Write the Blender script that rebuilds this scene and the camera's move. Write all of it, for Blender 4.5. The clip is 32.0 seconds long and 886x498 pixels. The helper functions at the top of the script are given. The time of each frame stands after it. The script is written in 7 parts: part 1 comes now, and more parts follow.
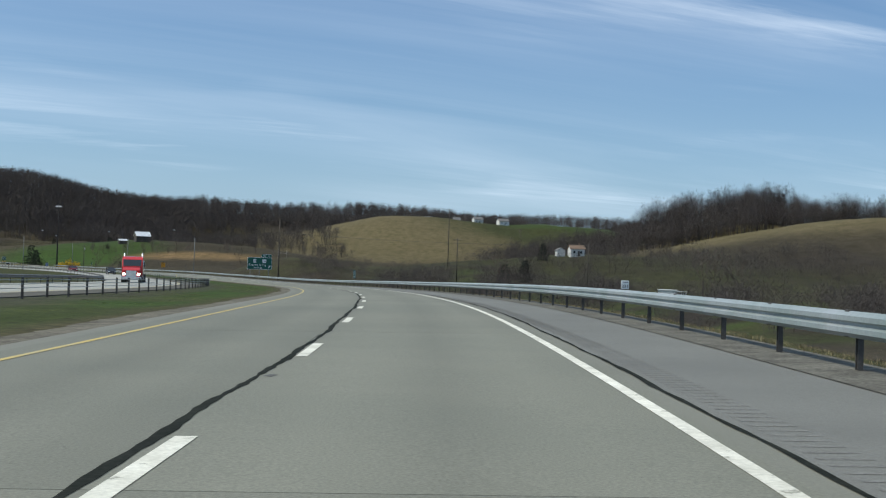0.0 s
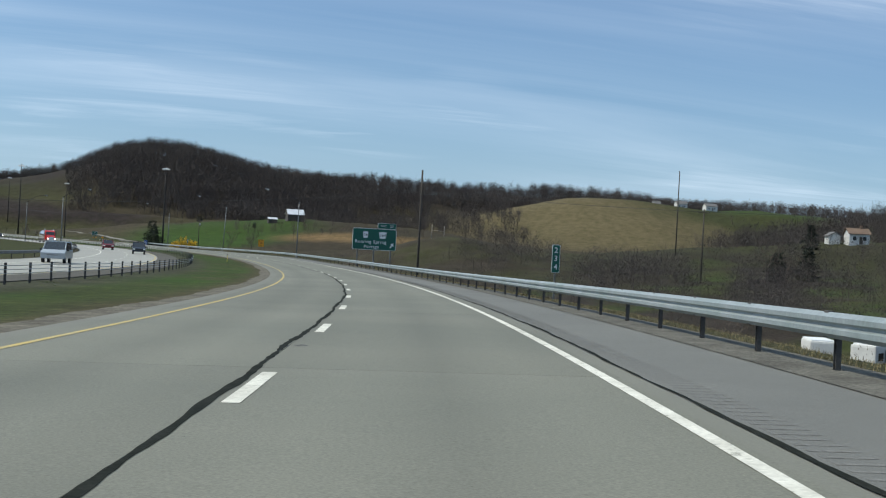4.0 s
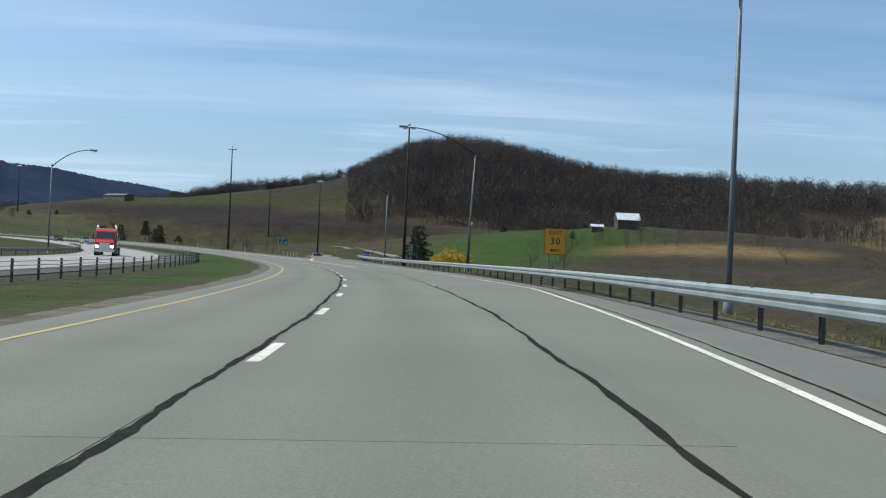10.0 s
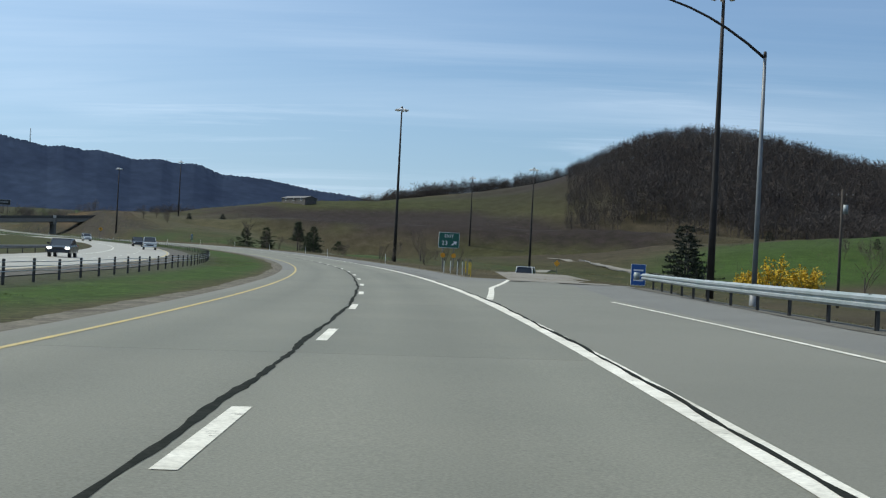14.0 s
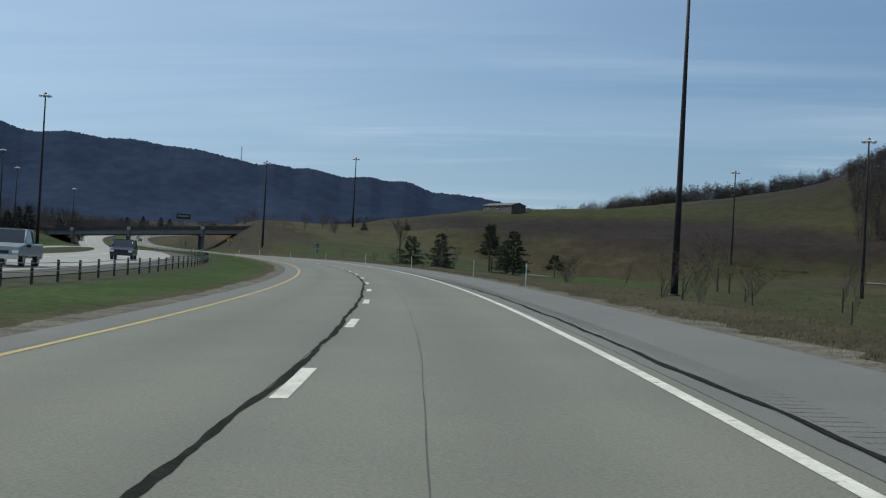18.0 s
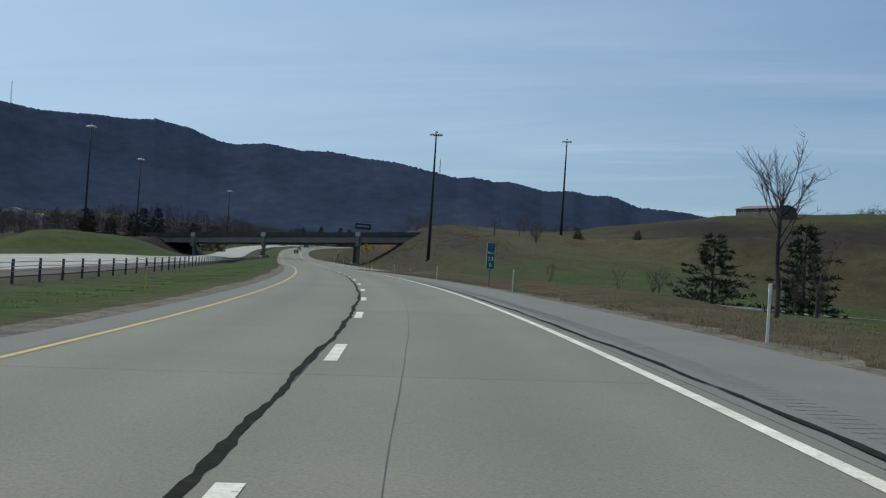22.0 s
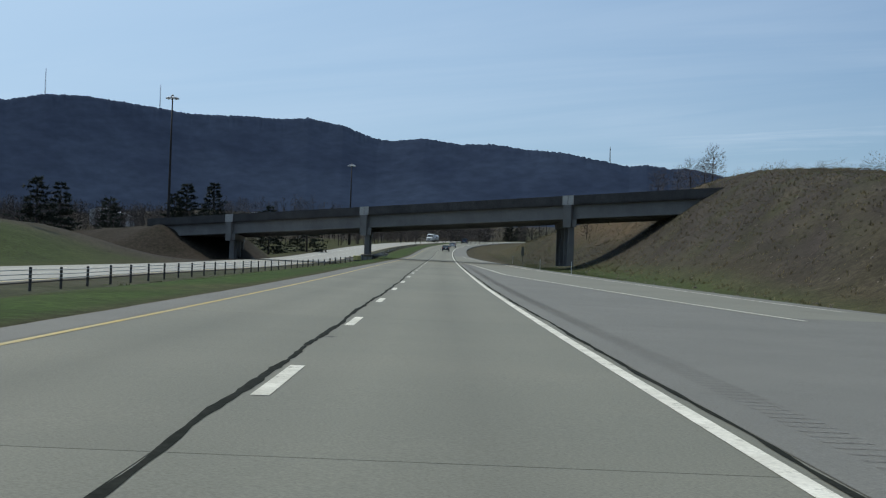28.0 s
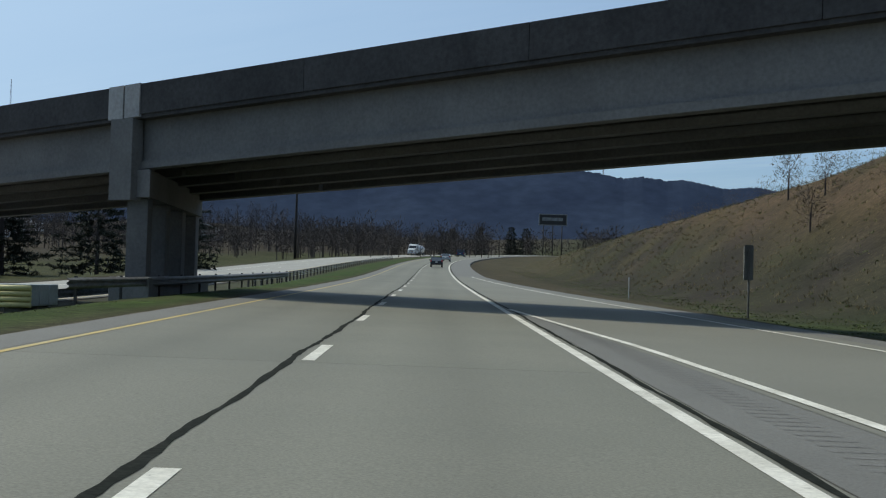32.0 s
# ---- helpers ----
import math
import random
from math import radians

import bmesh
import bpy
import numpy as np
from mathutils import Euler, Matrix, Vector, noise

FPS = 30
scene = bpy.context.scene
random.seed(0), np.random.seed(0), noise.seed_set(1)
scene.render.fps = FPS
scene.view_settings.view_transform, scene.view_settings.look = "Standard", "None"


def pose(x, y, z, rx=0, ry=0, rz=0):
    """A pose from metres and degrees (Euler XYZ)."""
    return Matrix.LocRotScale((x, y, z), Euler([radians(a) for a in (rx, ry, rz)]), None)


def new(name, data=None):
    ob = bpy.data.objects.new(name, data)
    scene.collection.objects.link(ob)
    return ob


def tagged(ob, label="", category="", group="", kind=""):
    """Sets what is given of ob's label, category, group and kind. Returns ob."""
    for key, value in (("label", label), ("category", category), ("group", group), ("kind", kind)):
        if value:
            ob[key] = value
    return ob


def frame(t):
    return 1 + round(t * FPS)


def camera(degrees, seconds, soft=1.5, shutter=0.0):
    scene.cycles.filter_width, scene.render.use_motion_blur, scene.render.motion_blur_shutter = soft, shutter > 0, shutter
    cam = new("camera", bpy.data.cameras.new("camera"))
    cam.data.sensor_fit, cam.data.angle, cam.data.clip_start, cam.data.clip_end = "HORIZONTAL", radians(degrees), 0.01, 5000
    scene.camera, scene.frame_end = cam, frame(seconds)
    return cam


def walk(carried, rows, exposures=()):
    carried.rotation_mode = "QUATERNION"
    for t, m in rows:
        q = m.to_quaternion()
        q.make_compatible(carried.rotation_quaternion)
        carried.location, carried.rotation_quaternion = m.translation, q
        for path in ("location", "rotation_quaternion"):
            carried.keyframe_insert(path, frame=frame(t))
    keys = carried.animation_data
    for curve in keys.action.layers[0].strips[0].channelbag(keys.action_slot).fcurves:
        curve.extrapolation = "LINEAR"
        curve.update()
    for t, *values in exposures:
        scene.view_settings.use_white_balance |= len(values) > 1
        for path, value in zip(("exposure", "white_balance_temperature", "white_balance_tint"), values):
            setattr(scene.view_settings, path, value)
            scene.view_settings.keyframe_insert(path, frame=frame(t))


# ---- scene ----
cam = camera(35.48, 32.0, soft=1.2)
walk(cam, [
    (0.0, pose(0.087, -0.000, 0.001, 91.0399, -1.7915, -0.4631)),
    (0.5, pose(-0.067, 17.568, 0.047, 90.8642, -2.1132, 0.1396)),
    (1.0, pose(-0.451, 35.133, 0.076, 90.7978, -2.3723, 0.9458)),
    (1.5, pose(-1.090, 52.693, 0.030, 90.6618, -2.7409, 1.9924)),
    (2.0, pose(-1.992, 70.247, -0.070, 90.5275, -2.9173, 2.9740)),
    (2.5, pose(-3.166, 87.792, -0.181, 90.3982, -2.9161, 3.7999)),
    (3.0, pose(-4.635, 105.326, -0.305, 90.3829, -2.9912, 4.7716)),
    (3.5, pose(-6.425, 122.842, -0.433, 90.2615, -2.9866, 6.0277)),
    (4.0, pose(-8.548, 140.330, -0.560, 90.2983, -3.0175, 7.0828)),
    (4.5, pose(-11.002, 157.778, -0.690, 90.3688, -3.0656, 8.1935)),
    (5.0, pose(-13.783, 175.176, -0.828, 90.0559, -2.9725, 9.2979)),
    (5.5, pose(-16.887, 192.518, -0.964, 90.1128, -2.9141, 10.3720)),
    (6.0, pose(-20.314, 209.794, -1.074, 90.2112, -2.8830, 11.4552)),
    (6.5, pose(-24.068, 226.995, -1.163, 90.4544, -2.8751, 12.5572)),
    (7.0, pose(-28.158, 244.112, -1.225, 90.4425, -2.7495, 13.6170)),
    (7.5, pose(-32.591, 261.134, -1.262, 90.4656, -2.7282, 14.9593)),
    (8.0, pose(-37.386, 278.050, -1.271, 90.4597, -2.7799, 16.0834)),
    (8.5, pose(-42.544, 294.855, -1.245, 90.4674, -2.4936, 17.1989)),
    (9.0, pose(-48.032, 311.550, -1.201, 90.4958, -2.3289, 18.3043)),
    (9.5, pose(-53.813, 328.140, -1.158, 90.4973, -2.5147, 19.4190)),
    (10.0, pose(-59.887, 344.620, -1.113, 90.4210, -2.5052, 20.4745)),
    (10.5, pose(-66.276, 360.976, -1.084, 90.4225, -2.4321, 21.5837)),
    (11.0, pose(-73.002, 377.193, -1.070, 90.5299, -2.5458, 22.7719)),
    (11.5, pose(-80.076, 393.258, -1.064, 90.5937, -2.6584, 23.9911)),
    (12.0, pose(-87.487, 409.171, -1.067, 90.6494, -2.7842, 25.2395)),
    (12.5, pose(-95.209, 424.940, -1.073, 90.6011, -2.8026, 26.3465)),
    (13.0, pose(-103.215, 440.570, -1.081, 90.5316, -2.9388, 27.4004)),
    (13.5, pose(-111.488, 456.063, -1.087, 90.7745, -2.8811, 28.3861)),
    (14.0, pose(-120.029, 471.414, -1.074, 90.5929, -2.8650, 29.3359)),
    (14.5, pose(-128.841, 486.617, -1.046, 90.6539, -2.8697, 30.3205)),
    (15.0, pose(-137.927, 501.661, -1.000, 90.7121, -2.8961, 31.3499)),
    (15.5, pose(-147.289, 516.540, -0.935, 90.9928, -2.9474, 32.4163)),
    (16.0, pose(-156.925, 531.248, -0.856, 90.9666, -3.0423, 33.5225)),
    (16.5, pose(-166.838, 545.778, -0.764, 90.8405, -2.8388, 34.7365)),
    (17.0, pose(-177.044, 560.110, -0.661, 90.9420, -2.8280, 36.0103)),
    (17.5, pose(-187.552, 574.228, -0.550, 91.0023, -2.9456, 37.0275)),
    (18.0, pose(-198.351, 588.130, -0.428, 90.9777, -3.0629, 38.1564)),
    (18.5, pose(-209.421, 601.821, -0.284, 91.0892, -3.0389, 39.1407)),
    (19.0, pose(-220.750, 615.301, -0.120, 91.0831, -3.0268, 40.2127)),
    (19.5, pose(-232.336, 628.565, 0.055, 91.1192, -3.2223, 41.2330)),
    (20.0, pose(-244.175, 641.604, 0.242, 91.0764, -3.3539, 42.3506)),
    (20.5, pose(-256.266, 654.410, 0.430, 91.0762, -3.4892, 43.5627)),
    (21.0, pose(-268.600, 666.980, 0.614, 91.1187, -3.6757, 44.6896)),
    (21.5, pose(-281.165, 679.318, 0.796, 91.1870, -3.7118, 45.5775)),
    (22.0, pose(-293.946, 691.424, 0.975, 91.2040, -3.8099, 46.4353)),
    (22.5, pose(-306.929, 703.302, 1.152, 91.2095, -3.8134, 47.4225)),
    (23.0, pose(-320.097, 714.955, 1.328, 91.2210, -3.8965, 48.5768)),
    (23.5, pose(-333.435, 726.390, 1.501, 91.2738, -3.9652, 49.5285)),
    (24.0, pose(-346.936, 737.608, 1.668, 91.2761, -3.7536, 50.4496)),
    (24.5, pose(-360.589, 748.617, 1.828, 91.0992, -3.2550, 51.2958)),
    (25.0, pose(-374.374, 759.439, 1.980, 91.1265, -2.9766, 52.0031)),
    (25.5, pose(-388.273, 770.106, 2.126, 91.0893, -2.6816, 52.5669)),
    (26.0, pose(-402.269, 780.649, 2.259, 91.1735, -2.3895, 52.8853)),
    (26.5, pose(-416.348, 791.098, 2.367, 91.1474, -2.0661, 53.0624)),
    (27.0, pose(-430.482, 801.491, 2.454, 90.7298, -2.1086, 53.2474)),
    (27.5, pose(-444.643, 811.860, 2.535, 90.7330, -2.0754, 53.2989)),
    (28.0, pose(-458.811, 822.227, 2.604, 90.8031, -1.9625, 53.2511)),
    (28.5, pose(-472.973, 832.606, 2.699, 91.1657, -1.7554, 53.1163)),
    (29.0, pose(-487.124, 843.002, 2.836, 91.5674, -1.5543, 53.0114)),
    (29.5, pose(-501.260, 853.416, 3.005, 91.4538, -1.6041, 52.9227)),
    (30.0, pose(-515.383, 863.851, 3.209, 91.4819, -1.3041, 52.8978)),
    (30.5, pose(-529.492, 874.309, 3.439, 91.4638, -1.2423, 52.8777)),
    (31.0, pose(-543.583, 884.795, 3.667, 91.4582, -1.2674, 52.8044)),
    (31.5, pose(-557.652, 895.316, 3.895, 91.3386, -1.4839, 52.7543)),
    (32.0, pose(-571.689, 905.877, 4.129, 91.5317, -1.6310, 52.6602)),
], exposures=[(0.0, -0.28), (7.0, -0.24), (10.0, -0.19), (13.0, -0.20), (16.0, -0.64), (20.0, -0.71), (24.0, -0.66), (30.0, -0.64), (32.0, -0.66)])

# ---- sky and sun ----
SUN_EL, SUN_AZ = radians(53), radians(-102)
world = bpy.data.worlds.new("sky")
scene.world = world
world.use_nodes = True
wn, wl = world.node_tree.nodes, world.node_tree.links
wn.clear()
w_out, w_bg, w_sky = wn.new("ShaderNodeOutputWorld"), wn.new("ShaderNodeBackground"), wn.new("ShaderNodeTexSky")
w_sky.sky_type, w_sky.sun_disc = "NISHITA", False
w_sky.sun_elevation, w_sky.sun_rotation = SUN_EL, SUN_AZ
w_sky.altitude, w_sky.air_density, w_sky.dust_density, w_sky.ozone_density = 300, 1.0, 1.5, 3.0
# thin cirrus: long streaks in a layer high above, seen through the direction's x/z and y/z
w_co, w_sep = wn.new("ShaderNodeTexCoord"), wn.new("ShaderNodeSeparateXYZ")
wl.new(w_co.outputs["Generated"], w_sep.inputs[0])


def w_math(op, a, b):
    n = wn.new("ShaderNodeMath")
    n.operation = op
    for i, v in enumerate((a, b)):
        if isinstance(v, (int, float)):
            n.inputs[i].default_value = v
        else:
            wl.new(v, n.inputs[i])
    return n.outputs[0]


up = w_math("ADD", w_math("MAXIMUM", w_sep.outputs[2], 0.0), 0.09)
w_vec = wn.new("ShaderNodeCombineXYZ")
wl.new(w_math("DIVIDE", w_sep.outputs[0], up), w_vec.inputs[0])
wl.new(w_math("DIVIDE", w_sep.outputs[1], up), w_vec.inputs[1])


def streaks(angle, sx, sy, detail, lo, hi):
    m = wn.new("ShaderNodeMapping")
    m.vector_type = "TEXTURE"
    m.inputs["Rotation"].default_value = (0, 0, radians(angle))
    m.inputs["Scale"].default_value = (1 / sx, 1 / sy, 1)
    wl.new(w_vec.outputs[0], m.inputs[0])
    t = wn.new("ShaderNodeTexNoise")
    t.inputs["Scale"].default_value, t.inputs["Detail"].default_value = 1.0, detail
    t.inputs["Roughness"].default_value, t.inputs["Distortion"].default_value = 0.62, 0.6
    wl.new(m.outputs[0], t.inputs["Vector"])
    r = wn.new("ShaderNodeMapRange")
    r.inputs[1].default_value, r.inputs[2].default_value = lo, hi
    wl.new(t.outputs[0], r.inputs[0])
    return r.outputs[0]


veil = w_math("MULTIPLY", streaks(27, 0.16, 0.95, 6, 0.40, 0.85), streaks(60, 0.20, 0.26, 2, 0.36, 0.66))
wisps = w_math("MULTIPLY", streaks(20, 0.40, 1.9, 7, 0.50, 0.88), streaks(70, 0.5, 0.5, 2, 0.46, 0.66))
cloud = w_math("MINIMUM", w_math("ADD", w_math("MULTIPLY", veil, 0.7), w_math("MULTIPLY", wisps, 1.0)), 0.7)
w_mix = wn.new("ShaderNodeMix")
w_mix.data_type = "RGBA"
w_mix.inputs[7].default_value = (9.6, 10.8, 12.2, 1)
wl.new(cloud, w_mix.inputs[0])
w_tint = wn.new("ShaderNodeMix")
w_tint.data_type, w_tint.blend_type = "RGBA", "MULTIPLY"
w_tint.inputs[0].default_value, w_tint.inputs[7].default_value = 1.0, (0.70, 0.93, 1.12, 1)
wl.new(w_sky.outputs[0], w_tint.inputs[6])
wl.new(w_tint.outputs[2], w_mix.inputs[6])
# pale haze low over the horizon
w_haze = wn.new("ShaderNodeMix")
w_haze.data_type = "RGBA"
w_haze.inputs[7].default_value = (6.5, 9.0, 11.8, 1)
w_low = w_math("MULTIPLY", w_math("POWER", w_math("SUBTRACT", 1.0, w_math("MINIMUM", w_math("MAXIMUM", w_sep.outputs[2], 0.0), 1.0)), 9.0), 0.50)
# and a wide glow on the sun's side of the sky
w_dot = wn.new("ShaderNodeVectorMath")
w_dot.operation = "DOT_PRODUCT"
w_dot.inputs[1].default_value = (math.sin(SUN_AZ) * math.cos(SUN_EL), math.cos(SUN_AZ) * math.cos(SUN_EL), math.sin(SUN_EL))
wl.new(w_co.outputs["Generated"], w_dot.inputs[0])
w_glow = w_math("MULTIPLY", w_math("POWER", w_math("MAXIMUM", w_dot.outputs["Value"], 0.0), 2.5), 2.2)
wl.new(w_math("MINIMUM", w_math("ADD", w_low, w_glow), 0.85), w_haze.inputs[0])
wl.new(w_mix.outputs[2], w_haze.inputs[6])
wl.new(w_haze.outputs[2], w_bg.inputs[0])
w_bg.inputs[1].default_value = 0.116
wl.new(w_bg.outputs[0], w_out.inputs[0])

sun_data = bpy.data.lights.new("sun", "SUN")
sun_data.energy, sun_data.angle, sun_data.color = 4.7, radians(0.55), (1.0, 0.945, 0.80)
sun = new("sun", sun_data)
sun_dir = Vector((math.sin(SUN_AZ) * math.cos(SUN_EL), math.cos(SUN_AZ) * math.cos(SUN_EL), math.sin(SUN_EL)))
sun.matrix_world = Matrix.Translation((0, 0, 400)) @ sun_dir.to_track_quat("Z", "Y").to_matrix().to_4x4()


# ---- materials ----
MATS = {}


def surface(name, base, rough=0.8, metal=0.0, vary=0.25, tint=None, scale=1.0, fine=30.0, bump=0.0, bump_scale=60.0, island=0.0, spec=0.5, per_object=0.0):
    """A worn surface: base colour varied at two scales, by the piece, and with a fine relief."""
    m = bpy.data.materials.new(name)
    m.use_nodes = True
    n, l = m.node_tree.nodes, m.node_tree.links
    bsdf = n["Principled BSDF"]
    bsdf.inputs["Roughness"].default_value = rough
    bsdf.inputs["Metallic"].default_value = metal
    bsdf.inputs["Specular IOR Level"].default_value = spec
    geo = n.new("ShaderNodeNewGeometry")

    def tex(s, d):
        t = n.new("ShaderNodeTexNoise")
        t.inputs["Scale"].default_value, t.inputs["Detail"].default_value, t.inputs["Roughness"].default_value = s, d, 0.6
        l.new(geo.outputs["Position"], t.inputs["Vector"])
        return t.outputs[0]

    def mix(fac, a, b, how="MIX"):
        k = n.new("ShaderNodeMix")
        k.data_type, k.blend_type = "RGBA", how
        for i, v in ((0, fac), (6, a), (7, b)):
            if isinstance(v, (int, float)):
                k.inputs[i].default_value = v
            elif isinstance(v, tuple):
                k.inputs[i].default_value = (*v[:3], 1)
            else:
                l.new(v, k.inputs[i])
        return k.outputs[2]

    def spread(v, lo, hi, a, b):
        r = n.new("ShaderNodeMapRange")
        for i, x in enumerate((lo, hi, a, b)):
            r.inputs[i + 1].default_value = x
        l.new(v, r.inputs[0])
        return r.outputs[0]

    tint = tint or tuple(c * 0.6 for c in base)
    col = mix(spread(tex(scale, 4), 0.35, 0.68, 0, 1), base, tint)
    grain = spread(tex(fine, 3), 0.3, 0.7, 1 - vary, 1 + vary)
    col = mix(1.0, col, grain, "MULTIPLY")
    if island:
        col = mix(1.0, col, spread(geo.outputs["Random Per Island"], 0, 1, 1 - island, 1 + island), "MULTIPLY")
    if per_object:
        info = n.new("ShaderNodeObjectInfo")
        col = mix(1.0, col, spread(info.outputs["Random"], 0, 1, 1 - per_object, 1 + per_object), "MULTIPLY")
    l.new(col, bsdf.inputs["Base Color"])
    if bump:
        b = n.new("ShaderNodeBump")
        b.inputs["Strength"].default_value, b.inputs["Distance"].default_value = min(1.0, bump), 0.03
        l.new(tex(bump_scale, 4), b.inputs["Height"])
        l.new(b.outputs[0], bsdf.inputs["Normal"])
    MATS[name] = m
    return m


def plain(name, base, rough=0.5, metal=0.0, emit=0.0):
    m = surface(name, base, rough, metal, vary=0.06, tint=tuple(c * 0.88 for c in base), scale=3)
    if emit:
        b = m.node_tree.nodes["Principled BSDF"]
        b.inputs["Emission Color"].default_value, b.inputs["Emission Strength"].default_value = (*base, 1), emit
    return m


concrete = surface("lane_concrete", (0.171, 0.169, 0.138), 0.72, vary=0.12, tint=(0.15, 0.149, 0.121), scale=0.16, fine=34, bump=0.12, bump_scale=90, per_object=0.05, spec=0.22)
slab_mat = surface("slab_concrete", (0.173, 0.171, 0.138), 0.72, vary=0.23, tint=(0.148, 0.149, 0.121), scale=0.16, fine=42, bump=0.06, bump_scale=80, per_object=0.05, spec=0.22)
_n, _l = slab_mat.node_tree.nodes, slab_mat.node_tree.links
_at, _mx, _bs = _n.new("ShaderNodeAttribute"), _n.new("ShaderNodeMix"), _n["Principled BSDF"]
_at.attribute_name = "wear"
_mx.data_type, _mx.blend_type = "RGBA", "MULTIPLY"
_mx.inputs[0].default_value = 1.0
_l.new(_bs.inputs["Base Color"].links[0].from_socket, _mx.inputs[6])
_l.new(_at.outputs["Color"], _mx.inputs[7])
_tx, _rg, _pit = _n.new("ShaderNodeTexNoise"), _n.new("ShaderNodeMapRange"), _n.new("ShaderNodeMix")
_tx.inputs["Scale"].default_value, _tx.inputs["Detail"].default_value, _tx.inputs["Roughness"].default_value = 17.0, 5, 0.75
_l.new(_n["Geometry"].outputs["Position"], _tx.inputs["Vector"])
for _i, _v in enumerate((0.63, 0.70, 1.0, 0.55)):
    _rg.inputs[_i + 1].default_value = _v
_l.new(_tx.outputs[0], _rg.inputs[0])
_pit.data_type, _pit.blend_type = "RGBA", "MULTIPLY"
_pit.inputs[0].default_value = 1.0
_l.new(_mx.outputs[2], _pit.inputs[6])
_l.new(_rg.outputs[0], _pit.inputs[7])
_l.new(_pit.outputs[2], _bs.inputs["Base Color"])
shoulder_mat = surface("shoulder_asphalt", (0.159, 0.158, 0.142), 0.72, vary=0.2, tint=(0.136, 0.135, 0.122), scale=0.3, fine=40, bump=0.3, bump_scale=110, spec=0.2)
# pale concrete, its base raised above the lanes' to carry grazing glare
ramp_mat = surface("glare_pale_concrete", (0.292, 0.288, 0.256), 0.75, vary=0.12, tint=(0.248, 0.244, 0.216), scale=0.2, fine=30, spec=0.4)
ramp_tan = surface("ramp_tan_concrete", (0.205, 0.190, 0.158), 0.8, vary=0.15, tint=(0.168, 0.156, 0.130), scale=0.2, fine=30, spec=0.2)
dirt = surface("bare_roadside_dirt", (0.157, 0.144, 0.115), 0.95, vary=0.45, tint=(0.0797, 0.072, 0.0579), scale=0.9, fine=9, bump=0.9, bump_scale=14, spec=0.1)
joint_mat = surface("joint_dark", (0.084, 0.0823, 0.0756), 0.9, vary=0.3, tint=(0.0672, 0.0655, 0.0605))
tar = surface("tar_seal", (0.015, 0.017, 0.014), 0.9, vary=0.35, tint=(0.024, 0.026, 0.022), scale=3, fine=20, spec=0.03)
white_paint = surface("road_paint_white", (0.68, 0.665, 0.585), 0.7, vary=0.16, tint=(0.476, 0.463, 0.394), scale=1.2, fine=22, spec=0.2)
_n, _l = white_paint.node_tree.nodes, white_paint.node_tree.links
_tx, _rg, _mx, _bs = _n.new("ShaderNodeTexNoise"), _n.new("ShaderNodeMapRange"), _n.new("ShaderNodeMix"), _n["Principled BSDF"]
_tx.inputs["Scale"].default_value, _tx.inputs["Detail"].default_value, _tx.inputs["Roughness"].default_value = 5.0, 6, 0.7
_rg.inputs[1].default_value, _rg.inputs[2].default_value = 0.60, 0.66
_mx.data_type = "RGBA"
_mx.inputs[7].default_value = (0.26, 0.255, 0.21, 1)   # bare concrete where the paint has chipped
_l.new(_n["Geometry"].outputs["Position"], _tx.inputs["Vector"])
_l.new(_tx.outputs[0], _rg.inputs[0])
_l.new(_rg.outputs[0], _mx.inputs[0])
_l.new(_bs.inputs["Base Color"].links[0].from_socket, _mx.inputs[6])
_l.new(_mx.outputs[2], _bs.inputs["Base Color"])
opp_shoulder = surface("dark_worn_shoulder", (0.098, 0.092, 0.078), 0.85, vary=0.25, tint=(0.074, 0.069, 0.058), scale=0.4, fine=14, spec=0.1)
yellow_paint = surface("road_paint_yellow", (0.46, 0.335, 0.09), 0.7, vary=0.18, tint=(0.34, 0.285, 0.14), scale=1.0, fine=22)
gravel = surface("gravel", (0.135, 0.130, 0.112), 0.95, vary=0.45, tint=(0.082, 0.078, 0.068), scale=1.3, fine=16, bump=0.5, bump_scale=18, spec=0.05)
# weathered steel, darkened further for the posts' side away from the sun
post_dark = surface("weathered_shaded_post", (0.0714, 0.0672, 0.0622), 0.8, 0.1, vary=0.25, tint=(0.042, 0.0395, 0.037), scale=3, fine=20)
galv = surface("galvanised_steel", (0.227, 0.273, 0.269), 0.6, 0.4, vary=0.10, tint=(0.319, 0.344, 0.361), scale=0.7, fine=12)
galv_dull = surface("weathered_steel", (0.202, 0.206, 0.202), 0.65, 0.3, vary=0.2, tint=(0.118, 0.109, 0.101), scale=3, fine=25)
mast_mat = surface("weathering_steel_mast", (0.035, 0.03, 0.028), 0.7, 0.3, vary=0.2)
lamp_alu = surface("lamp_aluminium", (0.19, 0.205, 0.215), 0.55, 0.3, vary=0.08)
# near-white base holds the sun's glint on the floodlight housings
lamp_shell = plain("sun_glint_housing", (0.78, 0.79, 0.80), 0.35, 0.1)
lamp_glass = plain("lamp_lens", (0.82, 0.84, 0.85), 0.2)
green_sign = surface("sign_green", (0.00309, 0.0966, 0.0657), 0.45, vary=0.06, tint=(0.00464, 0.0811, 0.0557), scale=0.6, fine=8)
blue_sign = surface("sign_blue", (0.02, 0.10, 0.33), 0.45, vary=0.06, tint=(0.02, 0.085, 0.28), scale=0.6)
yellow_sign = surface("sign_yellow", (0.72, 0.36, 0.015), 0.45, vary=0.05, tint=(0.62, 0.30, 0.012), scale=0.8)
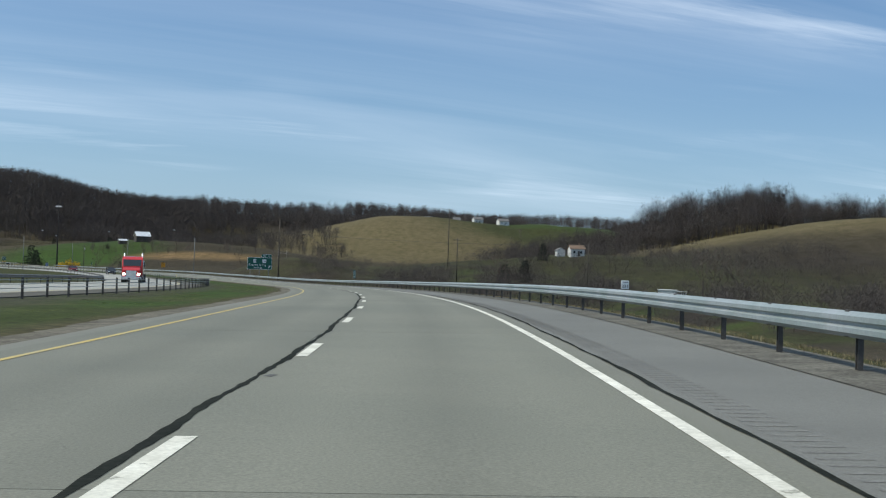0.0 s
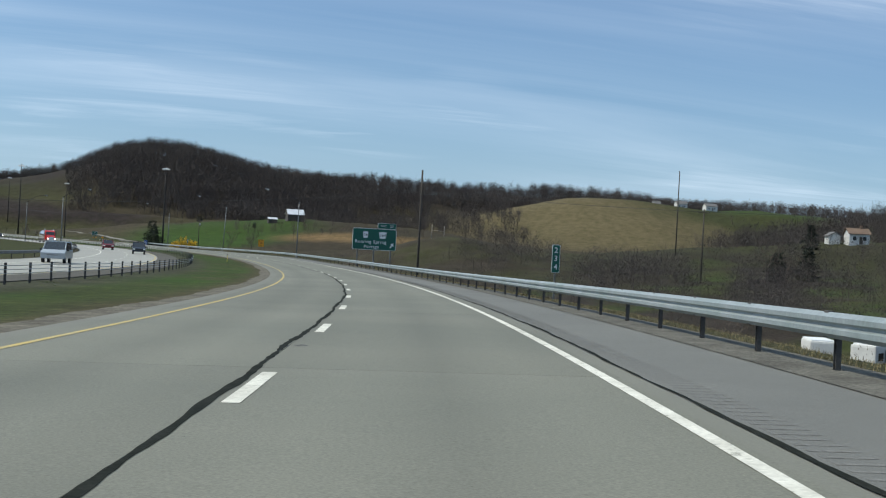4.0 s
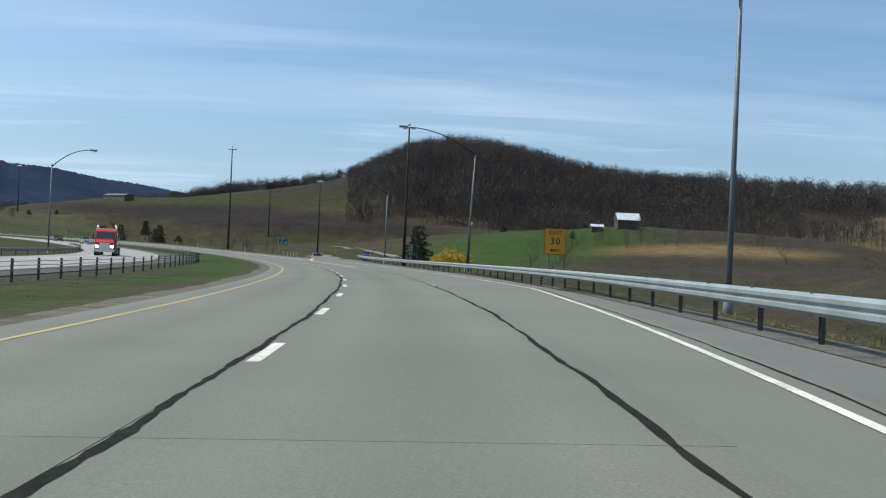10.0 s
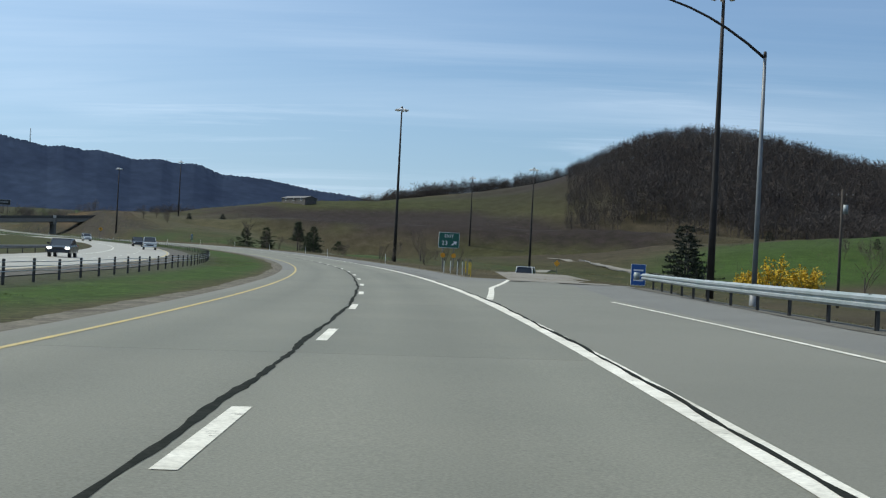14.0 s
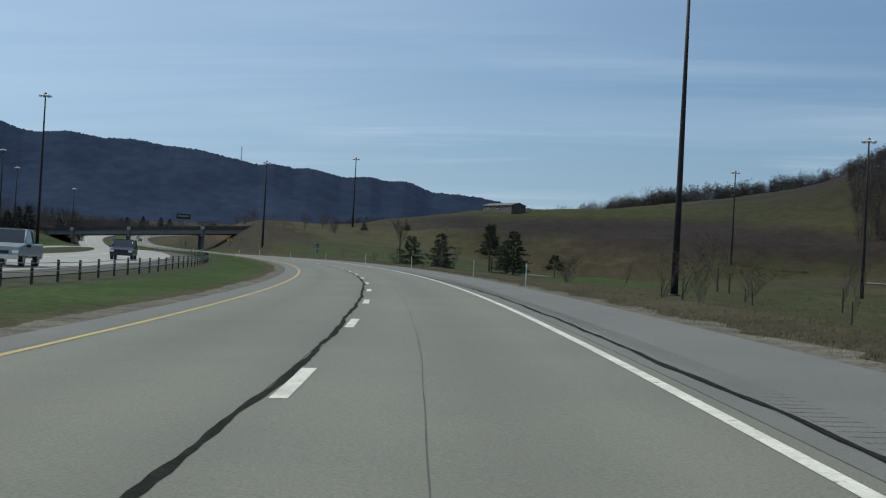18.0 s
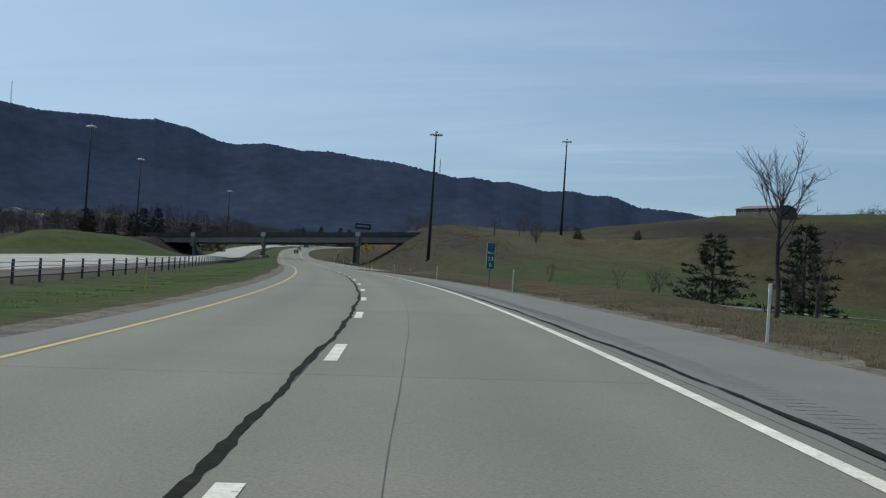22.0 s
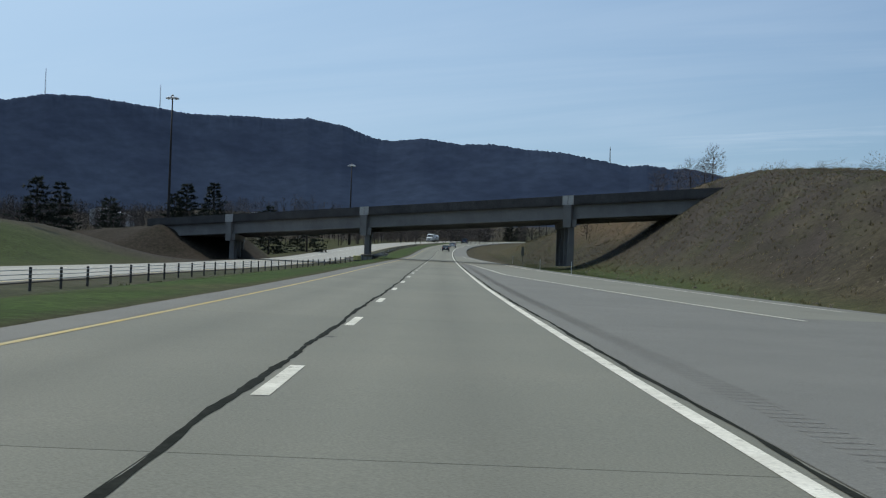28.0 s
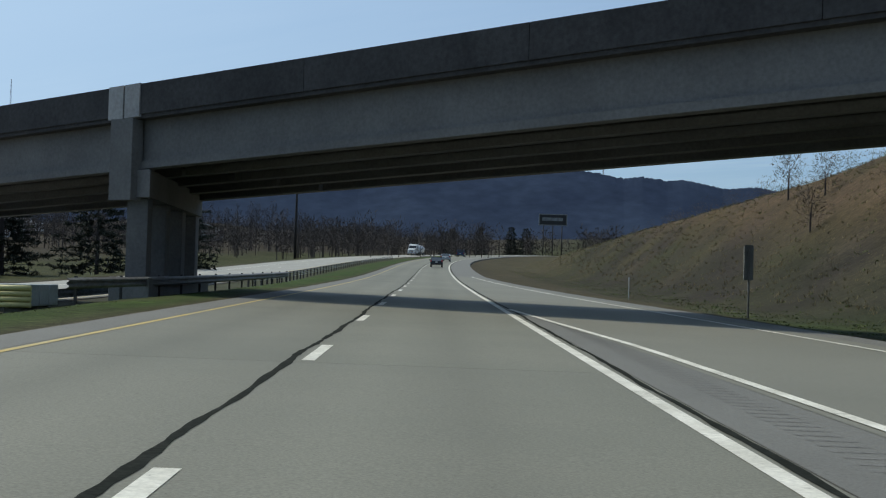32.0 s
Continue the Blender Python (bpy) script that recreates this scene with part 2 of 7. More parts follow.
orange_sign = surface("sign_amber", (0.70, 0.30, 0.012), 0.45, vary=0.05, tint=(0.6, 0.25, 0.01), scale=0.8)
sign_white = plain("sign_white", (0.78, 0.79, 0.78), 0.5)
sign_black = plain("sign_black", (0.012, 0.012, 0.012), 0.5)
sign_back = surface("sign_back", (0.25, 0.26, 0.26), 0.5, 0.6, vary=0.1)
bridge_concrete = surface("girder_concrete", (0.169, 0.166, 0.157), 0.9, vary=0.14, tint=(0.126, 0.122, 0.117), scale=0.35, fine=9, bump=0.2, bump_scale=20)
parapet_concrete = surface("dark_parapet", (0.0562, 0.054, 0.0526), 0.92, vary=0.25, tint=(0.0324, 0.031, 0.031), scale=0.5, fine=7, bump=0.3, bump_scale=16)
pier_concrete = surface("pier_concrete", (0.162, 0.157, 0.148), 0.9, vary=0.14, tint=(0.115, 0.112, 0.106), scale=0.4, fine=9, bump=0.25, bump_scale=20)
bark = surface("bare_wood", (0.084, 0.073, 0.066), 0.95, vary=0.12, tint=(0.064, 0.055, 0.052), scale=0.02, fine=2, island=0.25, spec=0.1)
twig_grey = surface("grey_twigs", (0.121, 0.0998, 0.0827), 0.95, vary=0.15, tint=(0.0858, 0.0702, 0.0608), scale=0.03, fine=2, island=0.18, spec=0.1)
pine_needles = surface("pine_needles", (0.0377, 0.0547, 0.0207), 0.8, vary=0.25, tint=(0.0236, 0.0339, 0.017), scale=0.8, fine=8, island=0.4)
cedar_needles = surface("cedar_needles", (0.0197, 0.0279, 0.0148), 0.85, vary=0.25, tint=(0.0131, 0.018, 0.0115), scale=0.8, fine=8, island=0.4)
forsythia_mat = surface("yellow_blossom", (0.558, 0.361, 0.0123), 0.8, vary=0.2, tint=(0.451, 0.279, 0.0082), scale=2, island=0.3)
grass_blades = surface("grass_blades", (0.082, 0.125, 0.026), 0.85, vary=0.2, tint=(0.10, 0.105, 0.04), scale=0.35, fine=6, island=0.35)
dry_blades = surface("dry_grass", (0.197, 0.156, 0.082), 0.9, vary=0.2, tint=(0.123, 0.107, 0.0492), scale=0.3, fine=6, island=0.4)
white_wall = surface("white_siding", (0.605, 0.596, 0.571), 0.7, vary=0.06, tint=(0.521, 0.512, 0.487), scale=0.4, fine=4)
roof_red = surface("brown_shingles", (0.168, 0.113, 0.0756), 0.9, vary=0.15, tint=(0.126, 0.084, 0.0588), scale=0.6, fine=6)
roof_grey = surface("grey_shingles", (0.16, 0.155, 0.15), 0.9, vary=0.15)
barn_wood = surface("dark_barn_boards", (0.07, 0.058, 0.05), 0.9, vary=0.25, tint=(0.04, 0.034, 0.03), scale=0.8, fine=6)
tin_roof = surface("bright_tin_roof", (0.66, 0.68, 0.70), 0.45, 0.2, vary=0.1, tint=(0.5, 0.5, 0.5), scale=0.5)
glass_dark = plain("dark_glass", (0.02, 0.024, 0.03), 0.08)
rubber = plain("tyre_rubber", (0.018, 0.018, 0.018), 0.85)
chrome = plain("bright_metal", (0.6, 0.6, 0.6), 0.25, 0.9)
post_white = plain("post_white", (0.75, 0.76, 0.74), 0.5)
post_red = plain("post_red", (0.42, 0.07, 0.035), 0.6)
post_yellow = plain("post_yellow", (0.72, 0.48, 0.03), 0.5)
# wood tone taken down to include the utility poles' shaded side
shaded_pole_wood = surface("shaded_pole_wood", (0.062, 0.052, 0.044), 0.9, vary=0.2, tint=(0.04, 0.034, 0.028), scale=2, fine=14)
pole_pale = surface("weathered_pole", (0.36, 0.33, 0.29), 0.9, vary=0.2, tint=(0.26, 0.24, 0.21), scale=2, fine=14)
wire_mat = plain("wire", (0.03, 0.03, 0.03), 0.6)


# ---- plan of the road: headings in degrees, heights and crossfall every 40 m from 160 m behind the start ----
STEP, S_BEGIN = 40.0, -160.0
HEADINGS = [-7.709, -5.909, -4.109, -2.309, -0.509, 1.663, 3.922, 6.328, 8.806, 11.272, 13.734, 16.253, 18.845, 21.423, 23.911, 26.339, 28.752,
            31.172, 33.621, 36.102, 38.607, 41.146, 43.717, 46.276, 48.739, 50.921, 52.542, 53.426, 53.686, 53.626, 53.501, 53.391, 53.279, 53.167,
            53.167, 53.167, 52.967, 52.467, 51.467, 49.667, 47.267, 44.667, 42.067, 39.467, 36.867, 34.867, 33.367, 32.367, 31.867]
HEIGHTS = [-1.481, -1.407, -1.332, -1.258, -1.183, -1.109, -1.31, -1.592, -1.886, -2.194, -2.396, -2.464, -2.383, -2.287, -2.254, -2.256, -2.265,
           -2.201, -2.047, -1.825, -1.547, -1.172, -0.744, -0.326, 0.073, 0.454, 0.807, 1.118, 1.324, 1.505, 1.855, 2.359, 2.882, 3.432, 3.982,
           4.682, 5.632, 6.732, 7.932, 9.182, 10.482, 11.782, 13.082, 14.282, 15.382, 16.382, 17.182, 17.782, 18.182]
FALLS = [0.02, 0.02, 0.02, 0.02, 0.016, 0.018, 0.02, 0.021, 0.022, 0.024, 0.025, 0.03, 0.028, 0.027, 0.024, 0.019, 0.018, 0.021, 0.023, 0.026,
         0.03, 0.033, 0.037, 0.038, 0.037, 0.026, 0.012, -0.001, -0.005, -0.008, -0.012, -0.012, -0.009, -0.009] + [-0.010] * 15
S_NODES = S_BEGIN + STEP * np.arange(len(HEADINGS))
S_END = S_NODES[-1]
R_S = np.arange(S_BEGIN, S_END + 0.1, 2.0)
R_H = np.interp(R_S, S_NODES, np.radians(HEADINGS))
_mid = (R_H[1:] + R_H[:-1]) / 2
R_X = np.concatenate([[0], np.cumsum(-np.sin(_mid) * 2)])
R_Y = np.concatenate([[0], np.cumsum(np.cos(_mid) * 2)])
_zero = int(round(-S_BEGIN / 2))
R_X, R_Y = R_X - R_X[_zero] - 0.211, R_Y - R_Y[_zero]


def road_z(s):
    s = np.asarray(s, float)
    zz = np.array(HEIGHTS)
    i = np.clip(((s - S_BEGIN) / STEP).astype(int), 1, len(zz) - 3)
    t = (s - S_BEGIN) / STEP - i
    a, b, c, d = zz[i - 1], zz[i], zz[i + 1], zz[i + 2]
    return 0.5 * (2 * b + (c - a) * t + (2 * a - 5 * b + 4 * c - d) * t * t + (3 * b - a - 3 * c + d) * t ** 3)


def deck_z(s, u):
    """Height of the carriageway's plane, u metres to the left of the reference line."""
    return road_z(s) - np.interp(s, S_NODES, FALLS) * np.clip(u, np.where(np.asarray(s) > 985, -16, -9), 9)


def xy(s, u):
    h = np.interp(s, R_S, R_H)
    return np.interp(s, R_S, R_X) - np.cos(h) * u, np.interp(s, R_S, R_Y) - np.sin(h) * u


def place(s, u, dz=0.0):
    x, y = xy(s, u)
    return Vector((float(x), float(y), float(deck_z(s, u)) + dz))


def heading(s):
    return float(np.interp(s, R_S, R_H))


def s_u(x, y):
    """Station and offset of world points."""
    x, y = np.atleast_1d(np.asarray(x, float)), np.atleast_1d(np.asarray(y, float))
    s, u = np.empty_like(x), np.empty_like(x)
    for a in range(0, len(x), 4000):
        X, Y = x[a:a + 4000, None], y[a:a + 4000, None]
        i = ((R_X - X) ** 2 + (R_Y - Y) ** 2).argmin(1)
        dx, dy, h = x[a:a + 4000] - R_X[i], y[a:a + 4000] - R_Y[i], R_H[i]
        s[a:a + 4000] = R_S[i] - np.sin(h) * dx + np.cos(h) * dy
        u[a:a + 4000] = -np.cos(h) * dx - np.sin(h) * dy
    return s, u


def ease(x, a, b):
    t = np.clip((np.asarray(x, float) - a) / (b - a), 0, 1)
    return t * t * (3 - 2 * t)


# where things run beside the road: offsets of the edges, station by station
def along(s, *pairs):
    return np.interp(s, pairs[0::2], pairs[1::2])


def edge_line(s):      # white edge line, swinging out along the exit lane
    return along(s, 150, -2.24, 250, -2.12, 280, -2.03, 302, -2.13, 324, -2.40, 336, -2.50, 352, -3.0, 362, -3.7, 375, -4.4, 392, -5.2, 406, -5.95, 480, -5.95, 536, -6.4, 560, -8.6)


def rail_u(s):         # roadside guard rail
    return along(s, -160, -5.4, 120, -5.5, 260, -4.85, 330, -4.8, 400, -6.9, 470, -8.4, 520, -9.2, 540, -10.3, 562, -13.0)


def fence_u(s):        # cable barrier in the median
    return along(s, -160, 14.2, 210, 13.9, 310, 13.1, 475, 12.5, 760, 12.8, 900, 13.1, 1060, 14.0, 1100, 13.8, 1130, 12.9, 1158, 10.9, 1212, 11.4, 1260, 12.4, 1700, 12.6)


# the oncoming carriageway: asphalt inner shoulder, then two concrete lanes, sinking below this one towards the overpass
OPP_IN, OPP_FAR = 17.2, 27.9


def opp_near(s):
    return along(s, 955, 14.7, 1010, 16.7)


def opp_drop(s):
    return along(s, 780, -0.06, 900, -0.22, 1000, -0.42, 1065, -0.6, 1130, -0.88, 1200, -0.95, 1300, -0.7, 1500, -0.5)


def opp_z(s, u):
    return deck_z(s, u) + opp_drop(s)


HILLS = []


def hill(cx, cy, h, rx, ry, turn=0):
    HILLS.append((cx, cy, h, rx, ry, radians(turn)))


hill(-370, 1205, 69.5, 88, 108, 10)     # wooded hill
hill(-230, 1275, 54, 150, 110)
hill(-70, 1390, 60, 170, 110)
hill(150, 1500, 60, 220, 120)
hill(450, 1750, 92, 420, 160, -10)
hill(1000, 1500, 88, 420, 260, -20)
hill(-22, 1150, 50, 92, 95)            # tan dome
hill(110, 1235, 50, 135, 110)          # farm on its slope
hill(212, 625, 35, 96, 88, 20)        # tan field below the near wood
hill(160, 712, 32, 55, 38)             # wooded rise behind it
hill(360, 760, 40, 160, 120)
hill(62, 525, 12, 70, 60)
hill(-185, 965, 21, 110, 70)           # meadow of the barn
hill(-489, 1195, 42, 95, 95, 15)      # open grass hillside
hill(-526, 1082, 30.5, 116, 75, 10)
hill(-760, 1120, 24, 190, 110)
hill(-548, 990, 17, 75, 48, -35)       # knoll behind the cut
hill(-1150, 1500, 48, 420, 200, 30)


def hills(x, y):
    tot = np.zeros_like(x)
    for cx, cy, h, rx, ry, a in HILLS:
        dx, dy = x - cx, y - cy
        p, q = (dx * math.cos(a) + dy * math.sin(a)) / rx, (-dx * math.sin(a) + dy * math.cos(a)) / ry
        tot += (h * np.exp(-(p * p + q * q) / 2)) ** 3
    return tot ** (1 / 3)


def wave(x, y, size, seed=0.0):
    """Smooth irregular relief between about -1 and 1."""
    k = 2 * math.pi / size
    return (np.sin(k * (x + 0.6 * y) + seed) + np.sin(k * (0.8 * y - 0.5 * x) * 1.37 + seed * 1.7 + 1) + np.sin(k * (1.9 * x + 0.3 * y) + 2.1 * seed) * 0.6
            + np.sin(k * (2.3 * y - 1.1 * x) + 0.4 * seed + 2) * 0.5) / 3.1


def pave_right(s):     # outer edge of the right-hand paving
    return along(s, 120, -5.15, 260, -4.6, 330, -4.55, 400, -6.75, 440, -7.6, 520, -8.9, 566, -13.2, 575, -5.2, 900, -5.1, 985, -5.2, 996, -6.2, 1010, -10.0, 1026, -15.2, 1057, -13.9, 1091, -12.0, 1120, -10.4, 1148, -9.6, 1260, -5.4)


# the overpass: a line over the road, bx metres to the right of its middle pier, by metres beyond its near face
BRIDGE_AT, BRIDGE_TURN = (-615.2, 925.4), radians(15.9)
BC, BS = math.cos(BRIDGE_TURN), math.sin(BRIDGE_TURN)


def bridge_top(bx):
    return 10.55 + 0.042 * bx


def banks(x, y):
    """Height of the earth banks that carry the crossing road up to the overpass."""
    dx, dy = x - BRIDGE_AT[0], y - BRIDGE_AT[1]
    bx, by = dx * BC + dy * BS, -dx * BS + dy * BC
    top = np.where(bx > 0, bridge_top(np.minimum(bx, 150)), bridge_top(bx * 0.7)) - 1.5
    gap = np.where(bx > 0, 52 - bx, bx + 40)
    return top - np.maximum(0, np.abs(by - 6.5) - 7.5) * 0.47 - np.maximum(0, gap) * 0.52


def ground(s, u, x=None, y=None):
    s, u = np.asarray(s, float), np.asarray(u, float)
    if x is None:
        x, y = xy(s, u)
    base = deck_z(s, u)
    d = -u
    # falls away beyond the guard rail, rises in the cut by the overpass
    depth = along(s, -160, 1.5, 40, 3.0, 120, 5.0, 200, 7.2, 240, 7.2, 270, 5.5, 340, 4.2, 400, 4.0, 450, 6.0, 520, 4.5, 560, 1.8, 620, 1.7, 700, 1.8, 780, 1.2, 900, 0.6, 980, 0.3)
    foot = -rail_u(np.minimum(s, 562)) * (s < 562) + along(s, 562, 13.0, 600, 14, 640, 8, 1700, 8) * (s >= 562)
    right = -depth * ease(d, foot + 0.5, foot + 2.4 * depth + 3.5)
    cut = along(s, 985, 0, 1040, 5.0, 1085, 8.5, 1120, 11.0, 1150, 12.5, 1200, 12.5, 1250, 9.0, 1310, 4.5, 1390, 0)
    toe = along(s, 985, 24, 1040, 18.5, 1080, 15.5, 1300, 14.0)
    right = right + cut * ease(d, toe, toe + 1.8 * cut + 1.0)
    right = right + along(s, 795, 0, 835, 1.0, 945, 0.9, 975, 0.4, 994, 0) * np.exp(-((d - 12.3) / 2.4) ** 2)
    near = base + np.where(u < -4, right, 0)
    # median swale, then the other carriageway's bed and the mound at the overpass
    near = near - 0.03 * (u > 5.9) * (u < 28) + opp_drop(s) * ease(u, 7.6, 14.0)
    near = near - 1.1 * ease(u, 29, 44) * along(s, 500, 0.3, 800, 1)
    near = near + 5.2 * np.exp(-((s - 1120) / 34) ** 4 - ((u - 52) / 17) ** 4)
    low = -4 + hills(x, y)
    w = ease(d, along(s, 540, 26, 700, 36, 980, 44, 1100, 52), along(s, 540, 95, 1000, 120, 1100, 110))
    z = near * (1 - w) + np.maximum(low, near - 6) * w
    z = z + 9.6 * np.exp(-((s - 440) / 42) ** 2 - ((d - 52) / 20) ** 2)   # bank behind the guide sign
    z = z - 1.3 * np.exp(-((x - 57) / 24) ** 2 - ((y - 322) / 34) ** 2)   # hollow with the mobile home
    z = z - 2.2 * np.exp(-((x - 13) / 15) ** 2 - ((y - 271) / 20) ** 2)   # yard with the trailers
    wl = ease(u, 60, 260)
    z = z * (1 - wl) + (along(s, 0, -1, 700, -2.5, 1100, 0, 1500, 9) + hills(x, y)) * wl
    z = np.where((u < -13.5) | (u > 28.5), np.maximum(z, banks(x, y)), z)
    rough = ease(np.abs(u - 8), 24, 70)
    return z + rough * (1.1 * wave(x, y, 90, 1) + 0.45 * wave(x, y, 23, 4)) + 0.05 * ease(np.abs(u - 0.5), 6.5, 9) * wave(x, y, 6.1, 2) * (1 - ease(u, 13.6, 14.5) * (1 - ease(u, 28, 29)))


def ground_at(x, y):
    s, u = s_u(x, y)
    return ground(s, u, np.atleast_1d(x).astype(float), np.atleast_1d(y).astype(float))


# ---- mesh helpers ----
def mesh_of(name, verts, faces, mat=None, smooth=False):
    me = bpy.data.meshes.new(name)
    me.from_pydata([tuple(v) for v in verts], [], [tuple(f) for f in faces])
    if mat:
        me.materials.append(mat)
    if smooth:
        me.polygons.foreach_set("use_smooth", [True] * len(me.polygons))
    me.update()
    return me


def bulk(name, verts, tris, mat, smooth=False):
    """A large mesh of triangles from arrays."""
    me = bpy.data.meshes.new(name)
    verts, tris = np.asarray(verts, np.float32), np.asarray(tris, np.int32)
    me.vertices.add(len(verts))
    me.vertices.foreach_set("co", verts.ravel())
    me.loops.add(tris.size)
    me.loops.foreach_set("vertex_index", tris.ravel())
    me.polygons.add(len(tris))
    me.polygons.foreach_set("loop_start", np.arange(0, tris.size, 3, dtype=np.int32))
    me.polygons.foreach_set("loop_total", np.full(len(tris), 3, np.int32))
    me.materials.append(mat)
    me.update(calc_edges=True)
    if smooth:
        me.polygons.foreach_set("use_smooth", [True] * len(tris))
    return me


def child(ob, parent):
    ob.parent = parent
    return ob


def part(name, bm, mat, parent=None, label="", smooth=False):
    """Links a bmesh (or a ready mesh) as one object under its thing."""
    if isinstance(bm, bmesh.types.BMesh):
        me = bpy.data.meshes.new(name)
        bm.to_mesh(me)
        bm.free()
        if mat:
            me.materials.append(mat)
        if smooth:
            me.polygons.foreach_set("use_smooth", [True] * len(me.polygons))
    else:
        me = bm
    ob = new(name, me)
    ob.parent = parent
    return tagged(ob, label)


def thing(name, m, label, category, group="", kind=""):
    ob = new(name)
    ob.empty_display_size = 0.3
    ob.matrix_world = m
    return tagged(ob, label, category, group, kind)


def box(bm, x0, x1, y0, y1, z0, z1, bevel=0.0, m=None):
    r = bmesh.ops.create_cube(bm, size=1)
    vs = r["verts"]
    bmesh.ops.scale(bm, vec=(x1 - x0, y1 - y0, z1 - z0), verts=vs)
    bmesh.ops.translate(bm, vec=((x0 + x1) / 2, (y0 + y1) / 2, (z0 + z1) / 2), verts=vs)
    if bevel:
        es = list({e for v in vs for e in v.link_edges})
        r2 = bmesh.ops.bevel(bm, geom=es, offset=bevel, segments=2, affect="EDGES", profile=0.7)
        vs = list({v for f in r2["faces"] for v in f.verts} | {v for v in vs if v.is_valid})
    if m:
        bmesh.ops.transform(bm, matrix=m, verts=vs)
    return vs


def boxed(*a, **k):
    bm = bmesh.new()
    box(bm, *a, **k)
    return bm


def tube(bm, pts, radii, sides=8, cap=True):
    """A round bar through the points, tapering by the radii."""
    rings = []
    pts = [Vector(p) for p in pts]
    for i, p in enumerate(pts):
        t = (pts[min(i + 1, len(pts) - 1)] - pts[max(i - 1, 0)]).normalized()
        a = t.orthogonal().normalized() if abs(t.z) > 0.95 else t.cross(Vector((0, 0, 1))).normalized()
        b = t.cross(a).normalized()
        r = radii[i] if isinstance(radii, (list, tuple)) else radii
        rings.append([bm.verts.new(p + (a * math.cos(2 * math.pi * k / sides) + b * math.sin(2 * math.pi * k / sides)) * r) for k in range(sides)])
    for r0, r1 in zip(rings, rings[1:]):
        for k in range(sides):
            f = bm.faces.new((r0[k], r0[(k + 1) % sides], r1[(k + 1) % sides], r1[k]))
            f.smooth = True
    if cap:
        bm.faces.new(rings[0][::-1]), bm.faces.new(rings[-1])
    return bm


def tubed(*a, **k):
    return tube(bmesh.new(), *a, **k)


def ribbon(name, s0, s1, u_left, u_right, lift, mat, parent=None, step=4.0, wavy=None, thick=0.0, height=deck_z):
    """A strip that follows the road between two offsets, each a number or a function of the station."""
    ss = np.linspace(s0, s1, max(2, int(round((s1 - s0) / step)) + 1))
    f = lambda v: v(ss) if callable(v) else np.full(len(ss), float(v))
    ul, ur = f(u_left), f(u_right)
    if wavy is not None:
        w = wavy(ss)
        ul, ur = ul + w, ur + w
    rows, n = [], len(ss)
    for u in (ul, ur):
        x, y = xy(ss, u)
        rows.append(np.stack([x, y, height(ss, u) + lift], 1))
    verts = list(rows[0]) + list(rows[1])
    faces = [(i, n + i, n + i + 1, i + 1) for i in range(n - 1)]
    if thick:
        verts += [v - np.array([0, 0, thick]) for v in verts]
        m = 2 * n
        faces += [(i, i + 1, m + i + 1, m + i) for i in range(n - 1)] + [(n + i + 1, n + i, m + n + i, m + n + i + 1) for i in range(n - 1)]
        faces += [(n, 0, m, m + n), (n - 1, 2 * n - 1, m + 2 * n - 1, m + n - 1)]
    ob = new(name, mesh_of(name, verts, faces, mat))
    ob.parent = parent
    return ob


# ---- ground: one sheet that follows the road and runs on to the horizon ----
rng = np.random.default_rng(5)
_us = np.concatenate([[-820, -760, -700], np.arange(-650, -120, 12), np.arange(-120, -40, 6), np.arange(-40, -18, 2.0), np.arange(-18, -6, 1.0), [-5.2, -3, 0, 4, 5.75, 5.98, 6.3],
                      np.arange(7, 18.1, 1.0), [20, 24, 27.4], np.arange(28.2, 48, 2.5), np.arange(48, 84, 5), np.arange(84, 420, 16), [430, 500, 560]])
_ss = np.arange(S_BEGIN, S_END + 0.1, 5.0)
GS, GU = np.meshgrid(_ss, _us, indexing="ij")
GX, GY = xy(GS.ravel(), GU.ravel())
GZ = ground(GS.ravel(), GU.ravel(), GX, GY)
_gu, _gs = GU.ravel(), GS.ravel()
GZ = GZ - 0.3 * ((_gu > pave_right(_gs) - 0.1) & (_gu < 5.9)) - 0.12 * ((_gu > opp_near(_gs) + 0.3) & (_gu < OPP_FAR - 0.3))
ns, nu = GS.shape
verts = np.stack([GX, GY, GZ], 1)
idx = np.arange(ns * nu).reshape(ns, nu)
faces = np.stack([idx[:-1, :-1], idx[1:, :-1], idx[1:, 1:], idx[:-1, 1:]], -1).reshape(-1, 4)
faces = faces[:, ::-1]
ring = np.concatenate([idx[0, :], idx[1:, -1], idx[-1, -2::-1], idx[-2:0:-1, 0]])
centre = np.array([-250.0, 700.0])
loops_v, out_faces = [verts], [faces]
prev, base_n = ring, len(verts)
edge_xy, edge_z = verts[ring, :2], verts[ring, 2]
left_edge = _gu[ring] > _us[-1] - 1
_h = np.interp(_gs[ring], R_S, R_H)
left_dir = np.stack([-np.cos(_h), -np.sin(_h)], 1)
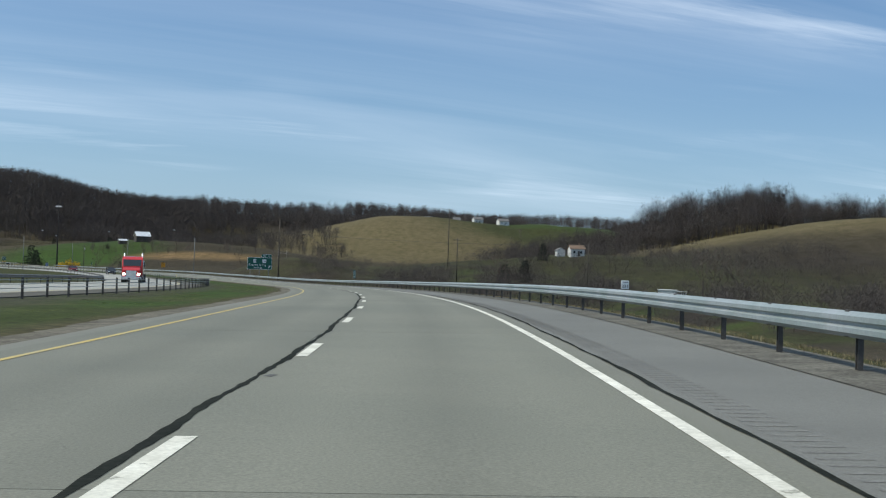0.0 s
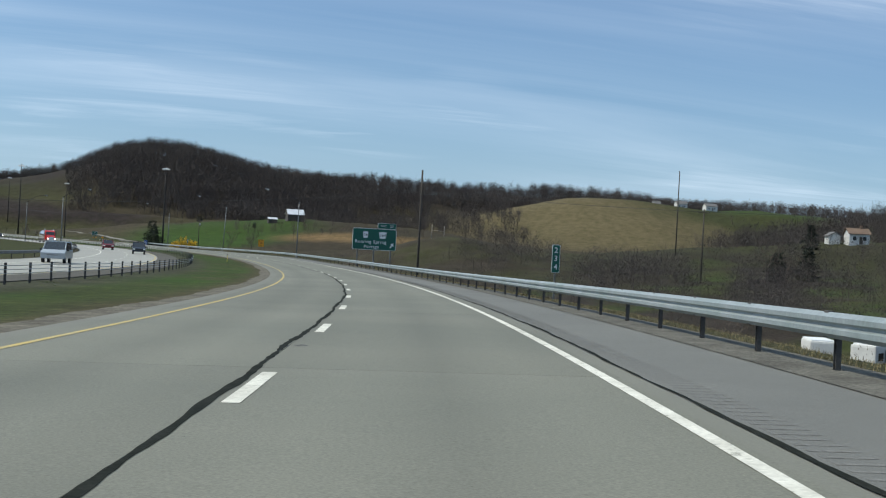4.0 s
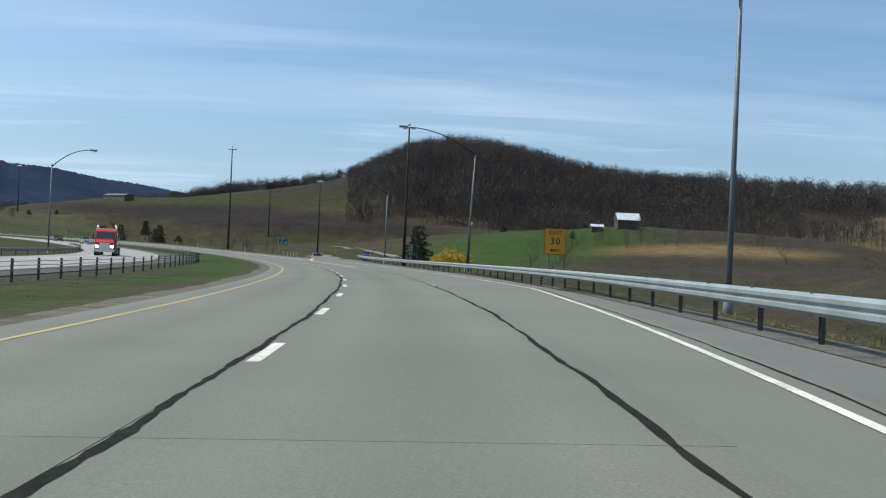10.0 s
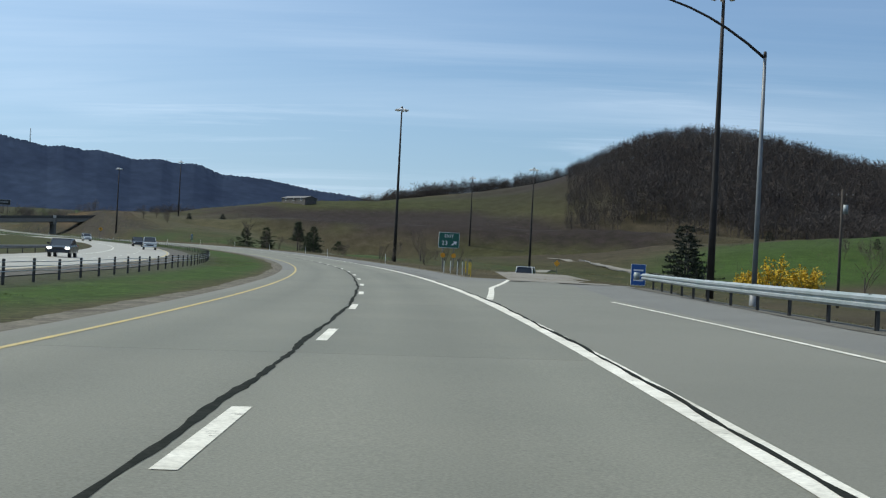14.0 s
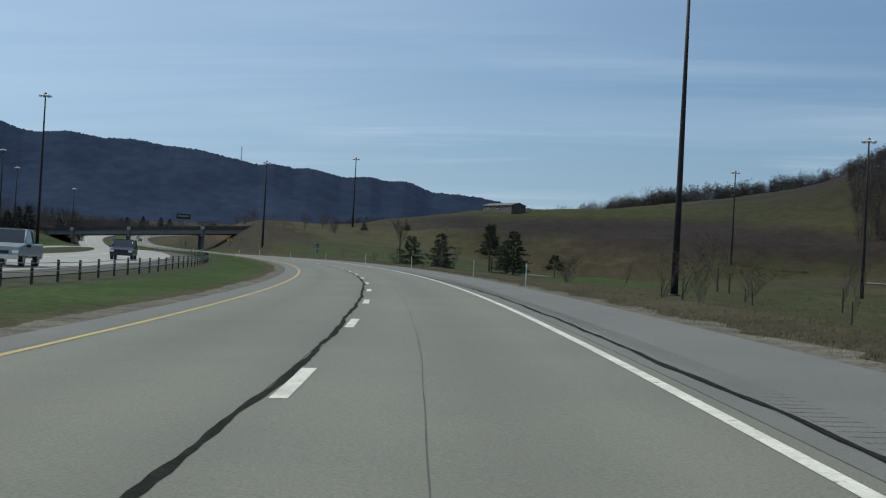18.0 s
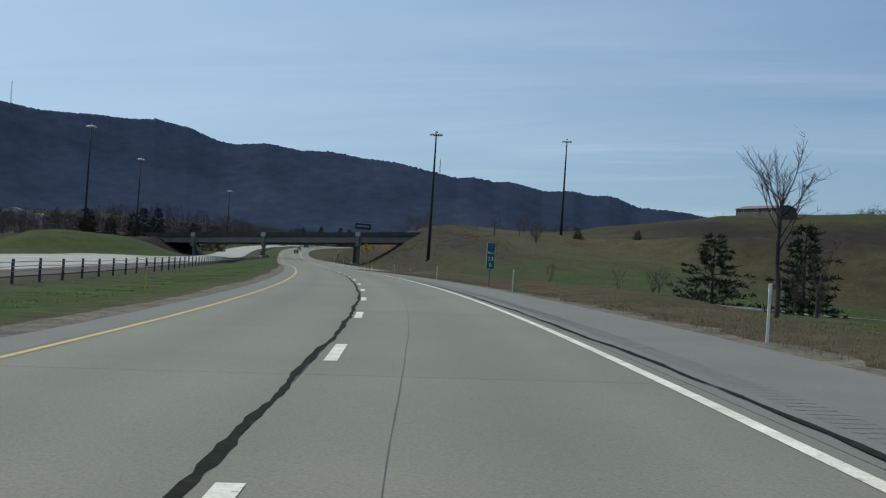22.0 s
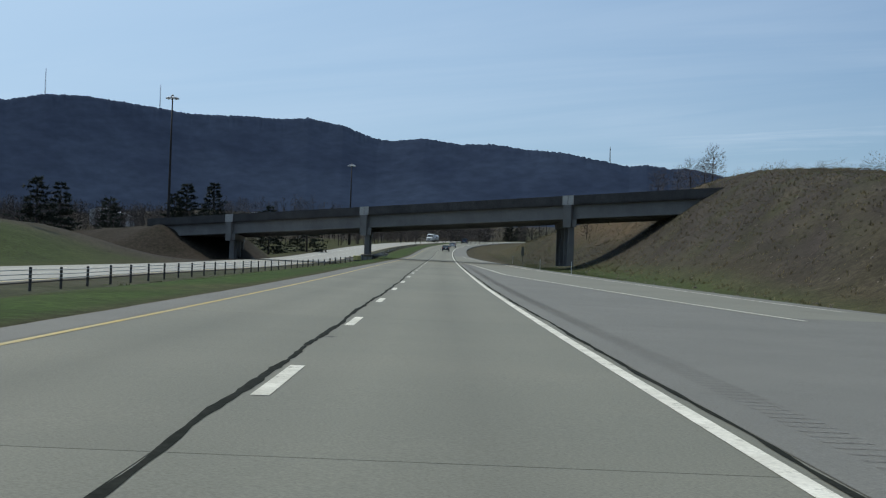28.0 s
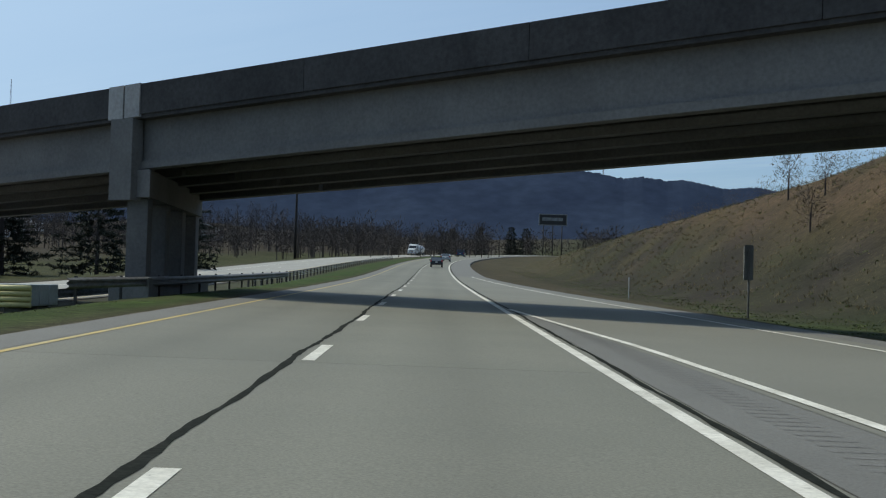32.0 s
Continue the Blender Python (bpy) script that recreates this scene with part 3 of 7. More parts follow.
for k, (grow, fade) in enumerate(((60, 0.8), (180, 0.5), (450, 0.25), (900, 0.1), (1600, 0), (2600, 0), (4200, 0))):
    d = edge_xy - centre
    d = d / np.linalg.norm(d, axis=1)[:, None]
    d[left_edge] = left_dir[left_edge]
    p = edge_xy + d * np.where(left_edge, 300 * (1 - 0.6 ** (k + 1)), grow)[:, None]
    zz = (edge_z + 4) * fade - 4 + (1 - fade) * (hills(p[:, 0], p[:, 1]) + 6)
    loops_v.append(np.column_stack([p, zz]))
    cur = base_n + np.arange(len(ring))
    out_faces.append(np.stack([prev, np.roll(prev, -1), np.roll(cur, -1), cur], 1))
    prev, base_n = cur, base_n + len(ring)
# a wide low plain under it all, out to the horizon
_a = np.linspace(0, 2 * math.pi, 65)[:-1]
plain_n = base_n
loops_v.append(np.column_stack([-400 + 7000 * np.cos(_a), 700 + 7000 * np.sin(_a), np.full(64, -8.0)]))
loops_v.append(np.column_stack([-400 + 3500 * np.cos(_a), 700 + 3500 * np.sin(_a), np.full(64, -8.0)]))
loops_v.append(np.column_stack([-400 + 30 * np.cos(_a), 700 + 30 * np.sin(_a), np.full(64, -8.0)]))
_o = np.arange(64)
for _q in (0, 64):
    out_faces.append(np.stack([plain_n + _q + _o, plain_n + _q + np.roll(_o, -1), plain_n + _q + 64 + np.roll(_o, -1), plain_n + _q + 64 + _o], 1))
verts, faces = np.concatenate(loops_v), np.concatenate(out_faces)


def blob(x, y, cx, cy, rx, ry, turn=0, soft=0.35):
    a = radians(turn)
    dx, dy = x - cx, y - cy
    p, q = (dx * math.cos(a) + dy * math.sin(a)) / rx, (-dx * math.sin(a) + dy * math.cos(a)) / ry
    return 1 - ease(np.hypot(p, q) + 0.12 * wave(x, y, rx * 0.5, cx), 1 - soft, 1 + soft)


SCRUB, DRY, TAN, OCHRE = (0.046, 0.037, 0.026), (0.068, 0.056, 0.032), (0.118, 0.095, 0.052), (0.175, 0.115, 0.058)
MEADOW, GREEN, OLIVE, LITTER, EARTH = (0.039, 0.070, 0.013), (0.041, 0.065, 0.017), (0.046, 0.049, 0.018), (0.034, 0.027, 0.023), (0.031, 0.024, 0.022)
RUST = (0.122, 0.080, 0.045)


def cover(s, u, x, y):
    """What grows where: the colour of the ground cover."""
    c = np.tile(np.array(SCRUB), (len(x), 1))

    def lay(col, w):
        nonlocal c
        w = np.clip(w, 0, 1)[:, None]
        c = c * (1 - w) + np.array(col) * w

    d = -u
    lay(DRY, 0.5 + 0.5 * wave(x, y, 140, 3))
    lay(OLIVE, ease(wave(x, y, 210, 7), 0.1, 0.7) * 0.7)
    # far fields
    lay(TAN, blob(x, y, -10, 1110, 120, 120))
    lay(OLIVE, blob(x, y, 110, 1190, 120, 110))
    lay(GREEN, blob(x, y, 95, 1245, 100, 70, 0, 0.2) * 0.7)
    lay(TAN, blob(x, y, 215, 640, 140, 88))
    lay(SCRUB, blob(x, y, 170, 530, 110, 45) * 0.8)
    lay(LITTER, blob(x, y, 75, 490, 95, 65) * 0.8)
    lay(OLIVE, blob(x, y, 40, 520, 26, 18) * 0.9)
    lay(SCRUB, blob(x, y, -130, 890, 130, 70) * 0.8)
    lay(GREEN, blob(x, y, -226, 898, 48, 66))
    lay(MEADOW, blob(x, y, -226, 850, 34, 46))
    lay(OCHRE, blob(x, y, -150, 886, 42, 15, 20))
    lay(TAN, blob(x, y, -60, 1000, 70, 30, 10) * 0.7)
    lay(OLIVE, blob(x, y, -490, 1130, 130, 95, 15))
    lay(TAN, blob(x, y, -520, 1190, 110, 60, 10) * 0.6)
    lay(EARTH, ease(y, -5 + np.interp(x, (-580, -480, -455, -390, -330), (952, 958, 964, 973, 990)), 4 + np.interp(x, (-580, -480, -455, -390, -330), (952, 958, 964, 973, 990)))
        * (1 - ease(y, -7 + np.interp(x, (-580, -516, -478, -440, -384, -330), (1039, 1034, 1060, 1069, 1049, 1030)), 7 + np.interp(x, (-580, -516, -478, -440, -384, -330), (1039, 1034, 1060, 1069, 1049, 1030)))) * ease(x, -640, -585) * (1 - ease(x, -330, -290)))
    lay(LITTER, blob(x, y, -370, 1205, 150, 120) + blob(x, y, -200, 1290, 190, 90) + blob(x, y, 30, 1420, 330, 90))
    # beside the road
    w = ease(d, 6, 11) * (1 - ease(d, 60, 120)) * ease(s, 560, 640)
    lay(DRY, w * 0.9)
    lay(OLIVE, w * ease(wave(x, y, 37, 2) + 0.5, 0, 0.6) * 0.9)
    lay(OLIVE, ease(d, 14, 24) * (1 - ease(d, 110, 150)) * ease(s, 600, 660) * (1 - ease(s, 1000, 1040)) * 0.8)
    field = ease(d, 9, 16) * (1 - ease(d, 110, 150)) * ease(s, 590, 650) * (1 - ease(s, 1050, 1100))
    lay(DRY, field * ease(wave(x, y, 27, 9), 0.1, 0.7) * 0.7)
    lay(GREEN, blob(s, d, 905, 50, 110, 30) + 0.7 * blob(s, d, 800, 70, 90, 22))
    lay(DRY, (1 - ease(d, 15, 30)) * ease(d, 6, 8) * 0.8)
    lay(TAN, field * ease(wave(x, y, 19, 6), 0.35, 0.9) * 0.55)
    lay(OLIVE, field * ease(wave(x, y, 43, 1), 0.0, 0.8) * 0.6)
    lay(SCRUB, ease(d, 14, 24) * (1 - ease(d, 130, 200)) * (1 - ease(s, 560, 620)) * (0.25 + 0.3 * wave(x, y, 31, 8)))
    lay(OLIVE, ease(d, 50, 75) * (1 - ease(d, 190, 260)) * (1 - ease(s, 520, 600)) * (0.6 + 0.3 * wave(x, y, 47, 3)))
    lay(LITTER, ease(d, 24, 40) * (1 - ease(d, 115, 140)) * ease(s, 120, 170) * (1 - ease(s, 400, 470)) * (0.8 + 0.2 * wave(x, y, 41, 6)))
    lay((0.095, 0.080, 0.068), ease(d, 5.4, 6.2) * (1 - ease(d, 13, 17)) * ease(s, 915, 945) * (1 - ease(s, 998, 1010)) * 0.85)
    clear = ease(d, 24, 34) * (1 - ease(d, 120, 140)) * ease(s, 140, 170) * (1 - ease(s, 400, 450)) * (1 - ease(wave(s, d, 37, 4), -0.15, 0.05))
    lay(OLIVE, clear * 0.9)
    lay(GREEN, clear * ease(wave(x, y, 23, 6), -0.2, 0.5) * 0.6)
    lay(OLIVE, ease(d, 5.5, 6.5) * (1 - ease(d, 12, 18)) * (1 - ease(s, 540, 570)) * (0.6 + 0.3 * wave(x, y, 7, 2)))
    lay(OLIVE, blob(x, y, 62, 298, 30, 42))
    lay(GREEN, blob(x, y, 60, 292, 20, 30) * 0.7)
    lay(SCRUB, blob(s, d, 440, 50, 80, 34) * 0.7)
    lay(OLIVE, blob(s, d, 440, 50, 60, 26) * ease(wave(x, y, 15, 3), -0.1, 0.6) * 0.7)
    lay(GREEN, ease(d, 9, 12) * (1 - ease(d, 16.5, 20)) * ease(s, 1000, 1030) * (1 - ease(s, 1170, 1200)) * (0.75 + 0.25 * wave(x, y, 8, 2)))
    lay((0.050, 0.041, 0.031), ease(d, 17, 24) * (1 - ease(d, 70, 95)) * ease(s, 1010, 1050) * (1 - ease(s, 1150, 1170)))
    slope = ease(d, 18, 22) * (1 - ease(d, 42, 52)) * ease(s, 1030, 1060) * (1 - ease(s, 1150, 1170))
    lay((0.047, 0.039, 0.034), slope * 0.9)
    lay(EARTH, slope * ease(wave(x, y, 7.3, 3), 0.1, 0.6) * 0.75)
    lay((0.085, 0.072, 0.050), slope * ease(wave(x, y, 5.1, 8), 0.25, 0.7) * 0.7)
    lay(OLIVE, slope * ease(wave(x, y, 9.7, 5), 0.2, 0.7) * 0.6)
    lay(RUST, blob(s, d, 1120, 46, 45, 10) * (0.3 + 0.3 * wave(x, y, 11, 2)))
    lay((0.074, 0.068, 0.036), blob(s, d, 1075, 66, 70, 26) * 0.8)
    lay(OLIVE, blob(s, d, 1240, 22, 70, 10))
    lay(DRY, blob(s, d, 1240, 36, 60, 12))
    lay(EARTH, blob(s, d, 1230, 28, 85, 17) * (0.75 + 0.25 * wave(x, y, 9, 3)))
    far_cut = blob(s, d, 1260, 36, 95, 22)
    lay(OLIVE, far_cut * ease(wave(x, y, 17, 4), 0.0, 0.5) * 0.6)
    lay(TAN, far_cut * ease(wave(x, y, 11, 8), 0.2, 0.6) * 0.5)
    lay(RUST, ease(d, 21.5, 27) * (1 - ease(d, 44, 52)) * ease(s, 1150, 1175) * (1 - ease(s, 1330, 1380)) * (0.7 + 0.3 * wave(x, y, 9, 5)))
    lay(LITTER, far_cut * ease(wave(x, y, 8, 1), 0.0, 0.5) * 0.35)
    lay(GREEN, blob(s, d, 985, 60, 66, 40) * (0.55 + 0.45 * wave(x, y, 29, 2)))
    lay(DRY, blob(s, d, 1000, 45, 80, 40) * ease(wave(x, y, 13, 7), 0.0, 0.7) * 0.7)
    lay(MEADOW, ease(u, 6.0, 7.0) * (1 - ease(u, 16.6, 17)))
    lay(OLIVE, ease(u, 6.0, 7.0) * (1 - ease(u, 16.6, 17)) * ease(wave(x, y, 19, 5) + 0.5 * (1 - ease(s, 380, 520)), 0.0, 0.8) * 0.7)
    lay(DRY, ease(u, 6.0, 7.0) * (1 - ease(u, 16.6, 17)) * ease(wave(x, y, 7.7, 2), 0.15, 0.7) * 0.55)
    lay((0.062, 0.056, 0.042), ease(u, 10.5, 12.8) * (1 - ease(u, 16.6, 17)) * 0.75)
    lay(DRY, ease(u, 6.0, 6.4) * (1 - ease(u, 6.9, 8.2)) * (1 - ease(s, 890, 950)) * 0.8)
    lay(OLIVE, ease(u, 27.9, 29.5) * (1 - ease(u, 90, 160)))
    lay(GREEN, blob(s, u, 1092, 48, 40, 22) * 0.7)
    lay((0.060, 0.050, 0.040), blob(s, u, 1145, 50, 30, 24) * 0.8)
    lay(EARTH, blob(s, u, 1178, 52, 45, 34) * 0.9)
    lay(SCRUB, ease(u, 60, 90) * ease(s, 1180, 1240))
    return c


ground_mat = surface("ground_cover", (0.15, 0.12, 0.07), 0.95, vary=0.42, scale=0.22, fine=2.4, bump=1.0, bump_scale=7.0, spec=0.1)
_n, _l = ground_mat.node_tree.nodes, ground_mat.node_tree.links
_attr = _n.new("ShaderNodeAttribute")
_attr.attribute_name = "cover"
_first = [k for k in _n if k.type == "MIX" and k.blend_type == "MIX"][0]
_dark = _n.new("ShaderNodeMix")
_dark.data_type, _dark.blend_type = "RGBA", "MULTIPLY"
_dark.inputs[0].default_value, _dark.inputs[7].default_value = 1.0, (0.62, 0.66, 0.55, 1)
_l.new(_attr.outputs["Color"], _dark.inputs[6])
_l.new(_attr.outputs["Color"], _first.inputs[6])
_l.new(_dark.outputs[2], _first.inputs[7])
_t = _n.new("ShaderNodeTexNoise")
_t.inputs["Scale"].default_value, _t.inputs["Detail"].default_value = 14.0, 3
_l.new(_n["Geometry"].outputs["Position"], _t.inputs["Vector"])
_r = _n.new("ShaderNodeMapRange")
for _i, _v in enumerate((0.3, 0.7, 0.6, 1.4)):
    _r.inputs[_i + 1].default_value = _v
_l.new(_t.outputs[0], _r.inputs[0])
_bs = _n["Principled BSDF"]
_g = _n.new("ShaderNodeMix")
_g.data_type, _g.blend_type = "RGBA", "MULTIPLY"
_g.inputs[0].default_value = 1.0
_l.new(_bs.inputs["Base Color"].links[0].from_socket, _g.inputs[6])
_l.new(_r.outputs[0], _g.inputs[7])
_l.new(_g.outputs[2], _bs.inputs["Base Color"])
me = mesh_of("ground", verts, faces, ground_mat, smooth=True)
vs, vu = s_u(verts[:, 0], verts[:, 1])
vs[:ns * nu], vu[:ns * nu] = _gs, _gu
cols = cover(vs, vu, verts[:, 0], verts[:, 1])
att = me.color_attributes.new("cover", "FLOAT_COLOR", "POINT")
att.data.foreach_set("color", np.column_stack([cols, np.ones(len(cols))]).astype(np.float32).ravel())
tagged(new("ground", me), "spring grass, dry scrub and fields rolling up to wooded hills", "ground", kind="structure")


# ---- carriageways, shoulders and markings ----
road = tagged(ribbon("road", S_BEGIN, S_END, 5.55, -2.42, -0.02, joint_mat, thick=0.25), "pale grey concrete carriageway with sealed cracks", "road", kind="structure")
SLAB = 18.59
V = np.linspace(0, 1, 9)
# tyres polish two paths paler, drips darken the middle of the lane
TRACKS = 1.0 + 0.05 * np.exp(-((V - 0.27) / 0.10) ** 2) + 0.05 * np.exp(-((V - 0.73) / 0.10) ** 2) - 0.09 * np.exp(-((V - 0.5) / 0.12) ** 2) - 0.05 * np.exp(-(V / 0.07) ** 2) - 0.05 * np.exp(-((V - 1) / 0.07) ** 2)


def slab(s0, s1, ul, ur, lane):
    """One cast slab of the carriageway with its worn wheel paths."""
    ss = np.linspace(s0, s1, 7)
    S, U = np.meshgrid(ss, ul + (ur - ul) * V, indexing="ij")
    x, y = xy(S.ravel(), U.ravel())
    top = np.stack([x, y, deck_z(S.ravel(), U.ravel())], 1)
    m, n = S.shape
    i = np.arange(m * n).reshape(m, n)
    f = [tuple(q) for q in np.stack([i[:-1, :-1], i[:-1, 1:], i[1:, 1:], i[1:, :-1]], -1).reshape(-1, 4)]
    rim = list(i[0, :]) + list(i[1:, -1]) + list(i[-1, -2::-1]) + list(i[-2:0:-1, 0])
    low = top[rim] - np.array((0, 0, 0.02))
    k = len(rim)
    f += [(rim[j], m * n + j, m * n + (j + 1) % k, rim[(j + 1) % k]) for j in range(k)]
    me = mesh_of("slab", np.concatenate([top, low]), f, slab_mat)
    w = np.concatenate([(TRACKS[None, :] + 0.015 * np.sin(S / 23.0 + 5 * U)).ravel() - (0.02 if lane else 0.06), np.full(k, 0.9)])
    me.color_attributes.new("wear", "FLOAT_COLOR", "POINT").data.foreach_set("color", np.column_stack([w, w, w * 0.985, np.ones(len(w))]).astype(np.float32).ravel())
    child(new("slab", me), road)


_k = 0
for lane, (ul, ur) in enumerate(((5.5, 1.61), (1.60, -2.40))):
    a = S_BEGIN
    while a < S_END - 1:
        b = min(a + SLAB, S_END)
        slab(a + 0.008, b - 0.008, ul, ur, lane)
        a = b
outer = tagged(ribbon("shoulder_right", S_BEGIN, S_END, -2.44, pave_right,
                      -0.008, shoulder_mat, step=3.0, thick=0.3), "grey asphalt hard shoulder with a rumble strip", "shoulder", kind="structure")
inner = tagged(ribbon("shoulder_left", S_BEGIN, S_END, 5.93, 5.51, -0.008, concrete, thick=0.3), "narrow pale inner shoulder", "shoulder", kind="structure")
tagged(ribbon("shoulder_overlay", 585, S_END, lambda s: 5.92 + 0.02 * np.sin(s), 5.10, 0.003, shoulder_mat, inner, step=2.0), "grey asphalt strip outside the yellow line")


def wander(seed, amp, size):
    return lambda s: amp * (np.sin(s / size + seed) + 0.6 * np.sin(s / size * 2.7 + seed * 2) + 0.5 * np.sin(s / size * 6.1 + seed * 3) + 0.35 * np.sin(s / size * 13.7 + seed)) / 2


def jag(seed, amp):
    return lambda s: amp * 1.15 * (1 + 0.22 * np.sin(s * 0.7 + seed) + 0.22 * np.sin(s * 3.1 + 2 * seed) + 0.14 * np.sin(s * 7.7 + seed) + 0.16 * np.sin(s * 12.9 + 3 * seed))


exit_lane = tagged(ribbon("exit_lane", 322, 566, -2.402, lambda s: np.minimum(edge_line(s) - 0.45, -2.44), -0.004, concrete, step=3.0), "pale concrete exit lane", "road", kind="structure")
join_lane = tagged(ribbon("joining_lane", 1022, 1258, lambda s: along(s, 1020, -9.4, 1044, -7.8, 1060, -6.4, 1080, -4.6, 1103, -4.25, 1124, -3.85, 1147, -3.3, 1166, -2.46), lambda s: pave_right(s) + 0.9, -0.004, concrete, step=3.0), "pale concrete lane joining from the ramp", "road", kind="structure")
tagged(ribbon("concrete_margin", S_BEGIN, 321.5, -2.402, lambda s: along(s, 250, -2.64, 321, -2.56), -0.004, concrete, step=3.0), "pale concrete margin outside the edge line", "road", kind="structure")
# edge lines and dashes
def line(name, s0, s1, u, width, mat, parent, label="", step=3.0, lift=0.003, wavy=None):
    f = u if callable(u) else (lambda s: np.full(len(s), float(u)))
    w = width if callable(width) else (lambda s: np.full(len(s), float(width)))
    ob = ribbon(name, s0, s1, lambda s: f(s) + w(s) / 2, lambda s: f(s) - w(s) / 2, lift, mat, parent, step, wavy)
    return tagged(ob, label)


line("edge_line", S_BEGIN, 1700, 4.97, 0.115, yellow_paint, road, "worn yellow edge line", lift=0.005)
line("edge_line", S_BEGIN, 535, edge_line, lambda s: along(s, 300, 0.135, 360, 0.12), white_paint, outer, "white edge line", lift=0.005)
line("edge_line", 479, 1700, lambda s: along(s, 479, -2.2, 540, -2.25, 640, -2.17), lambda s: along(s, 560, 0.28, 610, 0.26, 628, 0.14, 900, 0.14, 1000, 0.16), white_paint, road, "white edge line", lift=0.005)
line("edge_line", 534, 570, lambda s: along(s, 534, -2.5, 550, -4.0, 570, -7.2), 0.22, white_paint, outer, "white line on the far side of the gore", lift=0.005)
line("edge_line", 1020, 1166, lambda s: along(s, 1020, -9.6, 1044, -8.0, 1060, -6.6, 1080, -4.8, 1103, -4.45, 1124, -4.05, 1147, -3.5, 1166, -2.4), 0.15, white_paint, outer, "white line of the joining lane", lift=0.005)
line("edge_line", 1024, 1260, lambda s: along(s, 1024, -13.9, 1057, -12.4, 1090, -10.5, 1117, -8.9, 1148, -8.0, 1260, -4.0), 0.13, white_paint, outer, "white edge line of the joining lane", lift=0.005)
for k in range(-12, 132):
    a = 4.9 + 12.085 * k
    a += float(along(a, 9, 1.5, 153, 2.2, 260, 0.6, 332, -0.7, 465, -0.6, 682, -1.0, 755, -0.75, 817, -0.1, 925, -0.1, 1143, 0.7))
    ribbon("lane_dash", a, a + 3.25, 1.41 + 0.08, 1.41 - 0.08, 0.005, white_paint, road, step=1.6)
a = 408
while a < 474:
    line("exit_dash", a, a + 1.05, -2.16, 0.2, white_paint, road, step=1.0, lift=0.005)
    a += 5.2
# sealed cracks: black, uneven bands of tar
line("sealed_crack", S_BEGIN, 1700, 1.60, jag(1, 0.075), tar, road, "black tar sealing along the lane joint", step=0.3, lift=0.003, wavy=wander(2, 0.07, 9))
line("sealed_crack", S_BEGIN, 330, lambda s: along(s, -160, -2.56, 60, -2.68, 140, -2.70, 250, -2.66, 330, -2.55), jag(3, 0.05), tar, outer, "black tar sealing beside the edge line", step=0.5, lift=0.004, wavy=wander(5, 0.05, 7))
line("sealed_crack", 318, 900, lambda s: along(s, 318, -2.3, 330, -1.95, 370, -2.05, 560, -2.42, 620, -2.45, 644, -2.72, 670, -2.75, 718, -2.5, 754, -2.5, 792, -2.6, 850, -2.45, 900, -2.37), jag(6, 0.06), tar, outer, "black tar sealing beside the lane", step=0.5, lift=0.007, wavy=wander(1, 0.07, 8))
line("sealed_crack", 320, 440, lambda s: edge_line(s) - along(s, 320, 0.5, 345, 0.45, 362, 0.28, 440, 0.22), jag(2, 0.03), tar, outer, "thin tar sealing on the shoulder", step=0.5, lift=0.004, wavy=wander(3, 0.06, 8))
line("sealed_crack", 590, 642, lambda s: along(s, 590, -4.0, 642, -3.0), jag(2, 0.025), tar, outer, "thin tar sealing on the shoulder", step=0.5, lift=0.004, wavy=wander(3, 0.05, 8))
line("sealed_crack", 900, 1700, -2.37, jag(6, 0.06), tar, outer, "black tar sealing beside the edge line", step=0.5, lift=0.004, wavy=wander(4, 0.045, 8))
line("hairline_crack", 638, 888, lambda s: along(s, 638, 0.12, 660, 0.32, 710, 0.58, 745, 0.68, 785, 0.61, 816, 0.2, 836, -0.22, 848, -0.76, 859, -0.64, 879, -0.13, 890, 0.2), jag(4, 0.008), joint_mat, road, "thin dark crack in the lane", step=0.6, lift=0.005, wavy=wander(7, 0.022, 11))
# patches of tar where markers were, stains
for k, (a, u, l, w) in enumerate([(s, 1.45, 0.22, 0.17) for s in (15.2, 87.7, 160.2, 254.5, 325.9, 398.4, 470.9, 543.5, 616.1, 688.1, 760.5, 932.2, 1004.7, 1077)]
                                 + [(326.7, -1.95, 0.2, 0.16), (478.4, -1.95, 0.2, 0.16), (574, -1.95, 0.2, 0.16), (580, -1.95, 0.2, 0.16)]):
    n = 9
    ring_ = [place(a + l * (0.8 + 0.35 * math.sin(3 * i + k)) * math.cos(2 * math.pi * i / n), u + w * (0.75 + 0.4 * math.sin(5 * i + 2 * k)) * math.sin(2 * math.pi * i / n) * 0.6, 0.004) for i in range(n)]
    child(new("tar_mark", mesh_of("tar_mark", ring_, [tuple(range(n))], joint_mat)), road)
# rumble strip grooves
gv, gf = [], []
for a in np.concatenate([np.arange(-40, 320, 0.32), np.arange(565, 1190, 0.32)]):
    n0 = len(gv)
    um = -2.98 if a < 400 else -3.05
    for s_, u_ in ((a, um + 0.19), (a, um - 0.19), (a + 0.085, um - 0.19), (a + 0.085, um + 0.19)):
        gv.append(place(s_, u_, -0.0055))
    gf.append((n0, n0 + 1, n0 + 2, n0 + 3))
rumble_mat = surface("groove_shade", (0.174, 0.174, 0.164), 0.9, vary=0.3, tint=(0.143, 0.143, 0.135), scale=0.35, spec=0.05)
tagged(child(new("rumble_strip", mesh_of("rumble_strip", gv, gf, rumble_mat)), outer), "rumble strip grooves in the shoulder", kind="stuff")
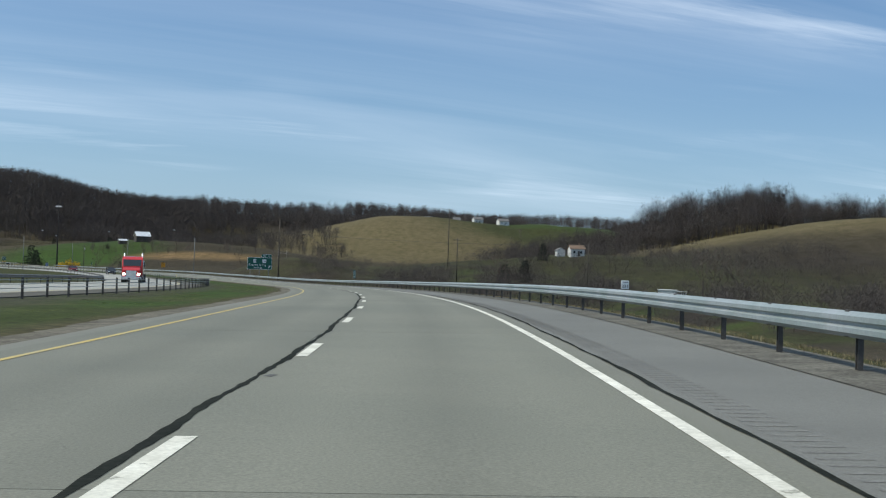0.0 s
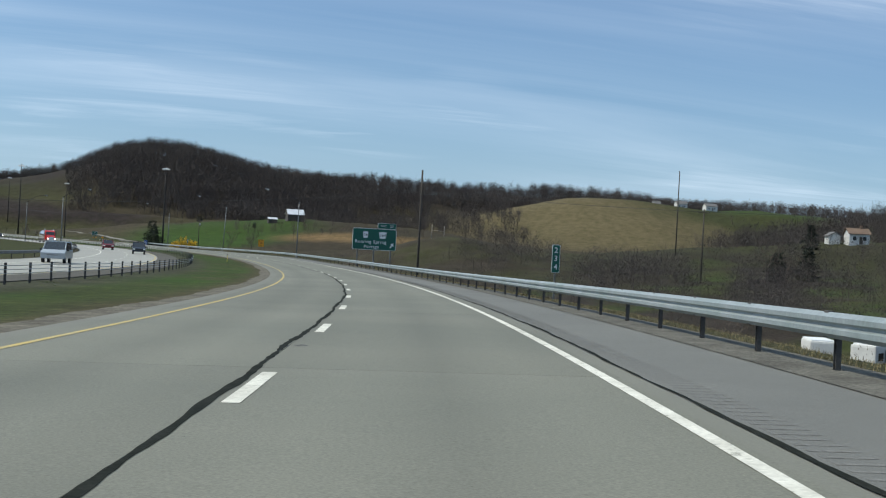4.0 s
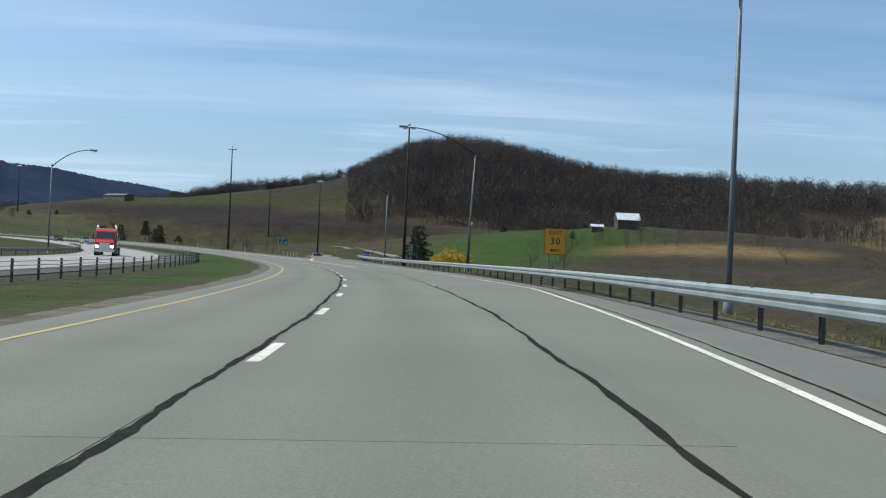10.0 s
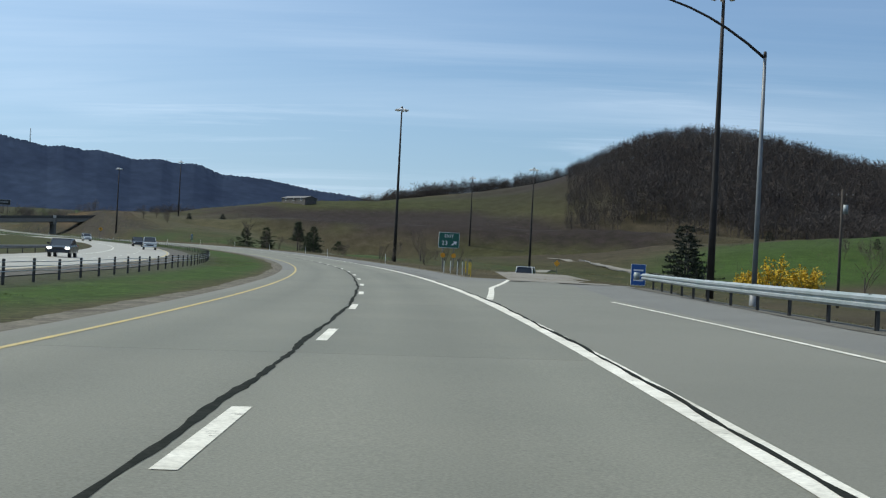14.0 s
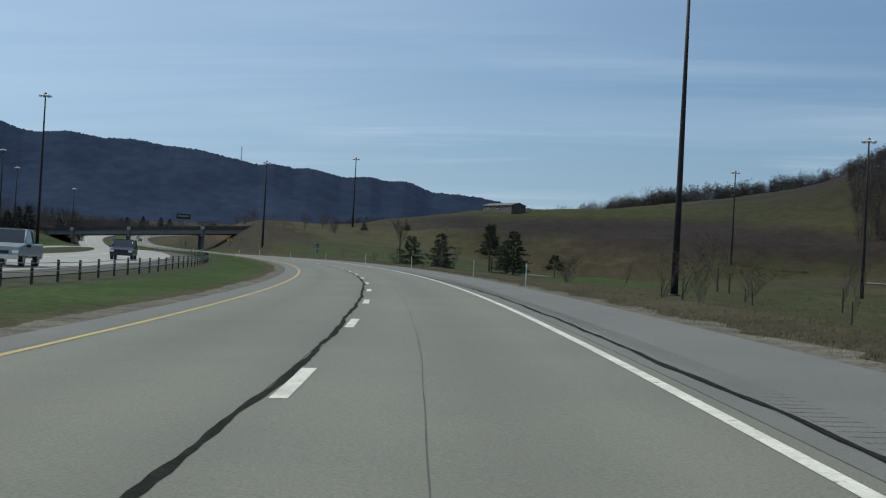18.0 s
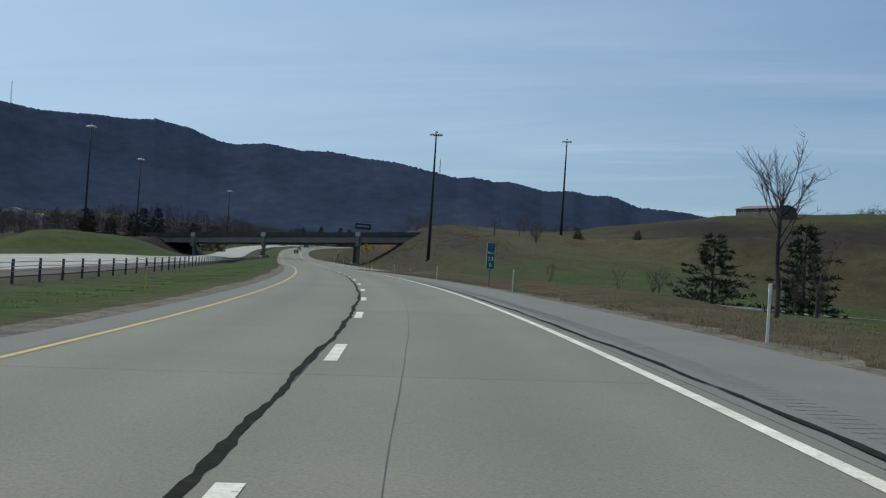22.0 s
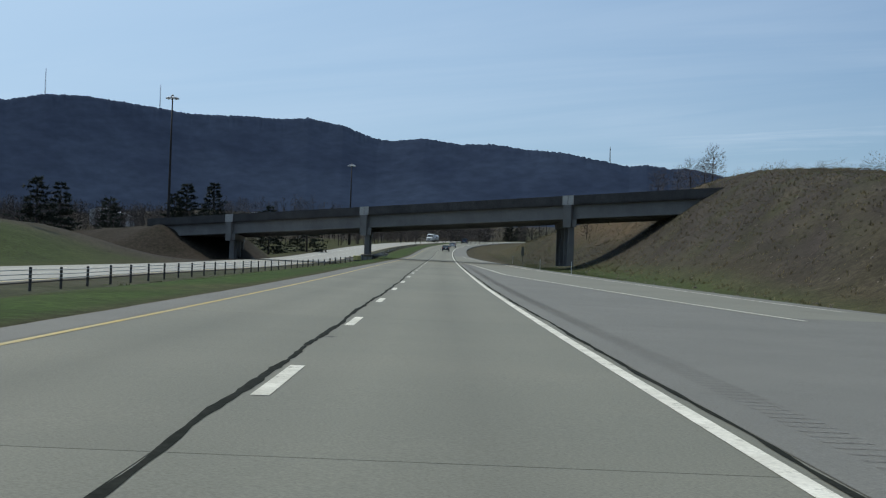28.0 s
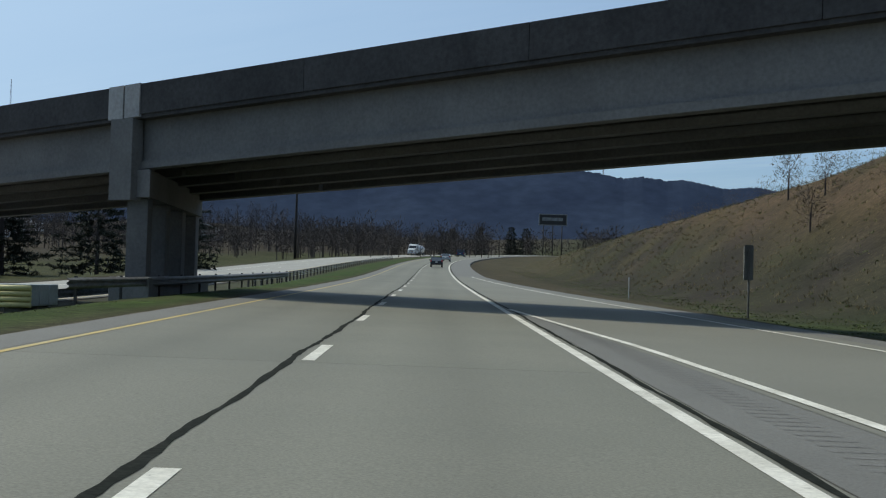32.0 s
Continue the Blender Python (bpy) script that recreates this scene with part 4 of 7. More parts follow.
# gravel edges
tagged(ribbon("gravel_left", S_BEGIN, S_END, lambda s: along(s, 890, 6.72, 950, 6.05) + along(s, 890, 1, 950, 0.25) * (0.10 * np.sin(s * 0.23) + 0.05 * np.sin(s * 0.9) + 0.035 * np.sin(s * 2.3) + 0.03 * np.sin(s * 5.1)), 5.90, -0.014, dirt, step=0.5), "bare tan dirt at the grass edge", "gravel", kind="structure")
tagged(ribbon("gravel_right", S_BEGIN, 562, lambda s: along(s, 120, -4.85, 260, -4.5, 330, -4.5, 440, -8.05, 520, -8.85, 562, -12.2), lambda s: rail_u(s) - 0.7, 0.004, gravel, step=3), "dark gravel below the guard rail", "gravel", kind="structure")
tagged(ribbon("gravel_verge", 575, 1004, lambda s: pave_right(s) + 0.1, lambda s: pave_right(s) - 0.75 - 0.25 * np.sin(s * 0.8) - 0.15 * np.sin(s * 2.1), -0.02, dirt, step=1.2), "dirt and gravel along the shoulder edge", "gravel", kind="structure")
# the other carriageway
opp = tagged(ribbon("road_opposite", S_BEGIN, S_END, OPP_FAR, OPP_IN, 0.02, ramp_mat, step=5, thick=0.4, height=opp_z), "pale concrete carriageway for oncoming traffic, glare in its colour", "road", kind="structure")
tagged(ribbon("shoulder_opposite", S_BEGIN, S_END, OPP_IN - 0.002, opp_near, 0.016, opp_shoulder, step=5, thick=0.4, height=opp_z), "grey asphalt inner shoulder of the oncoming carriageway", "shoulder", kind="structure")


def opp_line(u, w, mat, s0=S_BEGIN, s1=S_END - 10):
    ribbon("edge_line", s0, s1, u + w / 2, u - w / 2, 0.026, mat, opp, 5, height=opp_z)


opp_line(17.45, 0.15, yellow_paint), opp_line(24.75, 0.15, white_paint)
a = -150.0
while a < 1500:
    ribbon("lane_dash", a, a + 3.05, 21.18, 21.02, 0.026, white_paint, opp, 3.05, height=opp_z)
    a += 12.192

# ramps
def ramp(name, pts, width, label, dz=0.02, lines=True, join=None, level=-0.006, mat=ramp_mat):
    """A paved strip through stations and offsets, laid on the ground."""
    ks = np.linspace(0, len(pts) - 1, (len(pts) - 1) * 8 + 1)
    P = np.array(pts, float)
    s_, u_ = np.interp(ks, range(len(P)), P[:, 0]), np.interp(ks, range(len(P)), P[:, 1])
    for _ in range(10):
        s_[1:-1], u_[1:-1] = (s_[:-2] + 2 * s_[1:-1] + s_[2:]) / 4, (u_[:-2] + 2 * u_[1:-1] + u_[2:]) / 4
    x, y = xy(s_, u_)
    tx, ty = np.gradient(x), np.gradient(y)
    n = np.hypot(tx, ty)
    nx, ny = -ty / n, tx / n
    w = np.interp(ks, range(len(P)), P[:, 2]) if P.shape[1] > 2 else np.full(len(x), width)
    z = ground_at(x, y)
    for _ in range(4):
        z[1:-1] = (z[:-2] + 2 * z[1:-1] + z[2:]) / 4
    z = z + 0.10 + dz
    if join is not None:   # runs flush into the carriageway at this end
        a = np.abs(s_ - join)
        flush = deck_z(s_, u_) + (level(s_) if callable(level) else level)
        blend = ease(a, 8, 60)
        z = flush * (1 - blend) + z * blend

    def strip(nm, a, b, lift, mat, parent=None, thick=0.0):
        A = np.stack([x + nx * a, y + ny * a, z + lift], 1)
        B = np.stack([x + nx * b, y + ny * b, z + lift], 1)
        m = len(x)
        verts, faces = list(A) + list(B), [(i, m + i, m + i + 1, i + 1) for i in range(m - 1)]
        if thick:
            verts += [v - np.array([0, 0, thick]) for v in verts]
            faces += [(i, i + 1, 2 * m + i + 1, 2 * m + i) for i in range(m - 1)] + [(m + i + 1, m + i, 3 * m + i, 3 * m + i + 1) for i in range(m - 1)]
        ob = new(nm, mesh_of(nm, verts, faces, mat))
        ob.parent = parent
        return ob
    top = tagged(strip(name, w / 2, -w / 2, 0.0, mat, thick=0.16), label, "road", kind="structure")
    if lines:
        strip("edge_line", w / 2 - 0.7, w / 2 - 0.85, 0.006, white_paint, top)
        strip("edge_line", -w / 2 + 1.5, -w / 2 + 1.35, 0.006, white_paint, top)
    return top


ramp("ramp_exit", [(566, -9.6), (590, -12.2), (615, -15.6), (645, -21.8), (680, -30.5), (720, -44), (760, -60), (785, -74), (797, -90), (795, -106), (786, -118), (778, -126)], 5.6, "tan concrete exit ramp curving away to a cross road", lines=False, join=560, mat=ramp_tan)
ramp("cross_road", [(925, -151), (912, -148.5), (900, -146), (868, -137), (820, -130), (770, -129), (720, -134), (670, -146)], 6.0, "tan country road crossing behind the ramp", lines=False, mat=ramp_tan)
ramp("ramp_entry", [(850, -44), (870, -32), (890, -25), (915, -21.5), (945, -19.8), (968, -18.4), (984, -16.6), (1000, -14.8), (1030, -11.6)], 3.9, "pale concrete ramp joining the carriageway", lines=False, join=1035, mat=concrete)
ramp("ramp_left", [(1065, 26.0), (1020, 27.5), (985, 31), (962, 39), (950, 51), (952, 71), (970, 101)], 7.0, "pale concrete ramp curving off the oncoming carriageway", lines=False, join=1070, level=lambda s: opp_drop(s) + 0.012)


# ---- guard rails, cable barrier ----
W_PROFILE = ((0.0, 0.0), (0.035, 0.03), (0.075, 0.055), (0.075, 0.105), (0.02, 0.135), (0.02, 0.175), (0.075, 0.205), (0.075, 0.255), (0.035, 0.28), (0.0, 0.31))


def w_beam(name, stations, offset, base, mat, parent, side=1, height=None):
    """A corrugated rail along the road: its lower edge base metres above the ground, bulging to the side of the traffic."""
    ss = np.array(stations, float)
    uu = offset(ss) if callable(offset) else np.full(len(ss), float(offset))
    h = height or deck_z
    vv = []
    for dx, dz in W_PROFILE:
        x, y = xy(ss, uu + side * (dx - 0.04))
        vv.append(np.stack([x, y, h(ss, uu) + base + dz], 1))
    n, m = len(ss), len(W_PROFILE)
    verts = np.concatenate(vv)
    faces = [(j * n + i, j * n + i + 1, (j + 1) * n + i + 1, (j + 1) * n + i) for j in range(m - 1) for i in range(n - 1)]
    me = mesh_of(name, verts, faces, mat)
    ob = new(name, me)
    ob.parent = parent
    sol = ob.modifiers.new("thickness", "SOLIDIFY")
    sol.thickness = 0.012
    return ob


def i_post(height, w=0.07, d=0.11):
    bm = bmesh.new()
    box(bm, -w / 2, w / 2, -d / 2, -d / 2 + 0.012, 0, height)
    box(bm, -w / 2, w / 2, d / 2 - 0.012, d / 2, 0, height)
    box(bm, -0.006, 0.006, -d / 2 + 0.012, d / 2 - 0.012, 0, height)
    me = bpy.data.meshes.new("post")
    bm.to_mesh(me)
    bm.free()
    me.materials.append(post_dark)
    return me


POST = i_post(1.05)
bm = bmesh.new()
box(bm, -0.04, 0.04, -0.085, 0.085, 0, 0.34, 0.008)
BLOCK = bpy.data.meshes.new("spacer_block")
bm.to_mesh(BLOCK)
bm.free()
BLOCK.materials.append(post_dark)


def stand(name, me, parent, s, u, dz, turn=0.0, h=deck_z):
    ob = new(name, me)
    ob.parent = parent
    x, y = xy(s, u)
    ob.matrix_basis = Matrix.Translation((float(x), float(y), float(h(s, u)) + dz)) @ Matrix.Rotation(heading(s) + turn, 4, "Z")
    return ob


rail = thing("guard_rail", Matrix(), "galvanised steel guard rail on posts beside the shoulder", "guard rail")
seg = np.arange(-70, 563, 2.0)
w_beam("beam", seg, rail_u, 0.43, galv, rail, 1)
for s in np.arange(-66.6, 562, 3.81):
    s = float(s)
    stand("post", POST, rail, s, float(rail_u(s)) - 0.19, -0.33)
    stand("spacer_block", BLOCK, rail, s, float(rail_u(s)) - 0.055, 0.42)
bm = bmesh.new()
tube(bm, [(0, 0.0, 0.40), (0, 0, 0.78)], 0.16, 12)
stand("end_cap", part("end_cap", bm, galv).data, rail, 563.2, float(rail_u(562)), 0.0)
for o in [o for o in bpy.data.objects if o.name.startswith("end_cap") and o.parent is None]:
    bpy.data.objects.remove(o)

barrier = thing("cable_barrier", Matrix(), "steel cable barrier on weak posts in the grass median", "barrier")
CPOST = i_post(1.12, 0.08, 0.10)
far_posts = []
gz = lambda s, u: ground(s, u)
ss = np.concatenate([np.arange(-60, 1158, 4.0), np.arange(1212, 1420, 4.0)])
for k, s in enumerate(ss):
    s = float(s)
    u = float(fence_u(s))
    if k < 296:
        ob = stand("post", CPOST, barrier, s, u, -0.30, 0, lambda a, b: float(ground(np.array([a]), np.array([b]))[0]))
    else:
        far_posts.append((s, u))
pv, pf = [], []
for s, u in far_posts:
    x, y = xy(s, u)
    z = float(ground(np.array([s]), np.array([u]))[0])
    n0 = len(pv)
    for dz in (-0.2, 0.82):
        for ax, ay in ((-.05, -.05), (.05, -.05), (.05, .05), (-.05, .05)):
            pv.append((x + ax, y + ay, z + dz))
    pf += [(n0, n0 + 1, n0 + 5, n0 + 4), (n0 + 1, n0 + 2, n0 + 6, n0 + 5), (n0 + 2, n0 + 3, n0 + 7, n0 + 6), (n0 + 3, n0, n0 + 4, n0 + 7), (n0 + 4, n0 + 5, n0 + 6, n0 + 7)]
tagged(child(new("far_posts", mesh_of("far_posts", pv, pf, post_dark)), barrier), kind="stuff")
for s0, s1 in ((-60, 1158), (1212, 1420)):
    for dz in (0.42, 0.57, 0.72):
        ss = np.arange(s0, s1, 4.0)
        uu = fence_u(ss) - 0.07
        x, y = xy(ss, uu)
        z = ground(ss, uu) + dz
        part("cable", tubed(list(zip(x.tolist(), y.tolist(), z.tolist())), 0.014, 5), galv, barrier)

opp_rail = thing("guard_rail", Matrix(), "weathered guard rail along the oncoming carriageway", "guard rail")
seg = np.arange(60, 650, 4.0)
w_beam("beam", seg, 28.3, 0.43, galv_dull, opp_rail, -1, opp_z)
for s in np.arange(62, 649, 7.62):
    stand("post", POST, opp_rail, float(s), 28.45, -0.33, 0, lambda a, b: float(opp_z(a, b)))

cross_rail = thing("guard_rail", Matrix(), "dark weathered guard rail beside the cross road", "guard rail")
seg = np.arange(800, 890, 3.0)
w_beam("beam", seg, lambda s: along(s, 800, -124.5, 845, -128.5, 890, -138.5), 0.45, galv_dull, cross_rail, 1, lambda s, u: ground(s, u))
for s in np.arange(802, 888, 5.7):
    stand("post", POST, cross_rail, float(s), float(along(s, 800, -124.5, 845, -128.5, 890, -138.5)) - 0.15, -0.35, 0, lambda a, b: float(ground(np.array([a]), np.array([b]))[0]))

# rail and crash cushion before the middle pier
pier_rail = thing("guard_rail", Matrix(), "dull guard rail shielding the bridge pier", "guard rail")
seg = np.arange(1163, 1211, 2.0)
w_beam("beam", seg, lambda s: along(s, 1163, 9.9, 1172, 8.9, 1210, 8.6), 0.40, galv_dull, pier_rail, -1, lambda s, u: deck_z(s, u) - 0.2)
w_beam("beam", seg, lambda s: along(s, 1163, 10.9, 1172, 12.8, 1210, 13.0), 0.40, galv_dull, pier_rail, 1, lambda s, u: deck_z(s, u) - 0.75)
for s in np.arange(1164, 1210, 3.8):
    stand("post", POST, pier_rail, float(s), float(along(s, 1163, 9.9, 1172, 8.9, 1210, 8.6)) + 0.15, -0.5)
faded_yellow = plain("faded_yellow_plastic", (0.52, 0.47, 0.20), 0.6)
cush = thing("crash_cushion", Matrix.Translation(place(1160.4, 10.4, -0.42)) @ Matrix.Rotation(heading(1160), 4, "Z"), "faded yellow crash cushion in front of the rail", "crash cushion")
for k in range(3):
    part("fender_panel", boxed(-0.45, 0.45, k * 0.9 - 0.8, k * 0.9 + 0.05, 0.22, 0.78, 0.05), galv, cush)
bm = bmesh.new()
for k in range(4):
    tube(bm, [(-0.5, -0.85, 0.26 + 0.14 * k), (0.5, -0.85, 0.26 + 0.14 * k)], 0.07, 8)
part("nose", bm, faded_yellow, cush, "faded yellow ribbed nose")
for k in range(3):
    part("leg", boxed(-0.3, 0.3, k * 0.9 - 0.45, k * 0.9 - 0.37, -0.2, 0.26), galv_dull, cush)


# ---- overpass ----
BM = Matrix.Translation((*BRIDGE_AT, 0)) @ Matrix.Rotation(BRIDGE_TURN, 4, "Z")
bridge = thing("overpass", BM, "concrete girder overpass with dark parapets on pier columns", "bridge")
B_L, B_R, B_W = -44.0, 55.0, 11.0
SKEW = -0.82   # the piers stand parallel to the road below
P_AT = (-26.0, 0.0, 32.4)


def sloped(x0, x1, y0, y1, t0, t1, bm=None):
    """A long block between two depths below the parapet's top, following the deck's slope."""
    bm = bm or bmesh.new()
    vs = [bm.verts.new((x, y, bridge_top(x) - t)) for x in (x0, x1) for y in (y0, y1) for t in (t0, t1)]
    for f in ((0, 1, 3, 2), (4, 6, 7, 5), (0, 4, 5, 1), (2, 3, 7, 6), (0, 2, 6, 4), (1, 5, 7, 3)):
        bm.faces.new([vs[i] for i in f])
    return bm


pale_concrete = surface("pale_joint_concrete", (0.40, 0.39, 0.37), 0.9, vary=0.14, tint=(0.30, 0.29, 0.28), scale=0.8, fine=9)
cuts = [B_L, *P_AT, B_R]
for a, b in zip(cuts, cuts[1:]):
    for y0, y1 in ((0.0, 0.32), (B_W - 0.32, B_W)):
        n = max(1, round((b - a) / 8.5))
        for k in range(n):
            p, q = a + (b - a) * k / n, a + (b - a) * (k + 1) / n
            part("parapet", sloped(p + 0.012, q - 0.012, y0, y1, 0.0, 1.02), parapet_concrete, bridge, "dark concrete parapet")
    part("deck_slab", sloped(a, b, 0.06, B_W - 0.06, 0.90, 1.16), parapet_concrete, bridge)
    for k, y in enumerate((0.50, 2.9, 5.3, 7.7, 10.1)):
        bm = sloped(a + 0.1, b - 0.1, y, y + 0.16, 1.16, 2.55)
        sloped(a + 0.1, b - 0.1, y - 0.16, y + 0.34, 2.55, 2.80, bm)
        part("girder", bm, bridge_concrete, bridge)
for x in P_AT:
    top = bridge_top(x)
    g = float(ground_at(*(BM @ Vector((x, 6, 0)))[:2])[0]) - 0.5
    for y in (-0.05, B_W - 0.35):
        for dx in (-0.78, 0.04):
            part("parapet_block", sloped(x + dx, x + dx + 0.74, y, y + 0.40, -0.02, 1.10), pale_concrete, bridge, "pale concrete block at the joint")
    part("pilaster", boxed(x - 0.62, x + 0.50, -0.06, 0.42, top - 3.85, top - 1.10, 0.03), pier_concrete, bridge)
    lean = Matrix(((1, SKEW, 0, 0), (0, 1, 0, 0), (0, 0, 1, 0), (0, 0, 0, 1)))
    at = Matrix.Translation((x + 0.7, 0, 0)) @ lean
    part("pier_cap", boxed(-0.62, 0.62, 0.20, B_W - 0.3, top - 3.75, top - 2.82, 0.04, m=at), pier_concrete, bridge)
    for y in (0.25, 3.35, 6.5, 9.6):
        part("column", boxed(-0.36, 0.36, -0.36, 0.36, g, top - 3.75, 0.06, m=Matrix.Translation((x + 0.7 + SKEW * (y + 0.45), y + 0.45, 0)) @ Matrix.Rotation(radians(36), 4, "Z")), pier_concrete, bridge)
    if x == 0:
        part("footing", boxed(-1.0, 1.0, -0.6, B_W + 0.4, g, g + 0.95, 0.05, m=at), pier_concrete, bridge)
for x, d in ((B_L + 2.5, -1), (B_R - 2.5, 1)):
    part("abutment", boxed(x - 0.6, x + 0.6, 0.1, B_W - 0.1, bridge_top(x) - 6.0, bridge_top(x) - 2.8, 0.03), pier_concrete, bridge)
    part("wing_wall", boxed(x, x + d * 6.0, 0.02, 0.5, bridge_top(x) - 5.0, bridge_top(x) - 1.1), pier_concrete, bridge) if d > 0 else None


# ---- lamps, masts, utility poles ----
def g_at(x, y):
    return float(ground_at(x, y)[0])


def mast(x, y, top, heads=8):
    g = g_at(x, y)
    h = top - g
    ob = thing("light_mast", Matrix.Translation((x, y, g)), "tall dark steel high-mast light with a ring of floodlights", "light mast", "interchange light masts")
    part("shaft", tubed([(0, 0, -0.6), (0, 0, h * 0.33), (0, 0, h * 0.66), (0, 0, h)], [0.36, 0.29, 0.21, 0.13], 10), mast_mat, ob)
    part("base_flange", tubed([(0, 0, -0.2), (0, 0, 0.12)], 0.55, 10), mast_mat, ob)
    bm = bmesh.new()
    n = 20
    ring = [(0.62 * math.cos(2 * math.pi * k / n), 0.62 * math.sin(2 * math.pi * k / n), h - 0.35) for k in range(n + 1)]
    tube(bm, ring, 0.045, 6)
    for k in range(4):
        a = math.pi / 2 * k
        tube(bm, [(0.1 * math.cos(a), 0.1 * math.sin(a), h - 0.35), (0.62 * math.cos(a), 0.62 * math.sin(a), h - 0.35)], 0.035, 6)
    tube(bm, [(0, 0, h - 0.5), (0, 0, h + 0.1), (0, 0, h + 0.3)], [0.26, 0.26, 0.1], 10)
    part("ring", bm, galv_dull, ob)
    for k in range(heads):
        a = 2 * math.pi * (k + 0.5) / heads
        m = Matrix.Translation((0.98 * math.cos(a), 0.98 * math.sin(a), h - 0.42)) @ Matrix.Rotation(a, 4, "Z") @ Matrix.Rotation(radians(18), 4, "Y")
        lum = part("luminaire", boxed(-0.36, 0.36, -0.22, 0.22, -0.12, 0.16, 0.05, m=m), lamp_shell, ob)
        part("lens", boxed(-0.27, 0.27, -0.18, 0.18, -0.19, -0.12, 0.02, m=m), lamp_glass, lum)
    return ob


for x, y, top in ((-614.5, 868.6, 34.2), (-716.3, 944.8, 35.6), (-844.6, 1071.2, 36.0), (-495.3, 878.5, 29.8), (-540.5, 968.2, 40.0), (-437, 758.1, 31.6),
                  (-387.6, 968.7, 34.7), (-291.1, 825.8, 27.1), (-260.9, 702.6, 28.9), (-159.2, 589.2, 24.1)):
    mast(x, y, top)


def street_lamp(s, u, pole_top, arm_u, arm_top, base_dz=-0.1, lean=0.0):
    """A pole with one long curved arm reaching over the road."""
    x, y = xy(s, u)
    z0 = float(deck_z(s, u))
    ob = thing("street_lamp", Matrix.Translation((float(x), float(y), z0)) @ Matrix.Rotation(heading(s), 4, "Z"), "slim grey steel street lamp with a long curved arm", "street lamp", "roadside street lamps")
    part("pole", tubed([(0, 0, base_dz - 1.2), (lean * 0.5, 0, pole_top * 0.5), (lean, 0, pole_top)], [0.115, 0.09, 0.065], 10), lamp_alu, ob)
    part("base", tubed([(0, 0, base_dz - 0.8), (0, 0, base_dz + 0.35)], [0.19, 0.16], 10), lamp_alu, ob)
    part("cap", tubed([(lean, 0, pole_top), (lean, 0, pole_top + 0.22)], [0.075, 0.06], 8), mast_mat, ob)
    d = u - arm_u   # metres towards the right of the road are +x in the pole's frame
    reach = u - arm_u
    pts = []
    for k in range(9):
        t = k / 8
        pts.append((lean * (1 - t) - (arm_u - u) * t, 0, pole_top - 0.05 + (arm_top - pole_top) * (1 - (1 - t) ** 2.1)))
    part("arm", tubed(pts, [0.06 - 0.003 * k for k in range(9)], 8), mast_mat, ob)
    sg = 1 if arm_u < u else -1
    m = Matrix.Translation(Vector(pts[-1]) + Vector((sg * 0.28, 0, 0.0)))
    hd = part("lamp_head", boxed(-0.42, 0.42, -0.15, 0.15, -0.08, 0.10, 0.06, m=m), lamp_alu, ob)
    part("lens", boxed(-0.05, 0.33, -0.12, 0.12, -0.19, -0.07, 0.05, m=m), lamp_glass, hd)
    return ob


street_lamp(398, -11.6, 10.2, -5.8, 12.2)
street_lamp(477, -12.0, 10.7, -6.0, 12.9, lean=0.42)
street_lamp(546, -14.0, 9.6, -7.8, 12.0)
street_lamp(440, 28.8, 9.9, 23.9, 11.9)
street_lamp(517, 29.6, 10.0, 25.3, 12.1)


def utility_pole(x, y, top, mat=shaded_pole_wood, arms=1, can=False, r=0.16):
    g = g_at(x, y)
    h = top - g
    ob = thing("utility_pole", Matrix.Translation((x, y, g)), "weathered wooden utility pole" + (" with a grey transformer can" if can else ""), "utility pole")
    part("shaft", tubed([(0, 0, -0.8), (0, 0, h / 2), (0, 0, h)], [r, r * 0.85, r * 0.68], 8), mat, ob)
    if arms:
        part("crossarm", boxed(-1.1, 1.1, -0.06, 0.06, h - 0.75, h - 0.62), mat, ob)
        for k in (-1.0, -0.4, 0.4, 1.0):
            part("insulator", tubed([(k, 0, h - 0.62), (k, 0, h - 0.45)], [0.05, 0.035], 6), lamp_alu, ob)
    if can:
        part("transformer", tubed([(0.35, 0, h - 2.4), (0.35, 0, h - 1.5)], 0.24, 10), galv, ob)
    return ob


utility_pole(-39.5, 357.5, 12.9, arms=0, r=0.2)
utility_pole(7.2, 398.3, 10.6, shaded_pole_wood)
utility_pole(35.0, 310.3, 7.8, shaded_pole_wood)
utility_pole(5.4, 469.2, 22.3, arms=0)
utility_pole(-152.2, 606.6, 8.0, shaded_pole_wood, can=True)
_hx, _hy = xy(446, -55)
frame_pole = thing("pole_frame", Matrix.Translation((float(_hx), float(_hy), g_at(float(_hx), float(_hy)))) @ Matrix.Rotation(heading(446), 4, "Z"), "weathered grey pole frame standing on the grassy bank", "pole frame")
for _x, _h in ((-1.5, 3.3), (1.5, 2.9)):
    part("post", tubed([(_x, 0, -0.5), (_x, 0, _h)], [0.07, 0.055], 8), pole_pale, frame_pole)
part("crossbar", tubed([(-1.5, 0, 1.9), (1.5, 0, 1.75)], 0.045, 6), pole_pale, frame_pole)
_wx, _wy = xy(356, 95.0)
utility_pole(float(_wx), float(_wy), 7.5, arms=0, r=0.2)


def wire(a, b, sag, r=0.022):
    a, b = Vector(a), Vector(b)
    pts = [a.lerp(b, t / 16) - Vector((0, 0, sag * 4 * (t / 16) * (1 - t / 16))) for t in range(17)]
    ob = part("overhead_wire", tubed(pts, r, 4), wire_mat)
    return tagged(ob, "dark overhead wire slung between poles", "wire")


